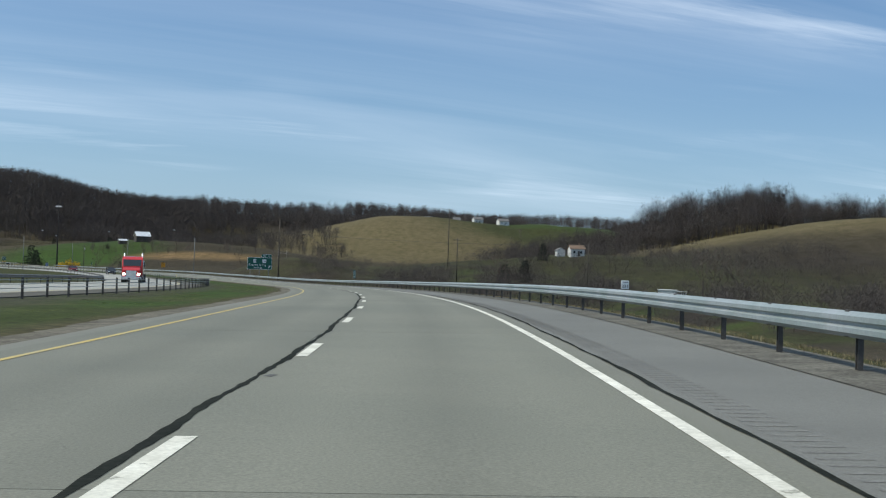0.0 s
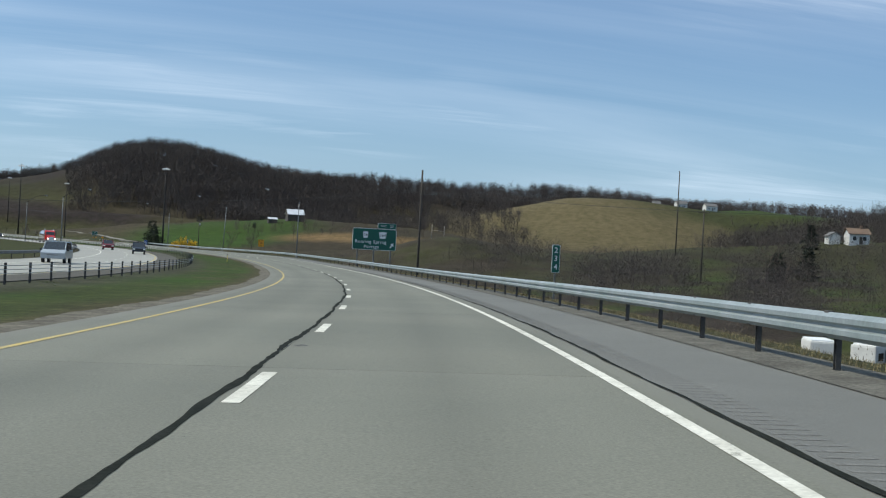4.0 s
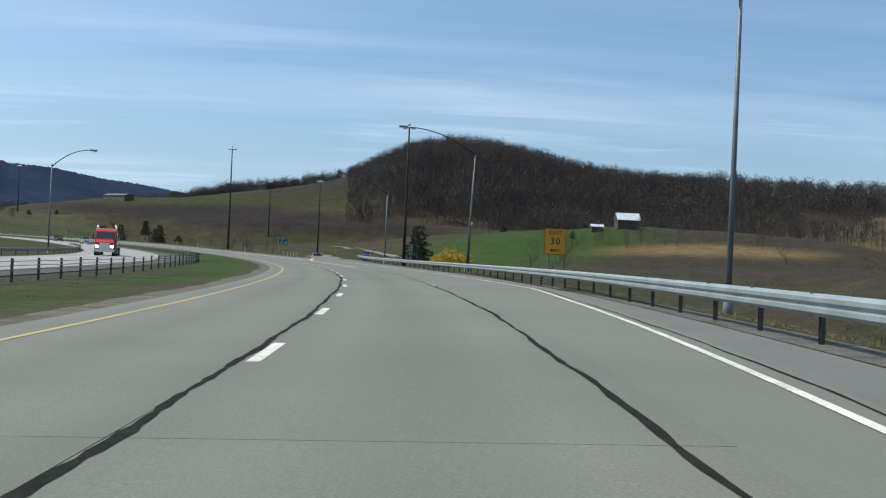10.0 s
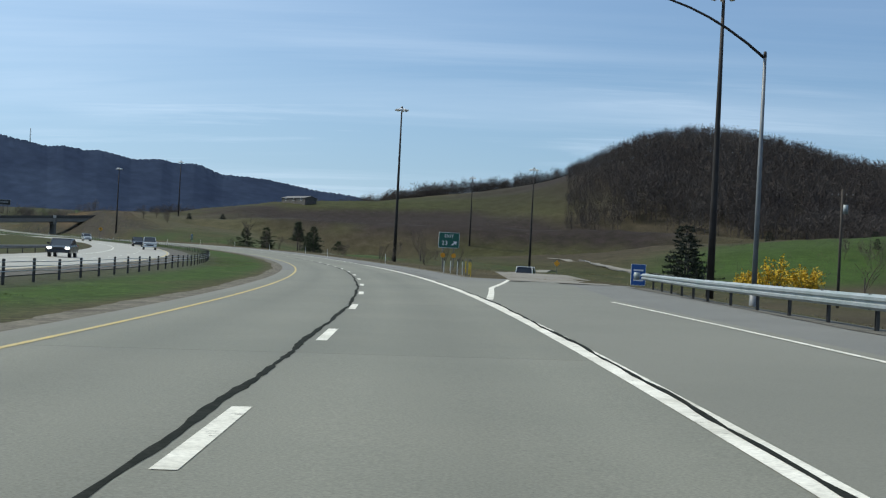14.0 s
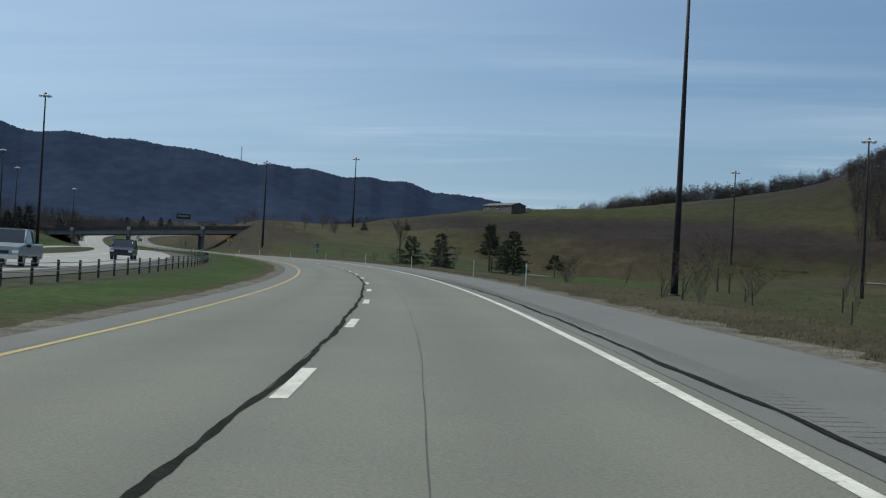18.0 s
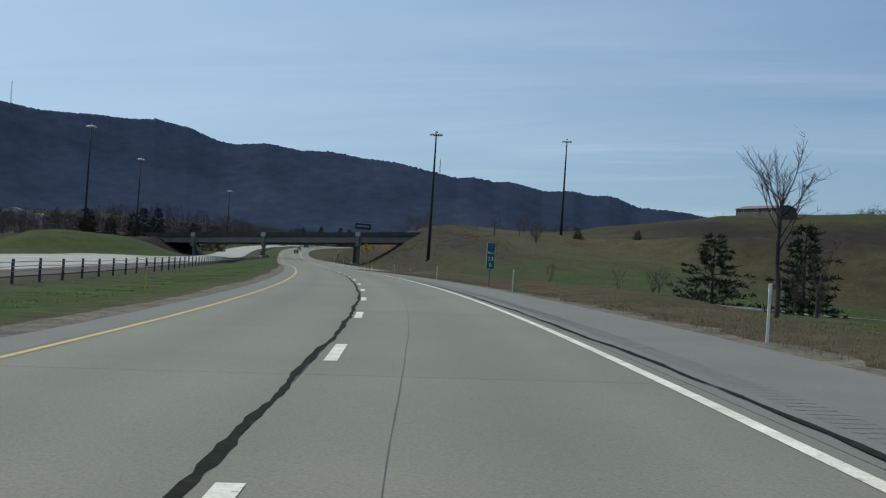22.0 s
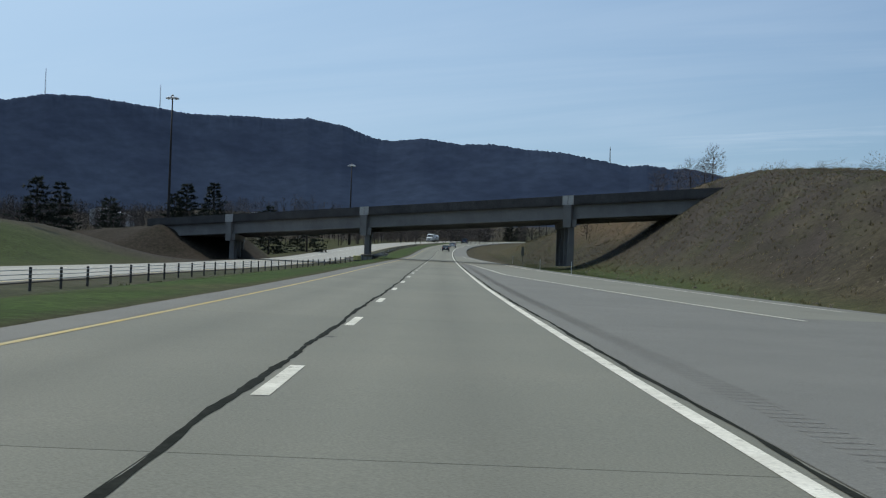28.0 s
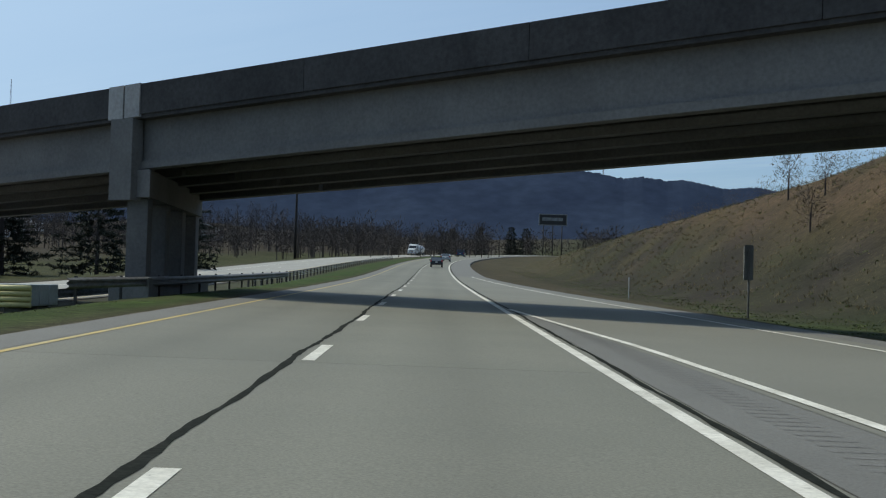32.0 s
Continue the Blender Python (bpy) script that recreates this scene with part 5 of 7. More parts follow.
wire((-39.5, 357.5, 9.5), (float(_wx), float(_wy), 6.0), 3.2, 0.03)
wire((-39.5, 357.5, 9.5), (62, 318, 9.0), 1.6, 0.03)


# ---- signs ----
def letters(body, size, mat, parent, x, z, y=-0.03, name="lettering", align="CENTER", narrow=1.0):
    cu = bpy.data.curves.new(name, "FONT")
    cu.space_character = 1.12
    cu.body, cu.size, cu.align_x, cu.align_y, cu.resolution_u, cu.extrude, cu.offset = body, size, align, "CENTER", 2, 0.004, size * 0.007
    tmp = bpy.data.objects.new("tmp", cu)
    me = bpy.data.meshes.new_from_object(tmp)
    bpy.data.objects.remove(tmp)
    me.transform(Matrix.Translation((x, y, z)) @ Matrix.Rotation(radians(90), 4, "X") @ Matrix.Diagonal((narrow, 1, 1, 1)))
    me.materials.clear()
    me.materials.append(mat)
    ob = new(name, me)
    ob.parent = parent
    return ob


def plate(w, h, r, y0=-0.015, y1=0.015, cx=0.0, cz=0.0, pts=None):
    """A flat plate with rounded corners, or of the outline given, standing in the x-z plane."""
    if pts is None:
        pts = []
        for sx, sz, a0 in ((1, 1, 0), (-1, 1, 90), (-1, -1, 180), (1, -1, 270)):
            for k in range(5):
                a = radians(a0 + 22.5 * k)
                pts.append((sx * (w / 2 - r) + r * math.cos(a), sz * (h / 2 - r) + r * math.sin(a)))
    bm = bmesh.new()
    f = [bm.verts.new((cx + x, y0, cz + z)) for x, z in pts]
    b = [bm.verts.new((cx + x, y1, cz + z)) for x, z in pts]
    bm.faces.new(f), bm.faces.new(b[::-1])
    n = len(pts)
    for i in range(n):
        bm.faces.new((f[i], f[(i + 1) % n], b[(i + 1) % n], b[i]))
    bmesh.ops.recalc_face_normals(bm, faces=bm.faces)
    return bm


def framed(w, h, r, face, border, parent, cx, cz, edge=0.05, name="panel"):
    p = part(name, plate(w, h, r, cx=cx, cz=cz), border, parent)
    part("face", plate(w - 2 * edge, h - 2 * edge, max(0.01, r - edge / 2), -0.021, -0.016, cx=cx, cz=cz), face, p)
    part("back", plate(w, h, r, 0.016, 0.019, cx=cx, cz=cz), sign_back, p)
    return p


def sign_base(name, s, u, label, turn=0.0, group=""):
    x, y = xy(s, u)
    g = g_at(float(x), float(y))
    return thing(name, Matrix.Translation((float(x), float(y), g)) @ Matrix.Rotation(heading(s) + radians(turn), 4, "Z"), label, "road sign", group), float(deck_z(s, u)) - g


def arrow(parent, cx, cz, size, mat, turn=45, y=-0.024):
    pts = [(-0.12, -0.6), (0.12, -0.6), (0.12, 0.05), (0.42, 0.05), (0, 0.62), (-0.42, 0.05), (-0.12, 0.05)]
    a = radians(-turn)
    pts = [((x * math.cos(a) - z * math.sin(a)) * size, (x * math.sin(a) + z * math.cos(a)) * size) for x, z in pts]
    return part("arrow", plate(0, 0, 0, y - 0.004, y, cx, cz, pts), mat, parent)


# exit guide sign
big, lift = sign_base("guide_sign", 315, -9.5, "large green exit guide sign on three steel posts behind the rail", 2)
for x in (-2.1, 0.0, 2.15):
    part("post", boxed(x - 0.075, x + 0.075, 0.06, 0.21, -0.5, lift + 4.5), galv_dull, big)
p = framed(5.6, 2.70, 0.22, green_sign, sign_white, big, 0, lift + 3.25, 0.045)
t = framed(2.35, 0.72, 0.12, green_sign, sign_white, big, 1.55, lift + 4.98, 0.035, "exit_tab")
letters("EXIT", 0.34, sign_white, t, 1.13, lift + 4.97)
letters("23", 0.46, sign_white, t, 2.15, lift + 4.97)
KEY = [(-0.37, 0.42), (-0.14, 0.42), (-0.14, 0.46), (0.14, 0.46), (0.14, 0.42), (0.37, 0.42), (0.28, -0.46), (-0.28, -0.46)]
for x, n, k in ((-1.15, "36", 0.92), (1.05, "164", 1.34)):
    sh = part("route_shield", plate(0, 0, 0, -0.03, -0.022, x, lift + 3.80, [(a * k, b * 0.9) for a, b in KEY]), sign_white, p, "white keystone route marker")
    letters(n, 0.48, sign_black, sh, x, lift + 3.77, -0.036)
letters("Roaring Spring", 0.60, sign_white, p, -0.48, lift + 2.92)
letters("Portage", 0.56, sign_white, p, -0.35, lift + 2.30)
arrow(p, 2.25, lift + 2.55, 0.62, sign_white, 35)


def marker(s, u, rows, label, w=0.34, row=0.36, low=1.0, shield=False, posts=galv_dull):
    ob, lift = sign_base("mile_marker", s, u, label, 3)
    h = row * len(rows) + 0.12 + (0.34 if shield else 0)
    part("post", boxed(-0.03, 0.03, 0.03, 0.09, -0.4, lift + low + h), posts, ob)
    p = framed(w, h, 0.05, green_sign, sign_white, ob, 0, lift + low + h / 2, 0.016)
    for k, r in enumerate(rows):
        letters(r, row * (0.92 if len(r) < 3 else 0.5), sign_white, p, 0, lift + low + h - (0.34 if shield else 0) - 0.06 - row * (k + 0.5), -0.028)
    if shield:
        part("shield", plate(0, 0, 0, -0.03, -0.022, 0, lift + low + h - 0.2, [(-0.15, 0.13), (0, 0.16), (0.15, 0.13), (0.15, -0.05), (0, -0.17), (-0.15, -0.05)]), blue_sign, p)
    return ob


marker(199.5, -7.35, "234", "narrow green mile marker sign on a steel post")
marker(521, -13.2, "232", "narrow green mile marker sign on a steel post", low=1.2)
marker(850, -5.95, ["MILE", "23", "0"], "green and blue mile marker sign on a steel post", w=0.46, row=0.34, low=0.95, shield=True)

# exit speed
spd, lift = sign_base("exit_speed_sign", 428.5, -10.4, "amber exit speed sign on two posts behind the rail", 3)
for x in (-0.33, 0.33):
    part("post", boxed(x - 0.03, x + 0.03, 0.03, 0.09, -0.4, lift + 2.7), galv_dull, spd)
p = framed(1.22, 1.46, 0.07, orange_sign, sign_black, spd, 0, lift + 2.22, 0.025)
letters("EXIT", 0.32, sign_black, p, 0, lift + 2.70)
letters("30", 0.56, sign_black, p, 0, lift + 2.22)
letters("MPH", 0.24, sign_black, p, 0, lift + 1.72)

# gore sign
gore, lift = sign_base("gore_sign", 607.5, -7.85, "green exit gore sign on two posts with amber reflectors", 6)
for x in (-0.46, 0.46):
    part("post", boxed(x - 0.04, x + 0.04, 0.03, 0.10, -0.5, lift + 3.0), galv_dull, gore)
    part("reflector", tubed([(x, 0.0, lift + 1.18), (x, 0.025, lift + 1.18)], 0.2, 16), orange_sign, gore, "round amber reflector")
p = framed(1.78, 1.30, 0.1, green_sign, sign_white, gore, 0, lift + 2.45, 0.03)
letters("EXIT", 0.36, sign_white, p, 0.0, lift + 2.78)
letters("23", 0.50, sign_white, p, -0.36, lift + 2.20)
arrow(p, 0.46, lift + 2.20, 0.46, sign_white, 55)

# merge diamond
mg, lift = sign_base("merge_sign", 990, -7.3, "yellow diamond merge sign on two posts", 0)
for x in (-0.30, 0.30):
    part("post", boxed(x - 0.03, x + 0.03, 0.03, 0.09, -0.4, lift + 3.2), galv_dull, mg)
dia = [(0, 0.78), (-0.78, 0), (0, -0.78), (0.78, 0)]
p = part("panel", plate(0, 0, 0, cz=lift + 3.5, pts=dia), sign_black, mg)
part("face", plate(0, 0, 0, -0.021, -0.016, 0, lift + 3.5, [(a * 0.95, b * 0.95) for a, b in dia]), yellow_sign, p)
part("symbol", plate(0, 0, 0, -0.03, -0.022, 0, lift + 3.5, [(-0.07, -0.45), (0.07, -0.45), (0.07, -0.18), (0.26, -0.42), (0.36, -0.34), (0.07, 0.0), (0.07, 0.2), (0.22, 0.2), (0, 0.5), (-0.22, 0.2), (-0.07, 0.2)]), sign_black, p)

# service sign by the ramp, plain bars for its small writing
bl, lift = sign_base("service_sign", 591, -19.8, "blue service sign with pale lines beside the ramp", 8)
for x in (-0.4, 0.4):
    part("post", boxed(x - 0.04, x + 0.04, 0.03, 0.10, -0.4, 1.6), galv_dull, bl)
p = framed(1.15, 1.55, 0.06, blue_sign, sign_white, bl, 0, 1.95, 0.03)
for k in range(3):
    part("bar", boxed(-0.38, 0.38, -0.03, -0.022, 1.5 + 0.36 * k, 1.62 + 0.36 * k), sign_white, p)

# sign seen from behind beyond the overpass
bk, lift = sign_base("ramp_sign", 1174, -11.3, "dark back of a sign on a slim post", 185)
part("post", boxed(-0.03, 0.03, 0.03, 0.09, -0.4, lift + 2.3), galv_dull, bk)
framed(0.34, 1.25, 0.05, green_sign, sign_white, bk, 0, lift + 1.75, 0.02)

# speed limit on the farm side and two small warning signs by the ramp
sq, lift = sign_base("segment_marker", 38.4, -6.05, "small white numbered roadside sign behind the rail", 4)
part("post", boxed(-0.022, 0.022, 0.02, 0.055, -0.4, lift + 0.9), galv_dull, sq)
p = framed(0.215, 0.24, 0.02, sign_white, sign_white, sq, 0, lift + 0.86, 0.008)
letters("231", 0.115, sign_black, p, 0, lift + 0.82, -0.026)
part("bar", boxed(-0.07, 0.07, -0.028, -0.022, lift + 0.925, lift + 0.94), sign_black, p)
for s, u in ((700, -42.5),):
    ch, lift = sign_base("warning_sign", s, u, "small amber warning sign on a post", -20)
    part("post", boxed(-0.03, 0.03, 0.03, 0.09, -0.4, 1.6), galv_dull, ch)
    part("panel", plate(0, 0, 0, cz=1.75, pts=[(0, 0.5), (-0.5, 0), (0, -0.5), (0.5, 0)]), orange_sign, ch)


# delineators
def delineator(s, u, h, mat, label, group, top=None):
    x, y = xy(s, u)
    g = g_at(float(x), float(y))
    h = float(deck_z(s, u)) + h - g
    ob = thing("delineator_post", Matrix.Translation((float(x), float(y), g)) @ Matrix.Rotation(heading(s), 4, "Z"), label, "delineator", group)
    part("stake", boxed(-0.024, 0.024, -0.014, 0.014, -0.2, h, 0.006), mat, ob)
    part("cap", boxed(-0.027, 0.027, -0.018, 0.018, h - 0.16, h), top or sign_black, ob)
    return ob


for s, u in ((638, -5.7), (694, -5.6), (720, -6.0), (756.5, -5.5), (797, -5.6), (838.5, -5.75), (880, -5.8), (925, -6.1), (961, -6.25), (1102, -11.4), (1140, -11.4), (1205, -11.5)):
    delineator(s, u, 1.0, post_white, "slim white delineator post at the shoulder", "roadside delineators", sign_white)
for s, u in ((594, -5.9), (591.5, -6.1), (589, -6.3), (586, -6.3)):
    delineator(s, u, 1.0, post_white, "white plastic post in the gravel gore", "gore posts")
for s, u in ((591.5, -7.2), (590.0, -7.3), (587.3, -6.9), (585, -6.75), (583, -6.5)):
    delineator(s, u, 1.0, post_yellow, "yellow plastic post in the gravel gore", "gore posts", galv_dull)
delineator(964.2, -6.2, 0.85, post_red, "faded red stake in the gravel before the ramp", "ramp posts", post_red)
delineator(1000, -15.5, 1.0, post_yellow, "yellow plastic post beside the joining ramp", "ramp posts")
for s, u in ((318, 8.6), (820, 8.6)):
    delineator(s, u, 0.9, post_yellow, "yellow post in the median grass", "median posts")


# ---- mountain: a long wooded ridge several kilometres off ----
RIDGE_AZ = (24, 30, 32.5, 33.6, 35.1, 36.1, 36.8, 38.0, 38.3, 38.8, 39.3, 40.3, 40.8, 42.2, 42.8, 43.7, 44.3, 45.2, 45.9, 47.2, 48.4, 49.2, 50.2, 50.9, 51.7, 52.8,
            54.2, 55.5, 56.1, 56.8, 57.5, 58.1, 58.9, 59.9, 61.4, 63.6, 65, 66.2, 67.8, 69.1, 70.6, 76, 84, 95, 112)
RIDGE_TOP = (95, 146, 164, 167, 181, 188, 191, 192, 196, 207, 214, 212, 219, 214, 222, 230, 228, 236, 232, 246, 260, 266, 271, 280, 284, 285,
             299, 292, 296, 310, 327, 331, 341, 336, 339, 338, 348, 356, 365, 364, 345, 350, 360, 340, 300)
az = np.radians(np.arange(24, 112, 0.06))
dist = np.interp(np.degrees(az), (24, 39, 46, 56, 70, 112), (3300, 3050, 3000, 3300, 3300, 3000))
dist = np.convolve(np.pad(dist, 100, "edge"), np.hanning(201) / np.hanning(201).sum(), "valid")
ts = np.concatenate([np.linspace(0, 0.94, 34), [0.97, 0.985, 1.0, 1.02, 1.06, 1.2]])
A, Tt = np.meshgrid(az, ts, indexing="ij")
Dd = dist[:, None] * (0.74 + 0.26 * Tt)
top = np.interp(np.degrees(az), RIDGE_AZ, RIDGE_TOP)[:, None]
prof = np.where(Tt <= 1, np.clip(Tt, 0, 1) ** 1.35, 1 - (Tt - 1) * 2.2)
X, Y = -402 - np.sin(A) * Dd, 781 + np.cos(A) * Dd
spur = (np.sin(A * 19 + 1.0 + 1.6 * Tt) + 0.5 * np.sin(A * 37 - Tt * 2.4)) * np.sin(np.clip(Tt, 0, 1) * math.pi) * 8
rag = (rng.normal(0, 1, A.shape) * 0.9) * np.where(Tt > 0.96, 1.0, 0.0)
Z = 6 + (top - 6) * prof + spur + rag * (Tt > 0.05)
n1, n2 = A.shape
idx = np.arange(n1 * n2).reshape(n1, n2)
f = np.stack([idx[:-1, :-1], idx[:-1, 1:], idx[1:, 1:], idx[1:, :-1]], -1).reshape(-1, 4)
# the blue of the distance haze is mixed into the base colour
ridge_mat = surface("haze_blue_mountain", (0.0335, 0.0478, 0.0785), 1.0, vary=0.14, tint=(0.0240, 0.0345, 0.0600), scale=0.0045, fine=0.03, bump=0.0, bump_scale=0.05, spec=0.0)
tagged(new("mountain", mesh_of("mountain", np.stack([X, Y, Z], -1).reshape(-1, 3), f, ridge_mat, smooth=True)), "long dark wooded mountain ridge coloured blue with distance haze", "mountain", kind="structure")
for a, d, h in ((radians(69.2), 3300, 62), (radians(64.8), 3300, 58), (radians(46.7), 3000, 34)):
    i = int(np.abs(az - a).argmin())
    x, y, z = -402 - math.sin(a) * d, 781 + math.cos(a) * d, float(top[i, 0])
    tw = thing("radio_tower", Matrix.Translation((x, y, z - 4)), "slender lattice radio tower on the mountain ridge", "tower", "ridge towers")
    bm = bmesh.new()
    for k in range(3):
        b = 2 * math.pi * k / 3
        tube(bm, [(1.6 * math.cos(b), 1.6 * math.sin(b), 0), (0.5 * math.cos(b), 0.5 * math.sin(b), h)], 0.28, 4)
    for k in range(10):
        b, z0, z1 = 2 * math.pi * k / 3, h * k / 10, h * (k + 1) / 10
        r0, r1 = 1.6 - 1.1 * k / 10, 1.6 - 1.1 * (k + 1) / 10
        tube(bm, [(r0 * math.cos(b), r0 * math.sin(b), z0), (r1 * math.cos(b + 2.1), r1 * math.sin(b + 2.1), z1)], 0.16, 4)
    part("lattice", bm, galv_dull, tw)


# ---- buildings ----
def building(x, y, w, d, eave, ridge, wall, roof, label, turn=0, windows=2, name="house", category="house", lift=0.0, chimney=False, side=0.35):
    g = g_at(x, y) + lift
    ob = thing(name, Matrix.Translation((x, y, g)) @ Matrix.Rotation(radians(turn), 4, "Z"), label, category)
    bm = bmesh.new()
    pts = [(-w / 2, 0), (w / 2, 0), (w / 2, eave), (0, ridge) if d > w else (w / 2, eave), (-w / 2, eave)]
    if d > w:   # gable to the front
        outline, depth, flip = [(-w / 2, -2.0), (w / 2, -2.0), (w / 2, eave), (0, ridge), (-w / 2, eave)], d, False
    else:
        outline, depth, flip = [(-d / 2, -2.0), (d / 2, -2.0), (d / 2, eave), (0, ridge), (-d / 2, eave)], w, True
    m = Matrix.Rotation(radians(90), 4, "Z") if flip else Matrix()
    a = [bm.verts.new(m @ Vector((p, -depth / 2, q))) for p, q in outline]
    b = [bm.verts.new(m @ Vector((p, depth / 2, q))) for p, q in outline]
    bm.faces.new(a), bm.faces.new(b[::-1])
    for i in range(5):
        bm.faces.new((a[i], b[i], b[(i + 1) % 5], a[(i + 1) % 5]))
    bmesh.ops.recalc_face_normals(bm, faces=bm.faces)
    part("wall", bm, wall, ob)
    half = (w if not flip else d) / 2
    for sgn in (-1, 1):
        bm = bmesh.new()
        sl = (ridge - eave) / half
        o = side
        q = [(0, ridge + 0.06), (sgn * (half + o), eave - sl * o + 0.06), (sgn * (half + o), eave - sl * o + 0.20), (0, ridge + 0.22)]
        va = [bm.verts.new(m @ Vector((p, -depth / 2 - o, z))) for p, z in q]
        vb = [bm.verts.new(m @ Vector((p, depth / 2 + o, z))) for p, z in q]
        bm.faces.new(va), bm.faces.new(vb[::-1])
        for i in range(4):
            bm.faces.new((va[i], vb[i], vb[(i + 1) % 4], va[(i + 1) % 4]))
        bmesh.ops.recalc_face_normals(bm, faces=bm.faces)
        part("roof_slope", bm, roof, ob)
    for k in range(windows):
        cx = -w / 2 + w * (k + 0.5) / windows
        for z0 in ((0.9, eave - 1.9) if eave > 4.2 else (0.9,)):
            wi = part("window", boxed(cx - 0.55, cx + 0.55, -d / 2 - 0.06, -d / 2 + 0.05, z0, z0 + 1.25), sign_white, ob)
            part("pane", boxed(cx - 0.45, cx + 0.45, -d / 2 - 0.075, -d / 2 - 0.05, z0 + 0.1, z0 + 1.15), glass_dark, wi)
    if windows:
        part("door", boxed(w * 0.08 - 0.45, w * 0.08 + 0.45, -d / 2 - 0.05, -d / 2 + 0.03, 0, 2.0), barn_wood, ob)
    if chimney:
        part("chimney", boxed(w * 0.2 - 0.3, w * 0.2 + 0.3, -0.3, 0.3, eave, ridge + 0.9), roof_red, ob)
    return ob


building(52.6, 506, 5.2, 4.8, 2.7, 4.0, white_wall, roof_red, "small white house with a brown shingle roof among trees", turn=8, chimney=True)
building(47.0, 509, 3.0, 3.8, 2.1, 3.0, white_wall, roof_grey, "small white garage beside the house", turn=8, windows=0, name="garage", category="garage")
building(-195, 931, 9.5, 8, 3.6, 6.4, barn_wood, tin_roof, "dark wooden barn with a bright tin roof on the meadow", turn=25, windows=0, name="barn", category="barn")
building(-206, 922, 5, 4, 2.0, 2.9, barn_wood, tin_roof, "low shed with a bright tin roof below the barn", turn=25, windows=0, name="shed", category="shed")
ranch_wall = surface("tan_siding", (0.12, 0.112, 0.10), 0.8, vary=0.1)
building(-534, 1054, 21, 7, 2.2, 3.2, ranch_wall, roof_grey, "long low ranch house on the open hilltop", turn=-20, windows=3)
for x, y, w in ((38, 1190, 8), (20, 1200, 6), (60, 1195, 9), (-5, 1212, 6)):
    building(x, y, w, w * 0.8, 3.2, 5.2, white_wall, roof_grey, "small white farm building on the far green hill", turn=10 + w)


def trailer(s, u, turn, label, L=6.8, place=None):
    x, y = place or xy(s, u)
    ob = thing("camping_trailer", Matrix.Translation((float(x), float(y), g_at(float(x), float(y)))) @ Matrix.Rotation(heading(s) + radians(turn), 4, "Z"), label, "trailer", "parked trailers")
    part("body", boxed(-L / 2, L / 2, -1.2, 1.2, 0.55, 2.85, 0.22), white_wall, ob)
    part("roof", boxed(-L / 2 + 0.2, L / 2 - 0.2, -1.05, 1.05, 2.83, 2.97, 0.06), sign_white, ob)
    for k in (-0.32, 0.05, 0.33):
        part("window", boxed(k * L - 0.5, k * L + 0.5, -1.23, -1.18, 1.5, 2.2), glass_dark, ob)
    part("door", boxed(-0.13 * L - 0.35, -0.13 * L + 0.35, -1.225, -1.18, 0.7, 2.45), sign_back, ob)
    for k in (-0.55, 0.55):
        part("wheel", tubed([(k, -1.1, 0.34), (k, -0.85, 0.34)], 0.34, 14), rubber, ob)
    part("hitch", tubed([(L / 2, 0, 0.6), (L / 2 + 1.1, 0, 0.55)], 0.06, 6), galv_dull, ob)
    return ob


trailer(265, 0, 75, "white camping trailer parked below the bank", 6.0, (10.6, 272.5))
trailer(265, 0, 40, "grey-white camping trailer parked below the bank", 6, (15.2, 268.5))
HOME_LAWN = ((57.3, 329, 12), (52, 300, 15), (46, 270, 13), (66, 300, 14), (40, 245, 10), (12, 268, 13))
home = thing("mobile_home", Matrix.Translation((57.3, 328.8, g_at(57.3, 328.8))) @ Matrix.Rotation(radians(-14), 4, "Z"), "white mobile home with an open porch on the valley grass", "mobile home")
part("body", boxed(-3.2, 1.0, -1.6, 1.8, 0.45, 3.1, 0.05), white_wall, home)
part("rear_wing", boxed(1.01, 3.3, 0.0, 1.8, 0.45, 2.8, 0.05), white_wall, home)
part("skirt", boxed(-3.1, 3.2, -0.02, 1.7, -0.3, 0.45), galv_dull, home)
part("roof", boxed(-3.4, 1.15, -1.8, 2.0, 3.1, 3.28, 0.05), sign_white, home)
part("porch_roof", boxed(1.16, 3.6, -1.7, 2.0, 2.8, 2.94, 0.04), sign_white, home)
part("porch_floor", boxed(1.02, 3.4, -1.6, -0.03, 0.3, 0.45), pole_pale, home, "weathered wooden porch floor")
for _x in (1.2, 2.3, 3.35):
    part("porch_post", boxed(_x - 0.06, _x + 0.06, -1.6, -1.48, 0.45, 2.8), sign_white, home)
for _x in (-2.6, -1.0):
    _w = part("window", boxed(_x - 0.08, _x + 0.98, -1.66, -1.58, 1.42, 2.48), sign_white, home)
    part("pane", boxed(_x, _x + 0.9, -1.69, -1.655, 1.5, 2.4), glass_dark, _w)
part("door", boxed(1.5, 2.3, -0.05, 0.02, 0.45, 2.4), barn_wood, home)
part("step", boxed(2.0, 3.0, -2.1, -1.62, -0.1, 0.2), pole_pale, home)
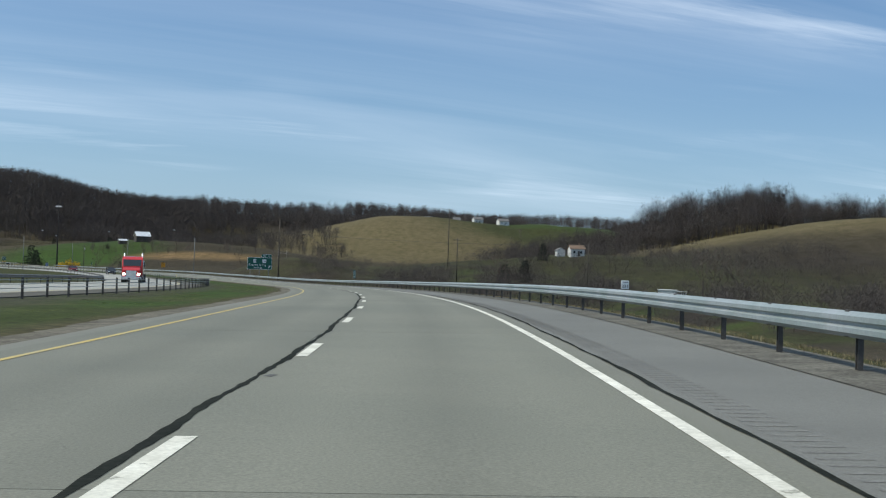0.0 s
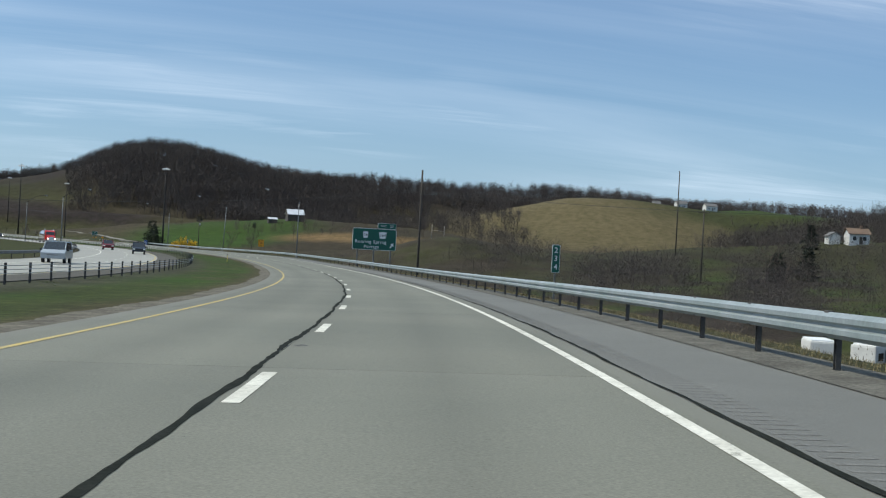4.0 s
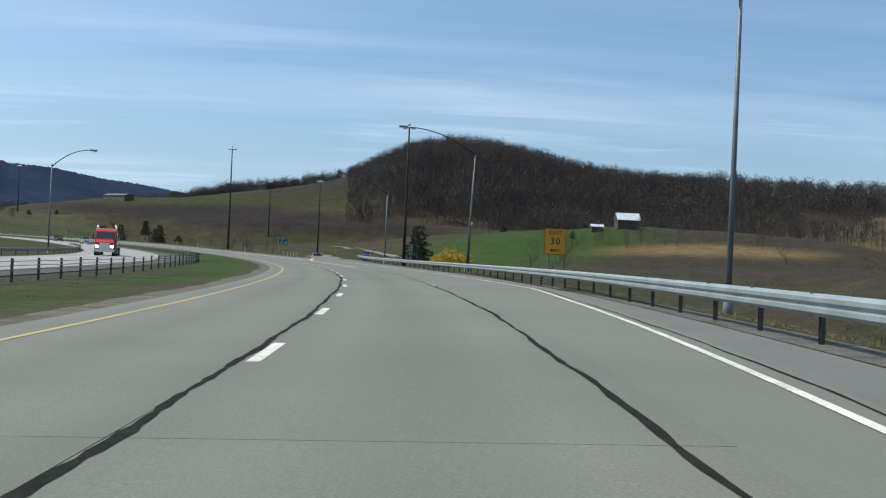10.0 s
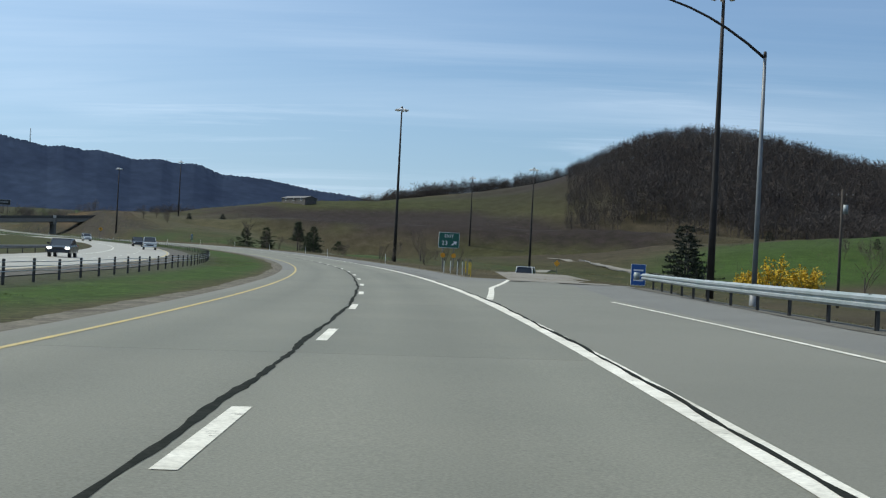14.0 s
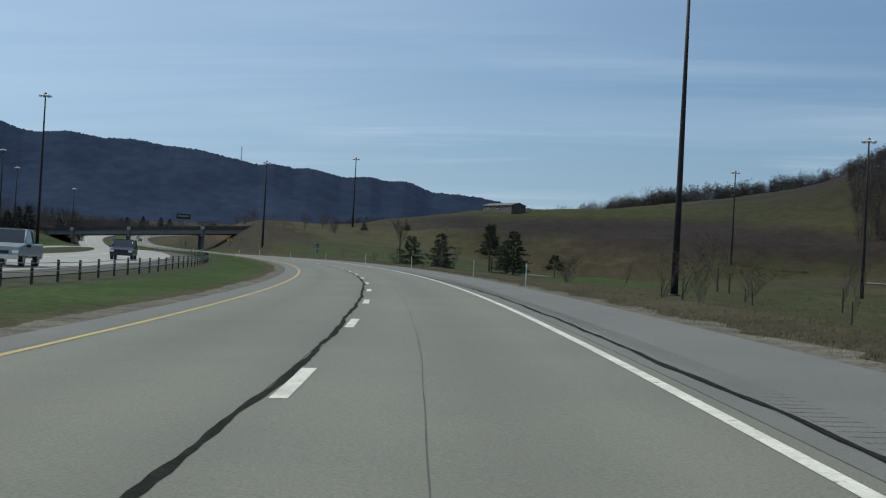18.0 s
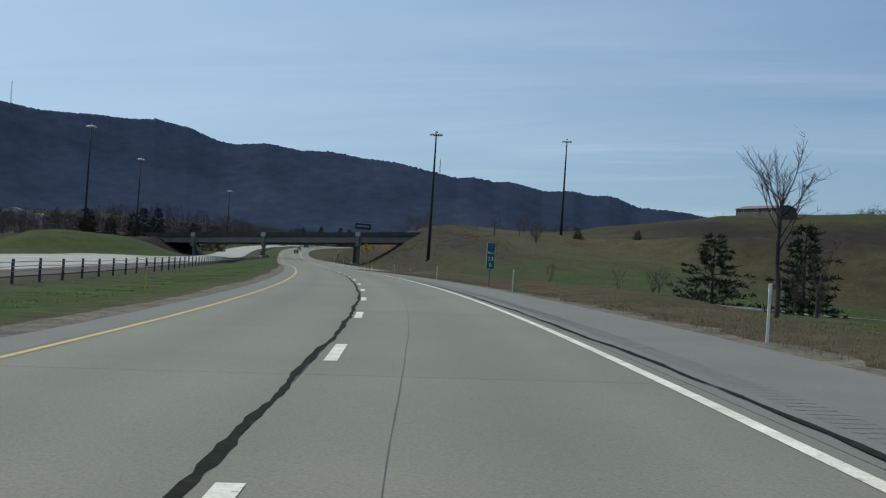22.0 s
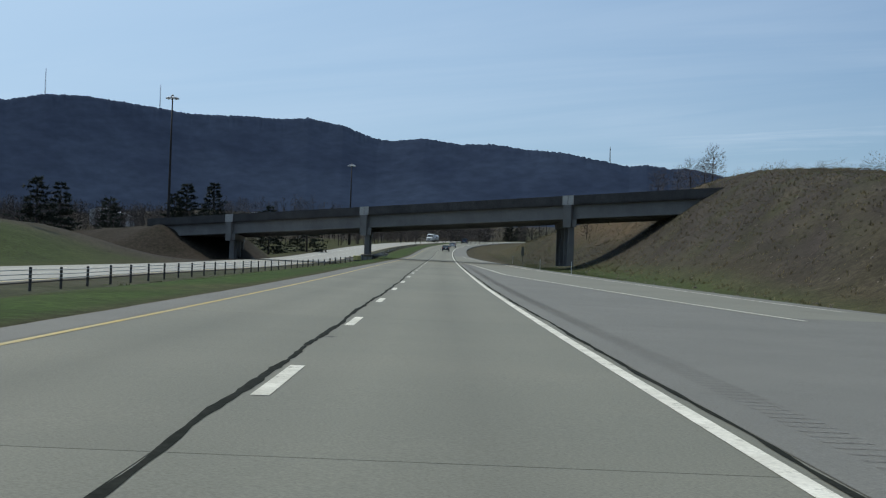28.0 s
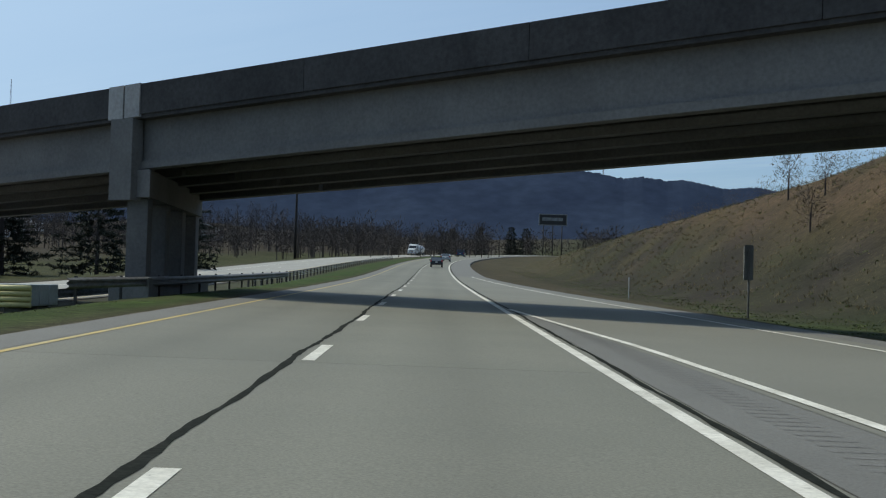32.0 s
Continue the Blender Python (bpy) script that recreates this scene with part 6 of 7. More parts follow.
# billboard seen beyond the overpass, and the long pale sheds of the town
bb = thing("billboard", Matrix.Translation((-952, 1246, g_at(-952, 1246))) @ Matrix.Rotation(radians(52), 4, "Z"), "large roadside billboard on steel legs, plain face", "billboard")
h0 = 29.5 - bb.matrix_world.translation.z
part("panel", boxed(-5.2, 5.2, -0.2, 0.2, h0 - 2.0, h0 + 2.2, 0.05), sign_back, bb)
part("face", boxed(-4.9, 4.9, -0.24, -0.21, h0 - 1.7, h0 + 1.9), sign_black, bb)
part("picture", boxed(-4.0, 3.6, -0.26, -0.245, h0 - 0.3, h0 + 0.9), sign_back, bb)
for x in (-3.4, 0, 3.4):
    part("leg", tubed([(x, 0.1, -1), (x, 0.1, h0 - 1.9)], 0.2, 8), mast_mat, bb)
for x, y, w in ((-1120, 1190, 40), (-1180, 1130, 34), (-1010, 1060, 26), (-1060, 1015, 30)):
    building(x, y, w, 14, 5, 7, white_wall, tin_roof, "long pale metal shed across the valley", turn=-35, windows=0, name="metal_shed", category="shed")


# ---- bare trees, evergreens, scrub and grass ----
def cone_tris(p, q, r0, r1, sides):
    p, q = np.array(p, float), np.array(q, float)
    t = q - p
    t = t / (np.linalg.norm(t) + 1e-9)
    a = np.cross(t, (0.3, 0.5, 0.81))
    a /= np.linalg.norm(a) + 1e-9
    b = np.cross(t, a)
    ang = 2 * math.pi * np.arange(sides) / sides
    c = np.cos(ang)[:, None] * a + np.sin(ang)[:, None] * b
    v = np.concatenate([p + c * r0, q + c * r1])
    f = []
    for k in range(sides):
        k2 = (k + 1) % sides
        f += [(k, k2, sides + k2), (k, sides + k2, sides + k)]
    return v, f


def gather(pieces):
    vs, fs, n = [], [], 0
    for v, f in pieces:
        vs.append(v)
        fs.append(np.asarray(f, np.int64) + n)
        n += len(v)
    return np.concatenate(vs), np.concatenate(fs)


def twig(p, q, w, r):
    p, q = np.array(p, float), np.array(q, float)
    side = np.cross(q - p, r.normal(0, 1, 3))
    side = side / (np.linalg.norm(side) + 1e-9) * w
    return np.stack([p - side, p + side, q]), [(0, 1, 2)]


def bare_tree(seed, limbs=9, sprays=4, twigs=3, thin=0.10, slim=0.34, fork=0.28, sides=3):
    """A leafless tree one metre tall: trunk, limbs, branches and twigs."""
    r = np.random.default_rng(seed)
    out = []
    bend = r.normal(0, 0.02, 2)
    knots = [np.array((bend[0] * k * k, bend[1] * k * k, 0.19 * k)) for k in range(5)]
    for k in range(4):
        out.append(cone_tris(knots[k], knots[k + 1], 0.017 * (1 - 0.19 * k), 0.017 * (1 - 0.19 * (k + 1)), sides + 1))
    for i in range(limbs):
        t = fork + (0.98 - fork) * (i + r.uniform(0, 0.8)) / limbs
        base = knots[0] + (knots[4] - knots[0]) * min(t / 0.95, 1) * 0.9
        base[2] = t * 0.78
        a = 2.4 * i + r.uniform(-0.5, 0.5)
        reach = slim * (0.55 + 0.6 * math.sin(math.pi * min(1, 0.25 + 0.75 * (1 - t)))) * r.uniform(0.7, 1.15)
        tip = base + np.array((math.cos(a) * reach, math.sin(a) * reach, reach * r.uniform(0.7, 1.3) + 0.06))
        tip[2] = min(tip[2], 1.0)
        out.append(cone_tris(base, tip, 0.0075 * (1.15 - t), 0.0016, sides))
        for j in range(sprays):
            c = base + (tip - base) * (0.35 + 0.65 * (j + r.uniform(0, 0.9)) / sprays)
            d = c + np.array((r.normal(0, 0.075), r.normal(0, 0.075), abs(r.normal(0.075, 0.04))))
            out.append(twig(c, d, thin * 0.030, r))
            for k in range(twigs):
                c2 = c + (d - c) * r.uniform(0.2, 0.95)
                out.append(twig(c2, c2 + np.array((r.normal(0, 0.05), r.normal(0, 0.05), r.normal(0.04, 0.03))), thin * 0.020, r))
    return gather(out)


def scatter(name, protos, places, mat, label, category, kind="stuff"):
    """Stamps prototypes at (x, y, z, height, width factor) into one mesh."""
    r = np.random.default_rng(len(places))
    vs, fs, n = [], [], 0
    for i, (x, y, z, h, w) in enumerate(places):
        v, f = protos[i % len(protos)]
        a = r.uniform(0, 6.283)
        c, s = math.cos(a) * h * w, math.sin(a) * h * w
        vs.append(np.column_stack([v[:, 0] * c - v[:, 1] * s + x, v[:, 0] * s + v[:, 1] * c + y, v[:, 2] * h + z]))
        fs.append(f + n)
        n += len(v)
    ob = new(name, bulk(name, np.concatenate(vs), np.concatenate(fs), mat))
    return tagged(ob, label, category, kind=kind)




def wood_tree(seed, twigs=100, low=0.34, width=0.21, fat=0.0052, stem=True):
    """A forest tree one metre tall: a bare stem, a few rising limbs and a rounded crown of fine upright twigs."""
    r = np.random.default_rng(seed)
    out = [cone_tris((0, 0, 0), (r.normal(0, 0.02), r.normal(0, 0.02), 0.9), 0.012, 0.003, 3)] if stem else []
    for k in range(7 if stem else 0):
        a, z0 = 2.4 * k + r.uniform(-0.4, 0.4), r.uniform(low * 0.8, 0.7)
        reach = width * r.uniform(0.5, 0.95)
        out.append(twig((0, 0, z0), (math.cos(a) * reach, math.sin(a) * reach, min(0.97, z0 + r.uniform(0.2, 0.42))), 0.0055, r))
    mid, rz = (1 + low) / 2, (1 - low) / 2
    for k in range(twigs):
        d = r.normal(0, 1, 3)
        d = d / np.linalg.norm(d) * r.uniform(0.15, 0.95) ** 0.6
        c = np.array((d[0] * width, d[1] * width, mid + d[2] * rz))
        q = np.array((d[0] * 0.7 + r.normal(0, 0.45), d[1] * 0.7 + r.normal(0, 0.45), 0.40 + 0.5 * d[2] + r.normal(0, 0.2)))
        out.append(twig(c, c + q / np.linalg.norm(q) * r.uniform(0.06, 0.125), fat * r.uniform(0.6, 1.4), r))
    return gather(out)


far_trees = [wood_tree(k, low=0.06 + 0.04 * (k % 5), width=0.22 + 0.025 * (k % 4), fat=0.0075) for k in range(10)]
ridge_trees = [wood_tree(20 + k, low=0.04, width=0.24 + 0.02 * (k % 4), fat=0.0125) for k in range(8)]
mid_trees = [wood_tree(40 + k, 380, 0.14, 0.22, 0.0030) for k in range(6)]
shrubs = [wood_tree(120 + k, 110, 0.0, 0.50, 0.0085, stem=False) for k in range(6)]


def grove(zone, spacing, h0, h1, seed, cap=20000):
    """Random spots inside an ellipse (cx, cy, rx, ry, turn), thinned and jittered."""
    r = np.random.default_rng(seed)
    cx, cy, rx, ry, turn = zone
    n = int(4 * rx * ry / spacing ** 2)
    p, q = r.uniform(-1, 1, n), r.uniform(-1, 1, n)
    keep = np.hypot(p, q) + 0.10 * np.sin(p * 9 + seed) + 0.08 * np.sin(q * 13) < 0.95
    p, q = p[keep] * rx, q[keep] * ry
    a = radians(turn)
    x, y = cx + p * math.cos(a) - q * math.sin(a), cy + p * math.sin(a) + q * math.cos(a)
    z = ground_at(x, y)
    h = r.uniform(h0, h1, len(x))
    return [(x[i], y[i], z[i] - 0.3, h[i], r.uniform(0.85, 1.3)) for i in range(min(len(x), cap))]


scatter("wood_hill", far_trees, [(x, y, z, h * (0.5 + 0.5 * float(ease((365 * (y - 440) + 801 * (x + 104)) / 880, 0, 45))), w) for x, y, z, h, w in grove((-335, 1185, 185, 150, 4), 3.35, 9, 16, 1) if 365 * (y - 440) + 801 * (x + 104) > 0 and y < 1240], bark, "bare brown woodland covering the steep hill", "woodland")
scatter("wood_ridge", ridge_trees, [p for p in grove((-130, 1290, 230, 95, 12), 5.4, 9, 16, 2) if p[1] < 1325 + 0.2 * p[0] + 40] + grove((130, 1450, 300, 90, 14), 7.0, 8, 14, 3), bark, "bare brown woodland along the ridge", "woodland")
scatter("wood_belt", far_trees, [p for p in grove((-95, 1085, 105, 42, -18), 6.0, 8, 14, 4) if p[0] < -80 - 0.4 * (p[1] - 1085)] + grove((-240, 1075, 110, 48, 10), 5.5, 9, 14, 5) + grove((-120, 985, 75, 18, 8), 5.5, 7, 12, 6), bark, "belt of bare trees behind the barn meadow", "woodland")
scatter("barn_trees", mid_trees, [q for q in grove((-165, 905, 62, 26, 14), 10.0, 4, 9, 51) if math.hypot(q[0] + 195, q[1] - 931) > 10], twig_grey, "bare trees along the field edge below the barn", "trees")
scatter("wood_right", mid_trees, grove((150, 700, 125, 48, 12), 6.2, 11, 18, 7), bark, "stand of tall bare trees behind the tan field", "woodland")
scatter("wood_far", ridge_trees, grove((480, 1560, 420, 130, -12), 12, 9, 14, 8) + grove((300, 1010, 170, 90, 0), 9, 9, 14, 9), bark, "bare woodland on the far rise", "woodland")
scatter("wood_crest", ridge_trees, grove((-500, 1192, 100, 20, 30), 2.8, 6, 11, 21) + grove((-640, 1190, 120, 30, 5), 4.0, 8, 13, 22) + grove((-900, 1330, 300, 70, 10), 15, 9, 14, 11), bark, "line of bare trees along the grassy crest", "woodland")
scatter("wood_valley", far_trees, grove((-1010, 1150, 230, 90, -35), 8.5, 6, 12, 12) + grove((-900, 930, 170, 90, -30), 8.5, 6, 12, 13) + grove((-760, 860, 130, 60, -35), 7, 4, 9, 14), bark, "bare trees along the valley floor", "woodland")
scatter("wood_right_under", mid_trees, grove((150, 700, 130, 52, 12), 6.4, 9, 14, 17) + grove((146, 705, 44, 30, 12), 5.5, 15, 23, 18), bark, "thick bare undergrowth of the stand behind the field", "woodland")
# brush in the valley, on the brown slopes and along the cut
rs = np.random.default_rng(31)
spots = []


def in_clearing(x, y):
    """The mown ground about the mobile home."""
    return any(math.hypot(x - a, y - b) < c for a, b, c in HOME_LAWN)



def brush(n, s0, s1, d0, d1, h0, h1):
    for _ in range(n):
        s, d = rs.uniform(s0, s1), rs.uniform(d0, d1)
        x, y = xy(s, -d)
        if in_clearing(x, y):
            continue
        spots.append((float(x), float(y), float(ground(np.array([s]), np.array([-d]))[0]) - 0.1, rs.uniform(h0, h1), rs.uniform(0.8, 1.3)))


brush(200, 120, 420, 60, 150, 1.2, 3.0)
brush(260, 230, 520, 26, 60, 0.8, 2.6)
brush(320, 430, 640, 60, 150, 1.0, 3.2)
brush(140, 20, 300, 10, 40, 0.5, 1.6)
brush(700, 1000, 1215, 95, 215, 0.6, 1.8)
brush(260, 660, 960, 150, 260, 1.5, 4.0)
brush(120, 1060, 1130, 22, 42, 0.5, 1.5)
brush(170, 1170, 1330, 27, 46, 1.0, 3.2)
brush(60, 1130, 1260, 52, 80, 1.0, 3.5)
brush(130, 1000, 1130, 88, 104, 1.0, 2.6)
brush(300, 1155, 1320, 17, 46, 0.4, 1.5)
brush(520, 1035, 1165, 18, 46, 0.25, 0.8)
thicket = [wood_tree(140 + k, 210, 0.0, 0.46, 0.0050, stem=k % 3 == 0) for k in range(6)]
brakes = []
for _ in range(2600):
    s, d = rs.uniform(160, 430), rs.uniform(26, 120)
    if wave(s, d, 37, 4) > -0.05:
        x, y = xy(s, -d)
        if in_clearing(x, y):
            continue
        brakes.append((float(x), float(y), float(ground(np.array([s]), np.array([-d]))[0]) - 0.1, rs.uniform(1.6, 3.0) * (1 + ease(d, 30, 75)), rs.uniform(0.8, 1.2)))
brakes += [q for q in grove((80, 495, 80, 62, 10), 4.6, 2.5, 6.5, 41) if math.hypot(q[0] - 48, q[1] - 503) > 11 and wave(q[0], q[1], 43, 2) > -0.5]
scatter("thicket", thicket, brakes, bark, "dense leafless brown thicket on the valley slope", "scrub")
scatter("scrub", shrubs, spots, twig_grey, "leafless brown scrub on banks and valley slopes", "scrub")
dome_spots = [(float(x), float(y), g_at(float(x), float(y)) - 0.2, rs.uniform(4, 8), rs.uniform(1, 1.5)) for x, y in zip(rs.uniform(40, 150, 12), rs.uniform(1010, 1130, 12))]
scatter("field_trees", mid_trees, dome_spots, twig_grey, "scattered bare field trees on the far slopes", "trees")
scatter("orchard", shrubs, [(float(80 + 14 * i + 4 * j), float(1190 + 10 * j), g_at(float(80 + 14 * i + 4 * j), float(1190 + 10 * j)), 3.2, 0.7) for i in range(9) for j in range(6)], cedar_needles, "rows of small dark trees on the green hill", "orchard")


def tree(x, y, h, seed, label, w=1.0, mat=None, fine=False):
    v, f = wood_tree(seed, 480, 0.10, 0.27, 0.0045) if fine else bare_tree(seed, 15, 7, 6, thin=0.13, slim=0.36, fork=0.2)
    k = np.array((h * w, h * w, h))
    g = g_at(x, y)
    ob = thing("bare_tree", Matrix.Translation((x, y, g - 0.15)), label, "tree")
    part("trunk", bulk("trunk", *gather([cone_tris((0, 0, 0), (0, 0, h * 0.42), h * 0.019, h * 0.012, 7)]), bark), None, ob)
    part("crown", bulk("crown", v * k, f, mat or twig_grey), None, ob)
    return ob


for x, y, h, w in ((-317.3, 741.7, 3.8, 0.62), (-340.5, 768.0, 5.0, 0.6), (-344, 771, 3.4, 0.7), (-341.0, 769.0, 2.4, 0.8), (-326.5, 763.5, 6.2, 0.6), (-244.6, 671, 3.8, 0.7), (-237, 662, 2.6, 0.7), (-228.9, 665.1, 3.6, 0.45), (-239.4, 689.6, 4.6, 0.4), (-266.8, 722.8, 6.4, 0.7), (-252, 699, 3.0, 1.2), (-327.6, 835.7, 4.2, 0.7), (-262, 716, 5.2, 0.5), (-300, 760, 3.0, 0.6), (-283, 718, 3.0, 0.8), (-250, 684, 4.2, 1.0), (-260, 683, 3.0, 1.0), (-247, 690, 3.0, 1.0),
                   (-612, 978, 5.2, 1.2), (-606, 976, 4.6, 1.1), (-601, 973.5, 5.0, 1.2), (-596, 971, 4.4, 1.1), (-591.7, 968, 5.8, 1.2), (-640, 991, 4.4, 1.1), (-627, 977, 3.4, 1.1), (-632, 985, 3.6, 1.1),
                   (-524, 926, 6.4, 1.0), (-519, 935, 5.2, 1.1), (-529, 940, 5.8, 1.1), (-535, 948, 5.0, 1.1), (-514, 930, 5.6, 1.1),
                   (68, 323, 12, 0.8), (67, 292, 10, 0.8), (67, 341, 12, 0.7), (19, 399, 8, 1.0), (20, 379, 7, 1.1), (-44, 559, 8, 1.0), (-157, 695, 8, 0.9), (-177, 731, 9, 0.9), (-165, 712, 7, 1.0), (-407.8, 817.6, 2.7, 0.7), (-406, 836, 2.6, 0.8), (-378, 800.7, 2.9, 0.8), (-379.6, 801.8, 2.5, 0.7), (-383.2, 800.6, 2.4, 0.8),
                   (-60, 870, 8, 1), (-85, 862, 7, 1), (-120, 868, 7, 1), (-40, 880, 8, 1)):
    tree(x, y, h, int(abs(x * 7 + y)) % 997, "leafless roadside tree with fine grey twigs", w, fine=x < -500)


def tall_tree(x, y, h, seed, label):
    """A slim tree: a long clean stem that forks high up into steep limbs."""
    r = np.random.default_rng(seed)
    ob = thing("bare_tree", Matrix.Translation((x, y, g_at(x, y) - 0.15)), label, "tree")
    stem = [np.array((0.06 * math.sin(k * 1.3), 0.05 * math.sin(k), h * 0.115 * k)) for k in range(7)]
    part("trunk", bulk("trunk", *gather([cone_tris(stem[k], stem[k + 1], 0.12 - 0.011 * k, 0.109 - 0.011 * k, 7) for k in range(6)]), bark), None, ob)
    out = []
    for i in range(13):
        z = 0.42 + 0.27 * i / 13
        base = np.array((0.0, 0.0, z * h))
        a, lean = 2.4 * i + r.uniform(-0.4, 0.4), r.uniform(0.10, 0.17) * h * (0.6 + 0.5 * i / 13)
        tip = base + np.array((math.cos(a) * lean, math.sin(a) * lean, h * r.uniform(0.18, 0.33)))
        elbow = base + (tip - base) * 0.45 + np.array((math.cos(a), math.sin(a), -0.3)) * 0.12
        out += [cone_tris(base, elbow, 0.036, 0.022, 5), cone_tris(elbow, tip, 0.022, 0.006, 4)]
        for j in range(9):
            t = 0.15 + 0.85 * j / 9
            c = elbow + (tip - elbow) * t
            d = c + np.array((math.cos(a) * 0.25 + r.normal(0, 0.35), math.sin(a) * 0.25 + r.normal(0, 0.35), r.uniform(0.35, 0.95)))
            out.append(cone_tris(c, d, 0.014, 0.004, 3))
            for _ in range(4):
                e = c + (d - c) * r.uniform(0.2, 0.9)
                out.append(twig(e, e + np.array((r.normal(0, 0.2), r.normal(0, 0.2), r.uniform(0.1, 0.4))), 0.009, r))
    tagged(part("crown", bulk("crown", *gather(out), bark), None, ob), kind="stuff")
    return ob


tall_tree(-324.2, 738.2, 7.6, 611, "tall slim leafless tree beside the pines")


def conifer(x, y, h, width, seed, label, mat=pine_needles, open_=1.0, lean=0.0, low=0.12):
    """An evergreen: tapered trunk, whorls of drooping boughs, each a spray of needle tufts."""
    r = np.random.default_rng(seed)
    g = g_at(x, y)
    ob = thing("evergreen_tree", Matrix.Translation((x, y, g - 0.1)) @ Matrix.Rotation(radians(lean), 4, "Y"), label, "tree")
    part("trunk", bulk("trunk", *gather([cone_tris((0, 0, 0), (0, 0, h * 0.95), h * 0.024, h * 0.004, 7)]), bark), None, ob)
    tufts, boughs = [], []
    n = int((9 * open_ + 6) * max(1.0, h / 9))
    for i in range(n):
        t = low + (0.97 - low) * i / n
        reach = width * 1.4 * (1 - t) ** 0.7 * r.uniform(0.6, 1.2) + 0.15
        m = max(4, int(8 * (1 - t) + 3))
        for k in range(m):
            a = 6.283 * (k + r.uniform(-0.3, 0.3)) / m + i
            rr = reach * r.uniform(0.6, 1.1)
            p0 = np.array((0, 0, t * h))
            p1 = np.array((math.cos(a) * rr, math.sin(a) * rr, t * h + rr * r.uniform(-0.18, 0.22)))
            boughs.append(cone_tris(p0, p1, 0.025 * h / 8, 0.006, 3))
            for j in range(int(11 * max(1.0, h / 8))):
                c = p0 + (p1 - p0) * r.uniform(0.35, 1.04)
                for _ in range(5):
                    d = np.array((math.cos(a), math.sin(a), 0.25)) * r.uniform(0.05, 0.4) + r.normal(0, 0.22, 3)
                    tufts.append(twig(c, c + d * min(h / 7, 1.15), (0.055 if mat is pine_needles else 0.085) * min(h / 7, 1.0), r))
    tagged(part("boughs", bulk("boughs", *gather(boughs), bark), None, ob), kind="stuff")
    tagged(part("needles", bulk("needles", *gather(tufts), mat), None, ob), kind="stuff")
    return ob


for k, (x, y, h, w, low) in enumerate(((-359.1, 783.0, 6.1, 2.5, 0.05), (-345.8, 774.9, 6.7, 2.0, 0.06), (-336.0, 775.8, 8.5, 2.0, 0.36), (-322.5, 763.6, 7.2, 2.5, 0.08), (-327.0, 768.0, 5.6, 1.8, 0.14), (-315.7, 765.0, 3.6, 1.7, 0.35))):
    conifer(x, y, h, w, 200 + k, "dark green pine with drooping boughs on the grass", low=low)
for k, (x, y, h, w) in enumerate(((39.7, 494.5, 6.5, 2.2), (21.1, 400.4, 6.0, 2.6), (27.5, 406.7, 7.0, 2.6), (-208, 721, 13, 5.5), (-676, 902.7, 11.0, 4.6), (-699, 925, 11.5, 4.6), (-729, 955, 16.0, 5.0), (-732, 963, 16.5, 5.6), (-741, 958, 14, 4.4), (-690, 912, 9.5, 4.0), (-706, 948, 10, 5), (-716, 968, 11, 5), (-722, 981, 10, 5),
                                  (-523, 955, 3.0, 1.4), (-520, 975, 3.4, 1.5), (-196.6, 690, 9, 4), (-1046, 1272, 14, 4), (-1054, 1294, 15, 4), (-1030, 1292, 15, 4), (-1075, 1290, 13, 5), (-1012, 1285, 13, 5), (-235, 1010, 8, 3.4), (-270, 990, 7, 3), (-212, 905, 3.5, 1.6))):
    conifer(x, y, h, w * 0.8, 240 + k, "dark rounded cedar standing alone", cedar_needles, 0.7, low=0.04)

# forsythia in flower
r = np.random.default_rng(77)
for x, y, h, w in ((-165.5, 631, 4.6, 3.4), (-161, 628, 3.6, 2.8), (-170, 636, 3.4, 2.4)):
    g = g_at(x, y)
    ob = thing("forsythia", Matrix.Translation((x, y, g)), "large forsythia bush in bright yellow flower", "bush", "flowering bushes")
    st, fl = [], []
    for k in range(46):
        a, q = r.uniform(0, 6.283), r.uniform(0.2, 1.0)
        tip = np.array((math.cos(a) * w * q, math.sin(a) * w * q, h * (1.05 - 0.55 * q * q) * r.uniform(0.75, 1.05)))
        st.append(cone_tris((0.2 * math.cos(a), 0.2 * math.sin(a), 0), tip, 0.03, 0.008, 3))
        for j in range(26):
            c = tip * r.uniform(0.42, 1.0) + r.normal(0, 0.12, 3)
            d = r.normal(0, 0.17, 3)
            fl.append(twig(c, c + d, 0.10, r))
    part("stems", bulk("stems", *gather(st), bark), None, ob)
    part("blossom", bulk("blossom", *gather(fl), forsythia_mat), None, ob)

# loose stones and clods on the cut slope
r = np.random.default_rng(91)
rv, rf = [], []
for k in range(700):
    s, d = r.uniform(1035, 1170), r.uniform(15.5, 38)
    x, y = xy(s, -d)
    g = float(ground(np.array([s]), np.array([-d]))[0])
    size = r.uniform(0.05, 0.13) if r.uniform() < 0.97 else r.uniform(0.13, 0.22)
    n0 = len(rv)
    for i in range(3):
        for j in range(5):
            a = 2 * math.pi * (j + 0.3 * i) / 5
            q = size * (1.0, 0.85, 0.3)[i] * r.uniform(0.7, 1.25)
            rv.append((float(x) + math.cos(a) * q, float(y) + math.sin(a) * q, g + size * (-0.3, 0.35, 0.75)[i] * r.uniform(0.8, 1.2)))
    for i in range(2):
        for j in range(5):
            a, b = n0 + 5 * i + j, n0 + 5 * i + (j + 1) % 5
            rf += [(a, b, b + 5), (a, b + 5, a + 5)]
    rf += [(n0 + 10, n0 + 11, n0 + 12), (n0 + 10, n0 + 12, n0 + 13), (n0 + 10, n0 + 13, n0 + 14)]
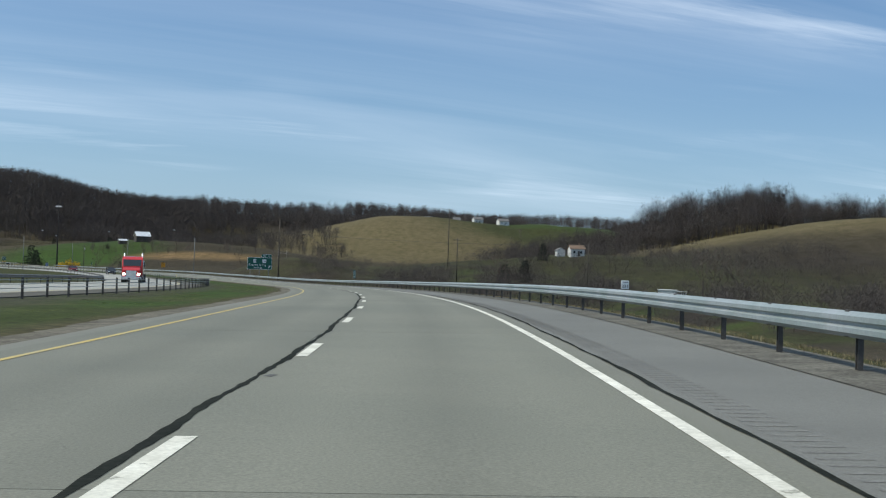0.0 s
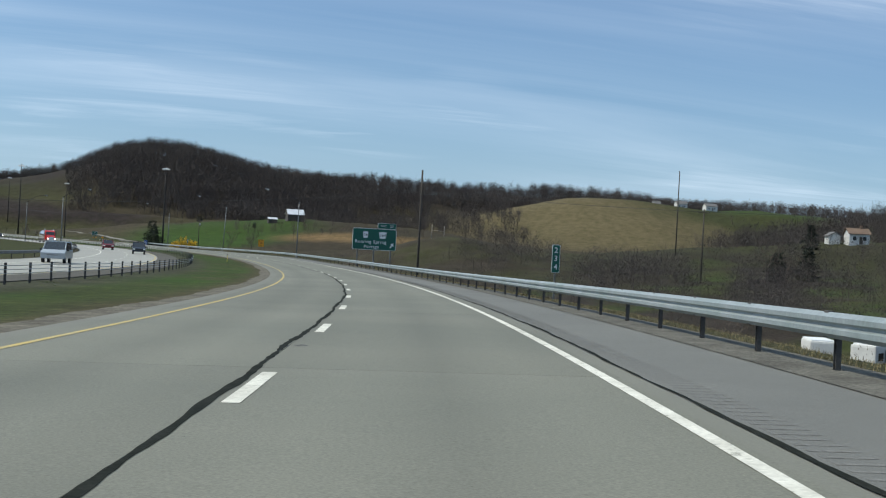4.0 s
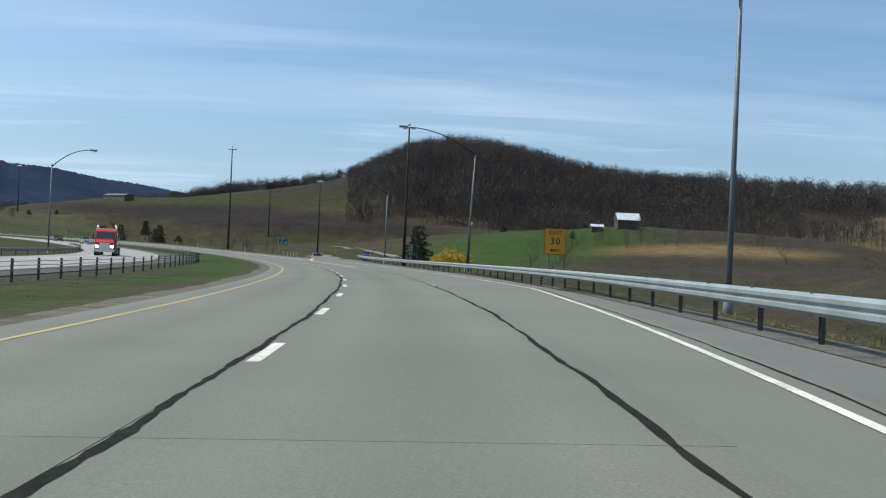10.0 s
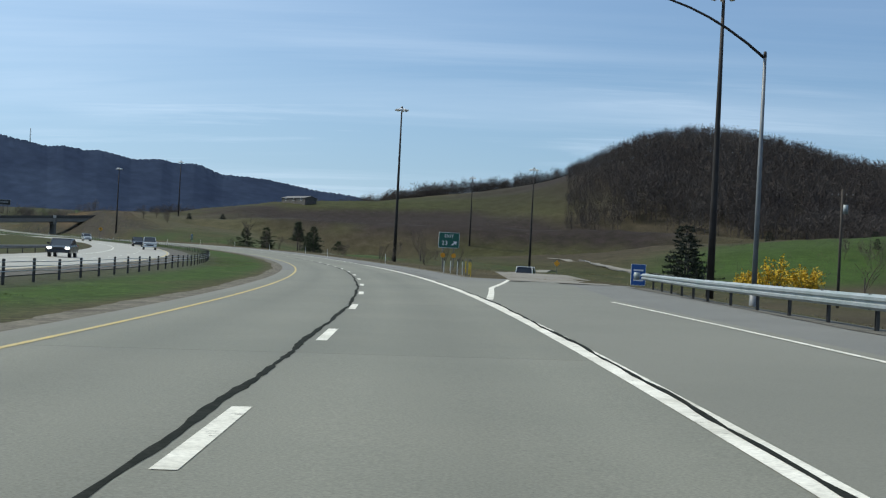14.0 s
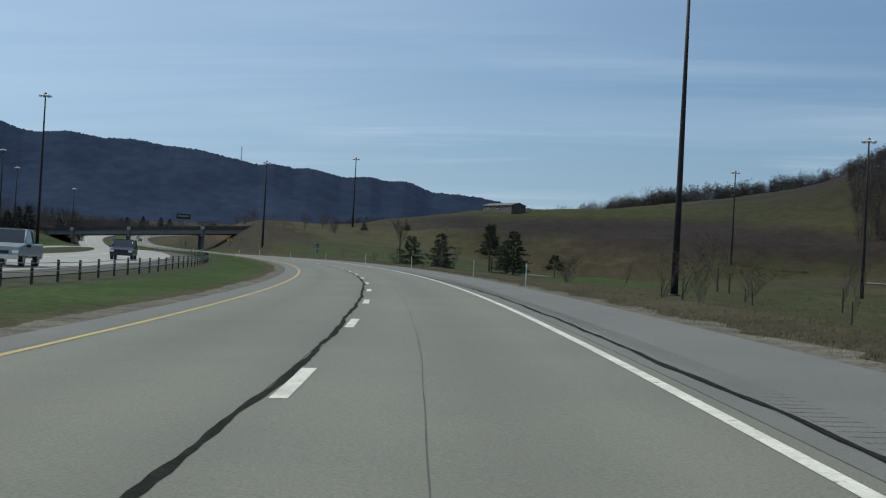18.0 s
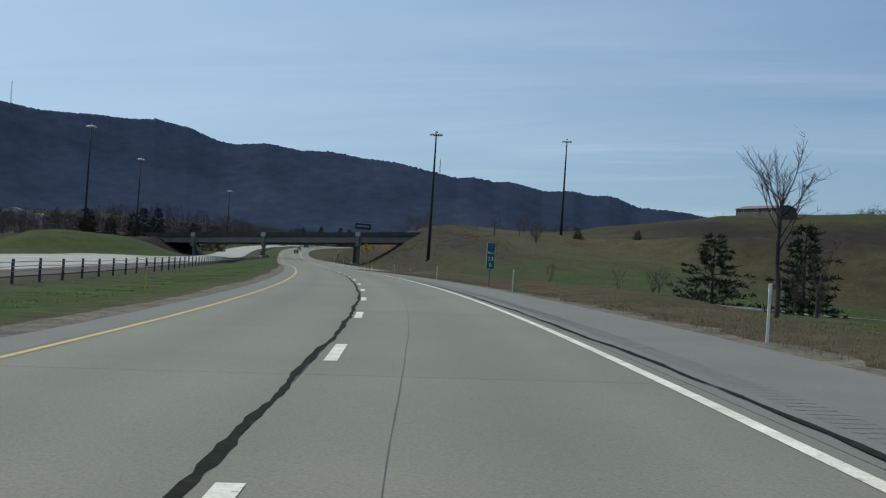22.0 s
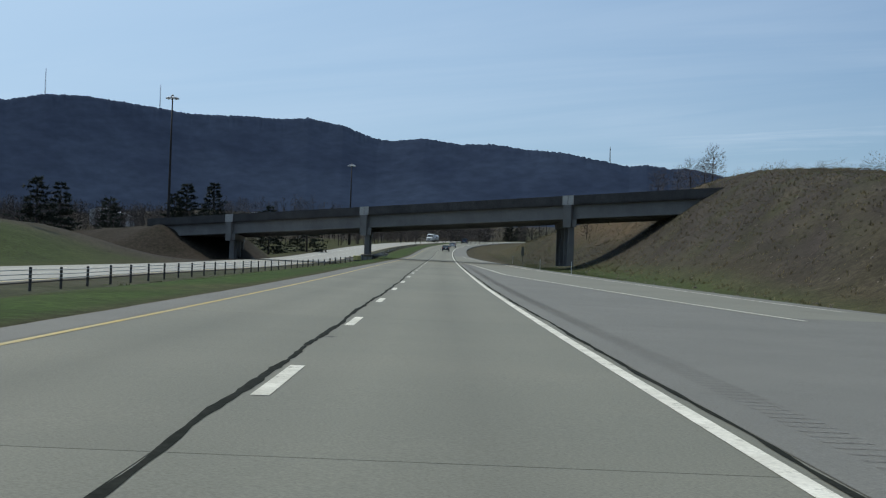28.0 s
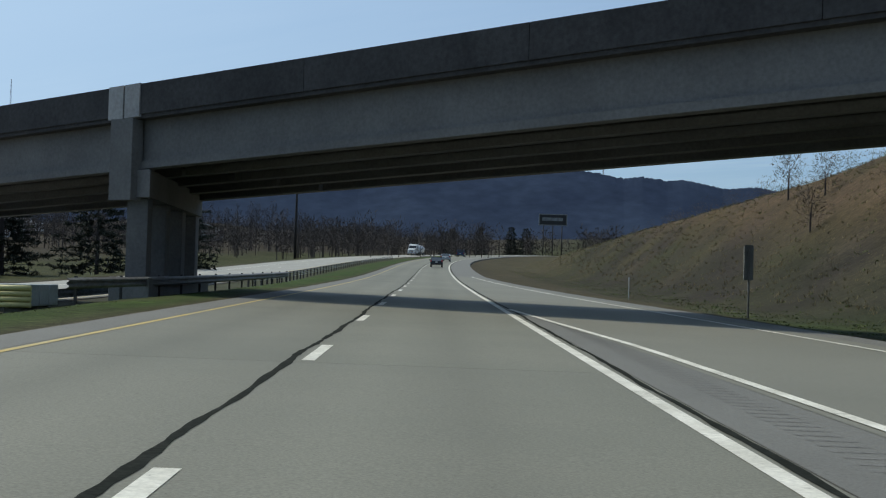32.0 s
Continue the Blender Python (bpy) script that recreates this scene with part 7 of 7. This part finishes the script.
rubble_mat = surface("slope_rubble", (0.17, 0.145, 0.12), 0.95, vary=0.3, tint=(0.09, 0.078, 0.065), scale=0.7, fine=8, island=0.4)
tagged(new("rubble", bulk("rubble", rv, rf, rubble_mat)), "loose brown stones and clods on the cut slope", "stones", kind="stuff")


# ---- grass beside the road ----
def tufts(name, n, s0, s1, u0, u1, h0, h1, mat, label, seed, width=0.012, blades=5):
    r = np.random.default_rng(seed)
    s, u = r.uniform(s0, s1, n), r.uniform(0, 1, n)
    lo = u0(s) if callable(u0) else u0
    hi = u1(s) if callable(u1) else u1
    u = lo + (hi - lo) * u
    x, y = xy(s, u)
    z = ground(s, u, x, y)
    m = n * blades
    bx, by, bz = np.repeat(x, blades) + r.normal(0, 0.09, m), np.repeat(y, blades) + r.normal(0, 0.09, m), np.repeat(z, blades) - 0.03
    h = r.uniform(h0, h1, m)
    a = r.uniform(0, 6.283, m)
    lean = r.uniform(0.3, 1.1, m) * h
    w = width * r.uniform(0.7, 1.5, m)
    V = np.empty((m, 3, 3))
    V[:, 0] = np.stack([bx - np.sin(a) * w, by + np.cos(a) * w, bz], 1)
    V[:, 1] = np.stack([bx + np.sin(a) * w, by - np.cos(a) * w, bz], 1)
    V[:, 2] = np.stack([bx + np.cos(a) * lean, by + np.sin(a) * lean, bz + h], 1)
    ob = new(name, bulk(name, V.reshape(-1, 3), np.arange(3 * m).reshape(-1, 3), mat))
    return tagged(ob, label, "grass", kind="stuff")


tufts("median_grass", 60000, -20, 1170, lambda s: along(s, 890, 6.55, 950, 6.1), 11.5, 0.015, 0.045, grass_blades, "fresh green spring grass in the median", 1, 0.011, 4)
tufts("median_grass_far", 18000, -20, 1250, 11.5, lambda s: opp_near(s) - 0.2, 0.02, 0.06, grass_blades, "green grass beyond the cable barrier", 2, 0.014, 4)
tufts("verge_grass", 45000, 572, 1008, lambda s: along(s, 572, -16, 600, -11.5, 1008, -11.5), lambda s: pave_right(s) - 0.35, 0.03, 0.11, dry_blades, "short dry grass on the verge", 3, 0.0035, 4)
tufts("bank_grass", 26000, -20, 560, lambda s: rail_u(s) - 9, lambda s: rail_u(s) - 0.6, 0.03, 0.11, dry_blades, "dry grass on the bank behind the rail", 4, 0.004, 4)
tufts("slope_grass", 20000, 1040, 1330, -34, -13, 0.04, 0.12, dry_blades, "dry grass on the cut slope", 5, 0.006, 4)
tufts("slope_green", 9000, 1020, 1330, -16, -10.8, 0.03, 0.08, grass_blades, "green grass at the foot of the slope", 6, 0.03, 4)
tufts("rail_grass", 16000, -20, 420, lambda s: rail_u(s) - 2.6, lambda s: rail_u(s) - 0.75, 0.02, 0.10, dry_blades, "dry tufts behind the guard rail", 8, 0.004, 4)
tufts("slope_tussocks", 6500, 1045, 1330, -46, -17, 0.10, 0.28, dry_blades, "pale dry grass tussocks on the cut slope", 11, 0.02, 9)
tufts("slope_weeds", 3000, 1060, 1330, -40, -16, 0.05, 0.14, grass_blades, "green weeds sprouting on the cut slope", 12, 0.02, 8)
tufts("field_tussocks", 9000, 620, 1040, -95, -13, 0.06, 0.2, dry_blades, "dry grass tussocks scattered over the mown field", 13, 0.02, 6)


# ---- vehicles ----
PAINT = {}


def paint(col):
    if col not in PAINT:
        base = {"red": (0.42, 0.012, 0.012), "silver": (0.34, 0.37, 0.39), "dark": (0.022, 0.026, 0.035), "white": (0.66, 0.67, 0.67), "blue": (0.03, 0.06, 0.12), "maroon": (0.16, 0.015, 0.015)}[col]
        PAINT[col] = plain("car_paint_" + col, base, 0.25, 0.2 if col == "silver" else 0.0)
    return PAINT[col]


lamp_white = plain("headlamp", (0.85, 0.86, 0.82), 0.1)
lamp_on = plain("headlamp_lit", (1.0, 0.95, 0.85), 0.2, emit=6.0)
lamp_red = plain("tail_lamp", (0.30, 0.01, 0.01), 0.2)


def prism(profile, half, mat_bevel=0.05, taper=None):
    """A body from its side outline (y forward, z up), as wide as twice half, narrowed towards the top by taper(z)."""
    bm = bmesh.new()
    sides = []
    for sg in (-1, 1):
        sides.append([bm.verts.new((sg * half * (taper(z) if taper else 1), y, z)) for y, z in profile])
    a, b = sides
    bm.faces.new(a), bm.faces.new(b[::-1])
    n = len(profile)
    for i in range(n):
        bm.faces.new((a[i], b[i], b[(i + 1) % n], a[(i + 1) % n]))
    bmesh.ops.recalc_face_normals(bm, faces=bm.faces)
    if mat_bevel:
        bmesh.ops.bevel(bm, geom=list(bm.edges), offset=mat_bevel, segments=2, affect="EDGES", profile=0.6)
    return bm


def wheel(ob, x, y, r=0.34, w=0.22):
    tyre = part("wheel", tubed([(x - w / 2, y, r), (x + w / 2, y, r)], r, 18), rubber, ob)
    part("rim", tubed([(x - w / 2 - 0.01, y, r), (x + w / 2 + 0.01, y, r)], r * 0.62, 14), chrome, tyre)


SHAPES = {
    "sedan": (4.7, 0.88, [(-2.3, 0.35), (2.3, 0.35), (2.32, 0.72), (1.25, 0.92), (-1.5, 0.98), (-2.3, 0.9)], [(1.2, 0.88), (0.35, 1.42), (-0.85, 1.44), (-1.75, 0.95)]),
    "suv": (4.7, 0.93, [(-2.3, 0.42), (2.3, 0.42), (2.33, 0.85), (1.35, 1.08), (-2.3, 1.10)], [(1.3, 1.04), (0.6, 1.68), (-2.0, 1.72), (-2.28, 1.06)]),
    "van": (4.9, 0.95, [(-2.4, 0.38), (2.35, 0.38), (2.42, 0.82), (1.7, 1.08), (-2.4, 1.06)], [(1.65, 1.02), (0.75, 1.68), (-2.2, 1.72), (-2.38, 1.02)]),
    "pickup": (5.6, 0.97, [(-2.8, 0.52), (2.8, 0.52), (2.82, 1.0), (1.5, 1.18), (-2.8, 1.18)], [(1.45, 1.15), (0.75, 1.86), (-0.65, 1.88), (-0.85, 1.15)]),
}


def car(shape, col, s, u, away, label, lit=False, height=None, turn=0.0):
    L, half, body, cabin = SHAPES[shape]
    x, y = xy(s, u)
    z = height(s, u) if height else float(deck_z(s, u))
    kind = {"sedan": "car", "suv": "car", "van": "van", "pickup": "pickup truck"}[shape]
    ob = thing({"sedan": "sedan_car", "suv": "sport_utility_car", "van": "minivan", "pickup": "pickup_truck"}[shape], Matrix.Translation((float(x), float(y), z)) @ Matrix.Rotation(heading(s) + (0 if away else math.pi) + radians(turn), 4, "Z"), label, kind)
    part("body", prism(body, half, 0.07), paint(col), ob)
    part("cabin", prism(cabin, half * 0.93, 0.05, lambda zz: 1 - 0.16 * max(0, zz - 1.0)), glass_dark, ob)
    (y0, z0), (y1, z1), (y2, z2), (y3, z3) = cabin
    part("roof", boxed(-half * 0.80, half * 0.80, y2 - 0.05, y1 - 0.02, z1 - 0.03, z1 + 0.05, 0.02), paint(col), ob)
    for sx in (-1, 1):
        for ya, za, yb, zb in ((y0, z0, y1, z1), (y3, z3, y2, z2)):
            part("pillar", tubed([(sx * half * 0.92, ya, za), (sx * half * 0.83, yb, zb)], 0.05, 6), paint(col), ob)
    f, r = body[1][0], body[0][0]
    part("front_bumper", boxed(-half * 0.96, half * 0.96, f - 0.06, f + 0.09, 0.36, 0.60, 0.03), paint(col) if shape != "pickup" else chrome, ob)
    part("rear_bumper", boxed(-half * 0.96, half * 0.96, r - 0.10, r + 0.05, 0.40, 0.62, 0.03), paint(col) if shape != "pickup" else chrome, ob)
    part("grille", boxed(-half * 0.45, half * 0.45, f - 0.02, f + 0.045, 0.62, 0.78, 0.01), sign_black, ob)
    part("number_plate", boxed(-0.15, 0.15, r - 0.12, r - 0.09, 0.66, 0.78), sign_white, ob)
    for sx in (-1, 1):
        part("headlight", boxed(sx * half * 0.78 - 0.16, sx * half * 0.78 + 0.16, f - 0.03, f + 0.04, 0.64, 0.80, 0.02), lamp_on if lit else lamp_white, ob)
        part("tail_light", boxed(sx * half * 0.88 - 0.10, sx * half * 0.88 + 0.08, r - 0.03, r + 0.05, 0.72, 1.0, 0.02), lamp_red, ob)
        part("mirror", boxed(sx * (half + 0.1) - 0.1, sx * (half + 0.1) + 0.1, y0 - 0.35, y0 - 0.25, 0.98, 1.14, 0.03), sign_black, ob)
        for yy in (L * 0.31, -L * 0.30):
            wheel(ob, sx * (half - 0.12), yy, 0.39 if shape == "pickup" else 0.34)
    if shape == "pickup":
        part("bed_liner", boxed(-half * 0.82, half * 0.82, -2.65, -0.95, 1.17, 1.20), sign_black, ob)
        part("tailgate", boxed(-half * 0.86, half * 0.86, -2.86, -2.80, 0.66, 1.18, 0.02), paint(col), ob)
    return ob


hz1 = lambda s, u: float(opp_z(s, u)) + 0.02
car("van", "silver", 255.6, 23.0, False, "silver minivan coming along the far carriageway", True, hz1)
car("suv", "dark", 349, 19.4, False, "dark sport utility car on the far carriageway", height=hz1)
car("suv", "maroon", 392, 22.8, False, "dark red sport utility car on the far carriageway", height=hz1)
car("sedan", "dark", 604, 23.1, False, "dark sedan with lit headlamps on the far carriageway", True, hz1)
car("pickup", "silver", 706, 19.5, False, "silver pickup truck on the far carriageway", height=hz1)
car("suv", "dark", 752, 19.3, False, "dark sport utility car on the far carriageway", height=hz1)
car("suv", "silver", 827.5, 22.8, False, "silver sport utility car on the far carriageway", height=hz1)
car("sedan", "dark", 1320, -0.4, True, "dark sedan ahead beyond the overpass")
car("sedan", "silver", 1388, -0.4, True, "grey sedan ahead beyond the overpass")
car("suv", "blue", 1475, 3.1, True, "blue sport utility car far ahead in the outer lane")
car("pickup", "white", 636, -20.4, True, "white pickup truck with a dark rear window on the exit ramp", height=lambda s, u: g_at(*[float(v) for v in xy(s, u)]) + 0.14, turn=-22)


def lorry(s, u, col, label, trailer_mat, away=False, lit=True, height=hz1):
    x, y = xy(s, u)
    ob = thing("lorry", Matrix.Translation((float(x), float(y), height(s, u))) @ Matrix.Rotation(heading(s) + (0 if away else math.pi), 4, "Z"), label, "truck")
    part("hood", prism([(1.9, 0.7), (3.9, 0.7), (3.95, 1.55), (3.4, 1.85), (1.9, 2.0)], 1.0, 0.08), paint(col), ob)
    part("cab", prism([(-0.6, 0.7), (1.95, 0.7), (1.95, 2.0), (1.45, 2.85), (0.9, 3.15), (-0.6, 3.2)], 1.2, 0.08), paint(col), ob)
    part("windscreen", prism([(1.98, 2.02), (1.50, 2.80), (1.40, 2.80), (1.88, 2.02)], 1.05, 0.0), glass_dark, ob)
    part("grille", boxed(-0.6, 0.6, 3.90, 3.99, 0.75, 1.5, 0.02), chrome, ob)
    part("bumper", boxed(-1.15, 1.15, 3.85, 4.08, 0.45, 0.8, 0.04), chrome, ob)
    for sx in (-1, 1):
        part("headlight", boxed(sx * 0.85 - 0.17, sx * 0.85 + 0.17, 3.9, 4.0, 0.95, 1.2, 0.02), lamp_on if lit else lamp_white, ob)
        part("mirror", boxed(sx * 1.42 - 0.06, sx * 1.42 + 0.06, 1.6, 1.75, 1.9, 2.6, 0.03), sign_black, ob)
        part("exhaust_stack", tubed([(sx * 1.05, -0.75, 1.0), (sx * 1.05, -0.75, 3.6)], 0.08, 8), chrome, ob)
        for yy in (2.9, -1.6, -2.9, -8.6, -9.9):
            wheel(ob, sx * 1.0, yy, 0.5, 0.35)
    part("chassis", boxed(-0.45, 0.45, -10.6, 1.9, 0.6, 0.95), sign_black, ob)
    part("trailer_tank", tubed([(0, -10.6, 2.05), (0, -10.3, 2.05), (0, -1.3, 2.05), (0, -1.0, 2.05)], [0.7, 1.1, 1.1, 0.7], 18), trailer_mat, ob)
    return ob


lorry(172, 23.0, "red", "bright red tanker lorry with lit headlamps on the far carriageway", chrome)
lorry(520, 23.3, "red", "bright red tanker lorry with lit headlamps on the far carriageway", chrome)
lorry(1516, 22.8, "white", "white lorry far off on the oncoming carriageway", paint("white"), lit=False)
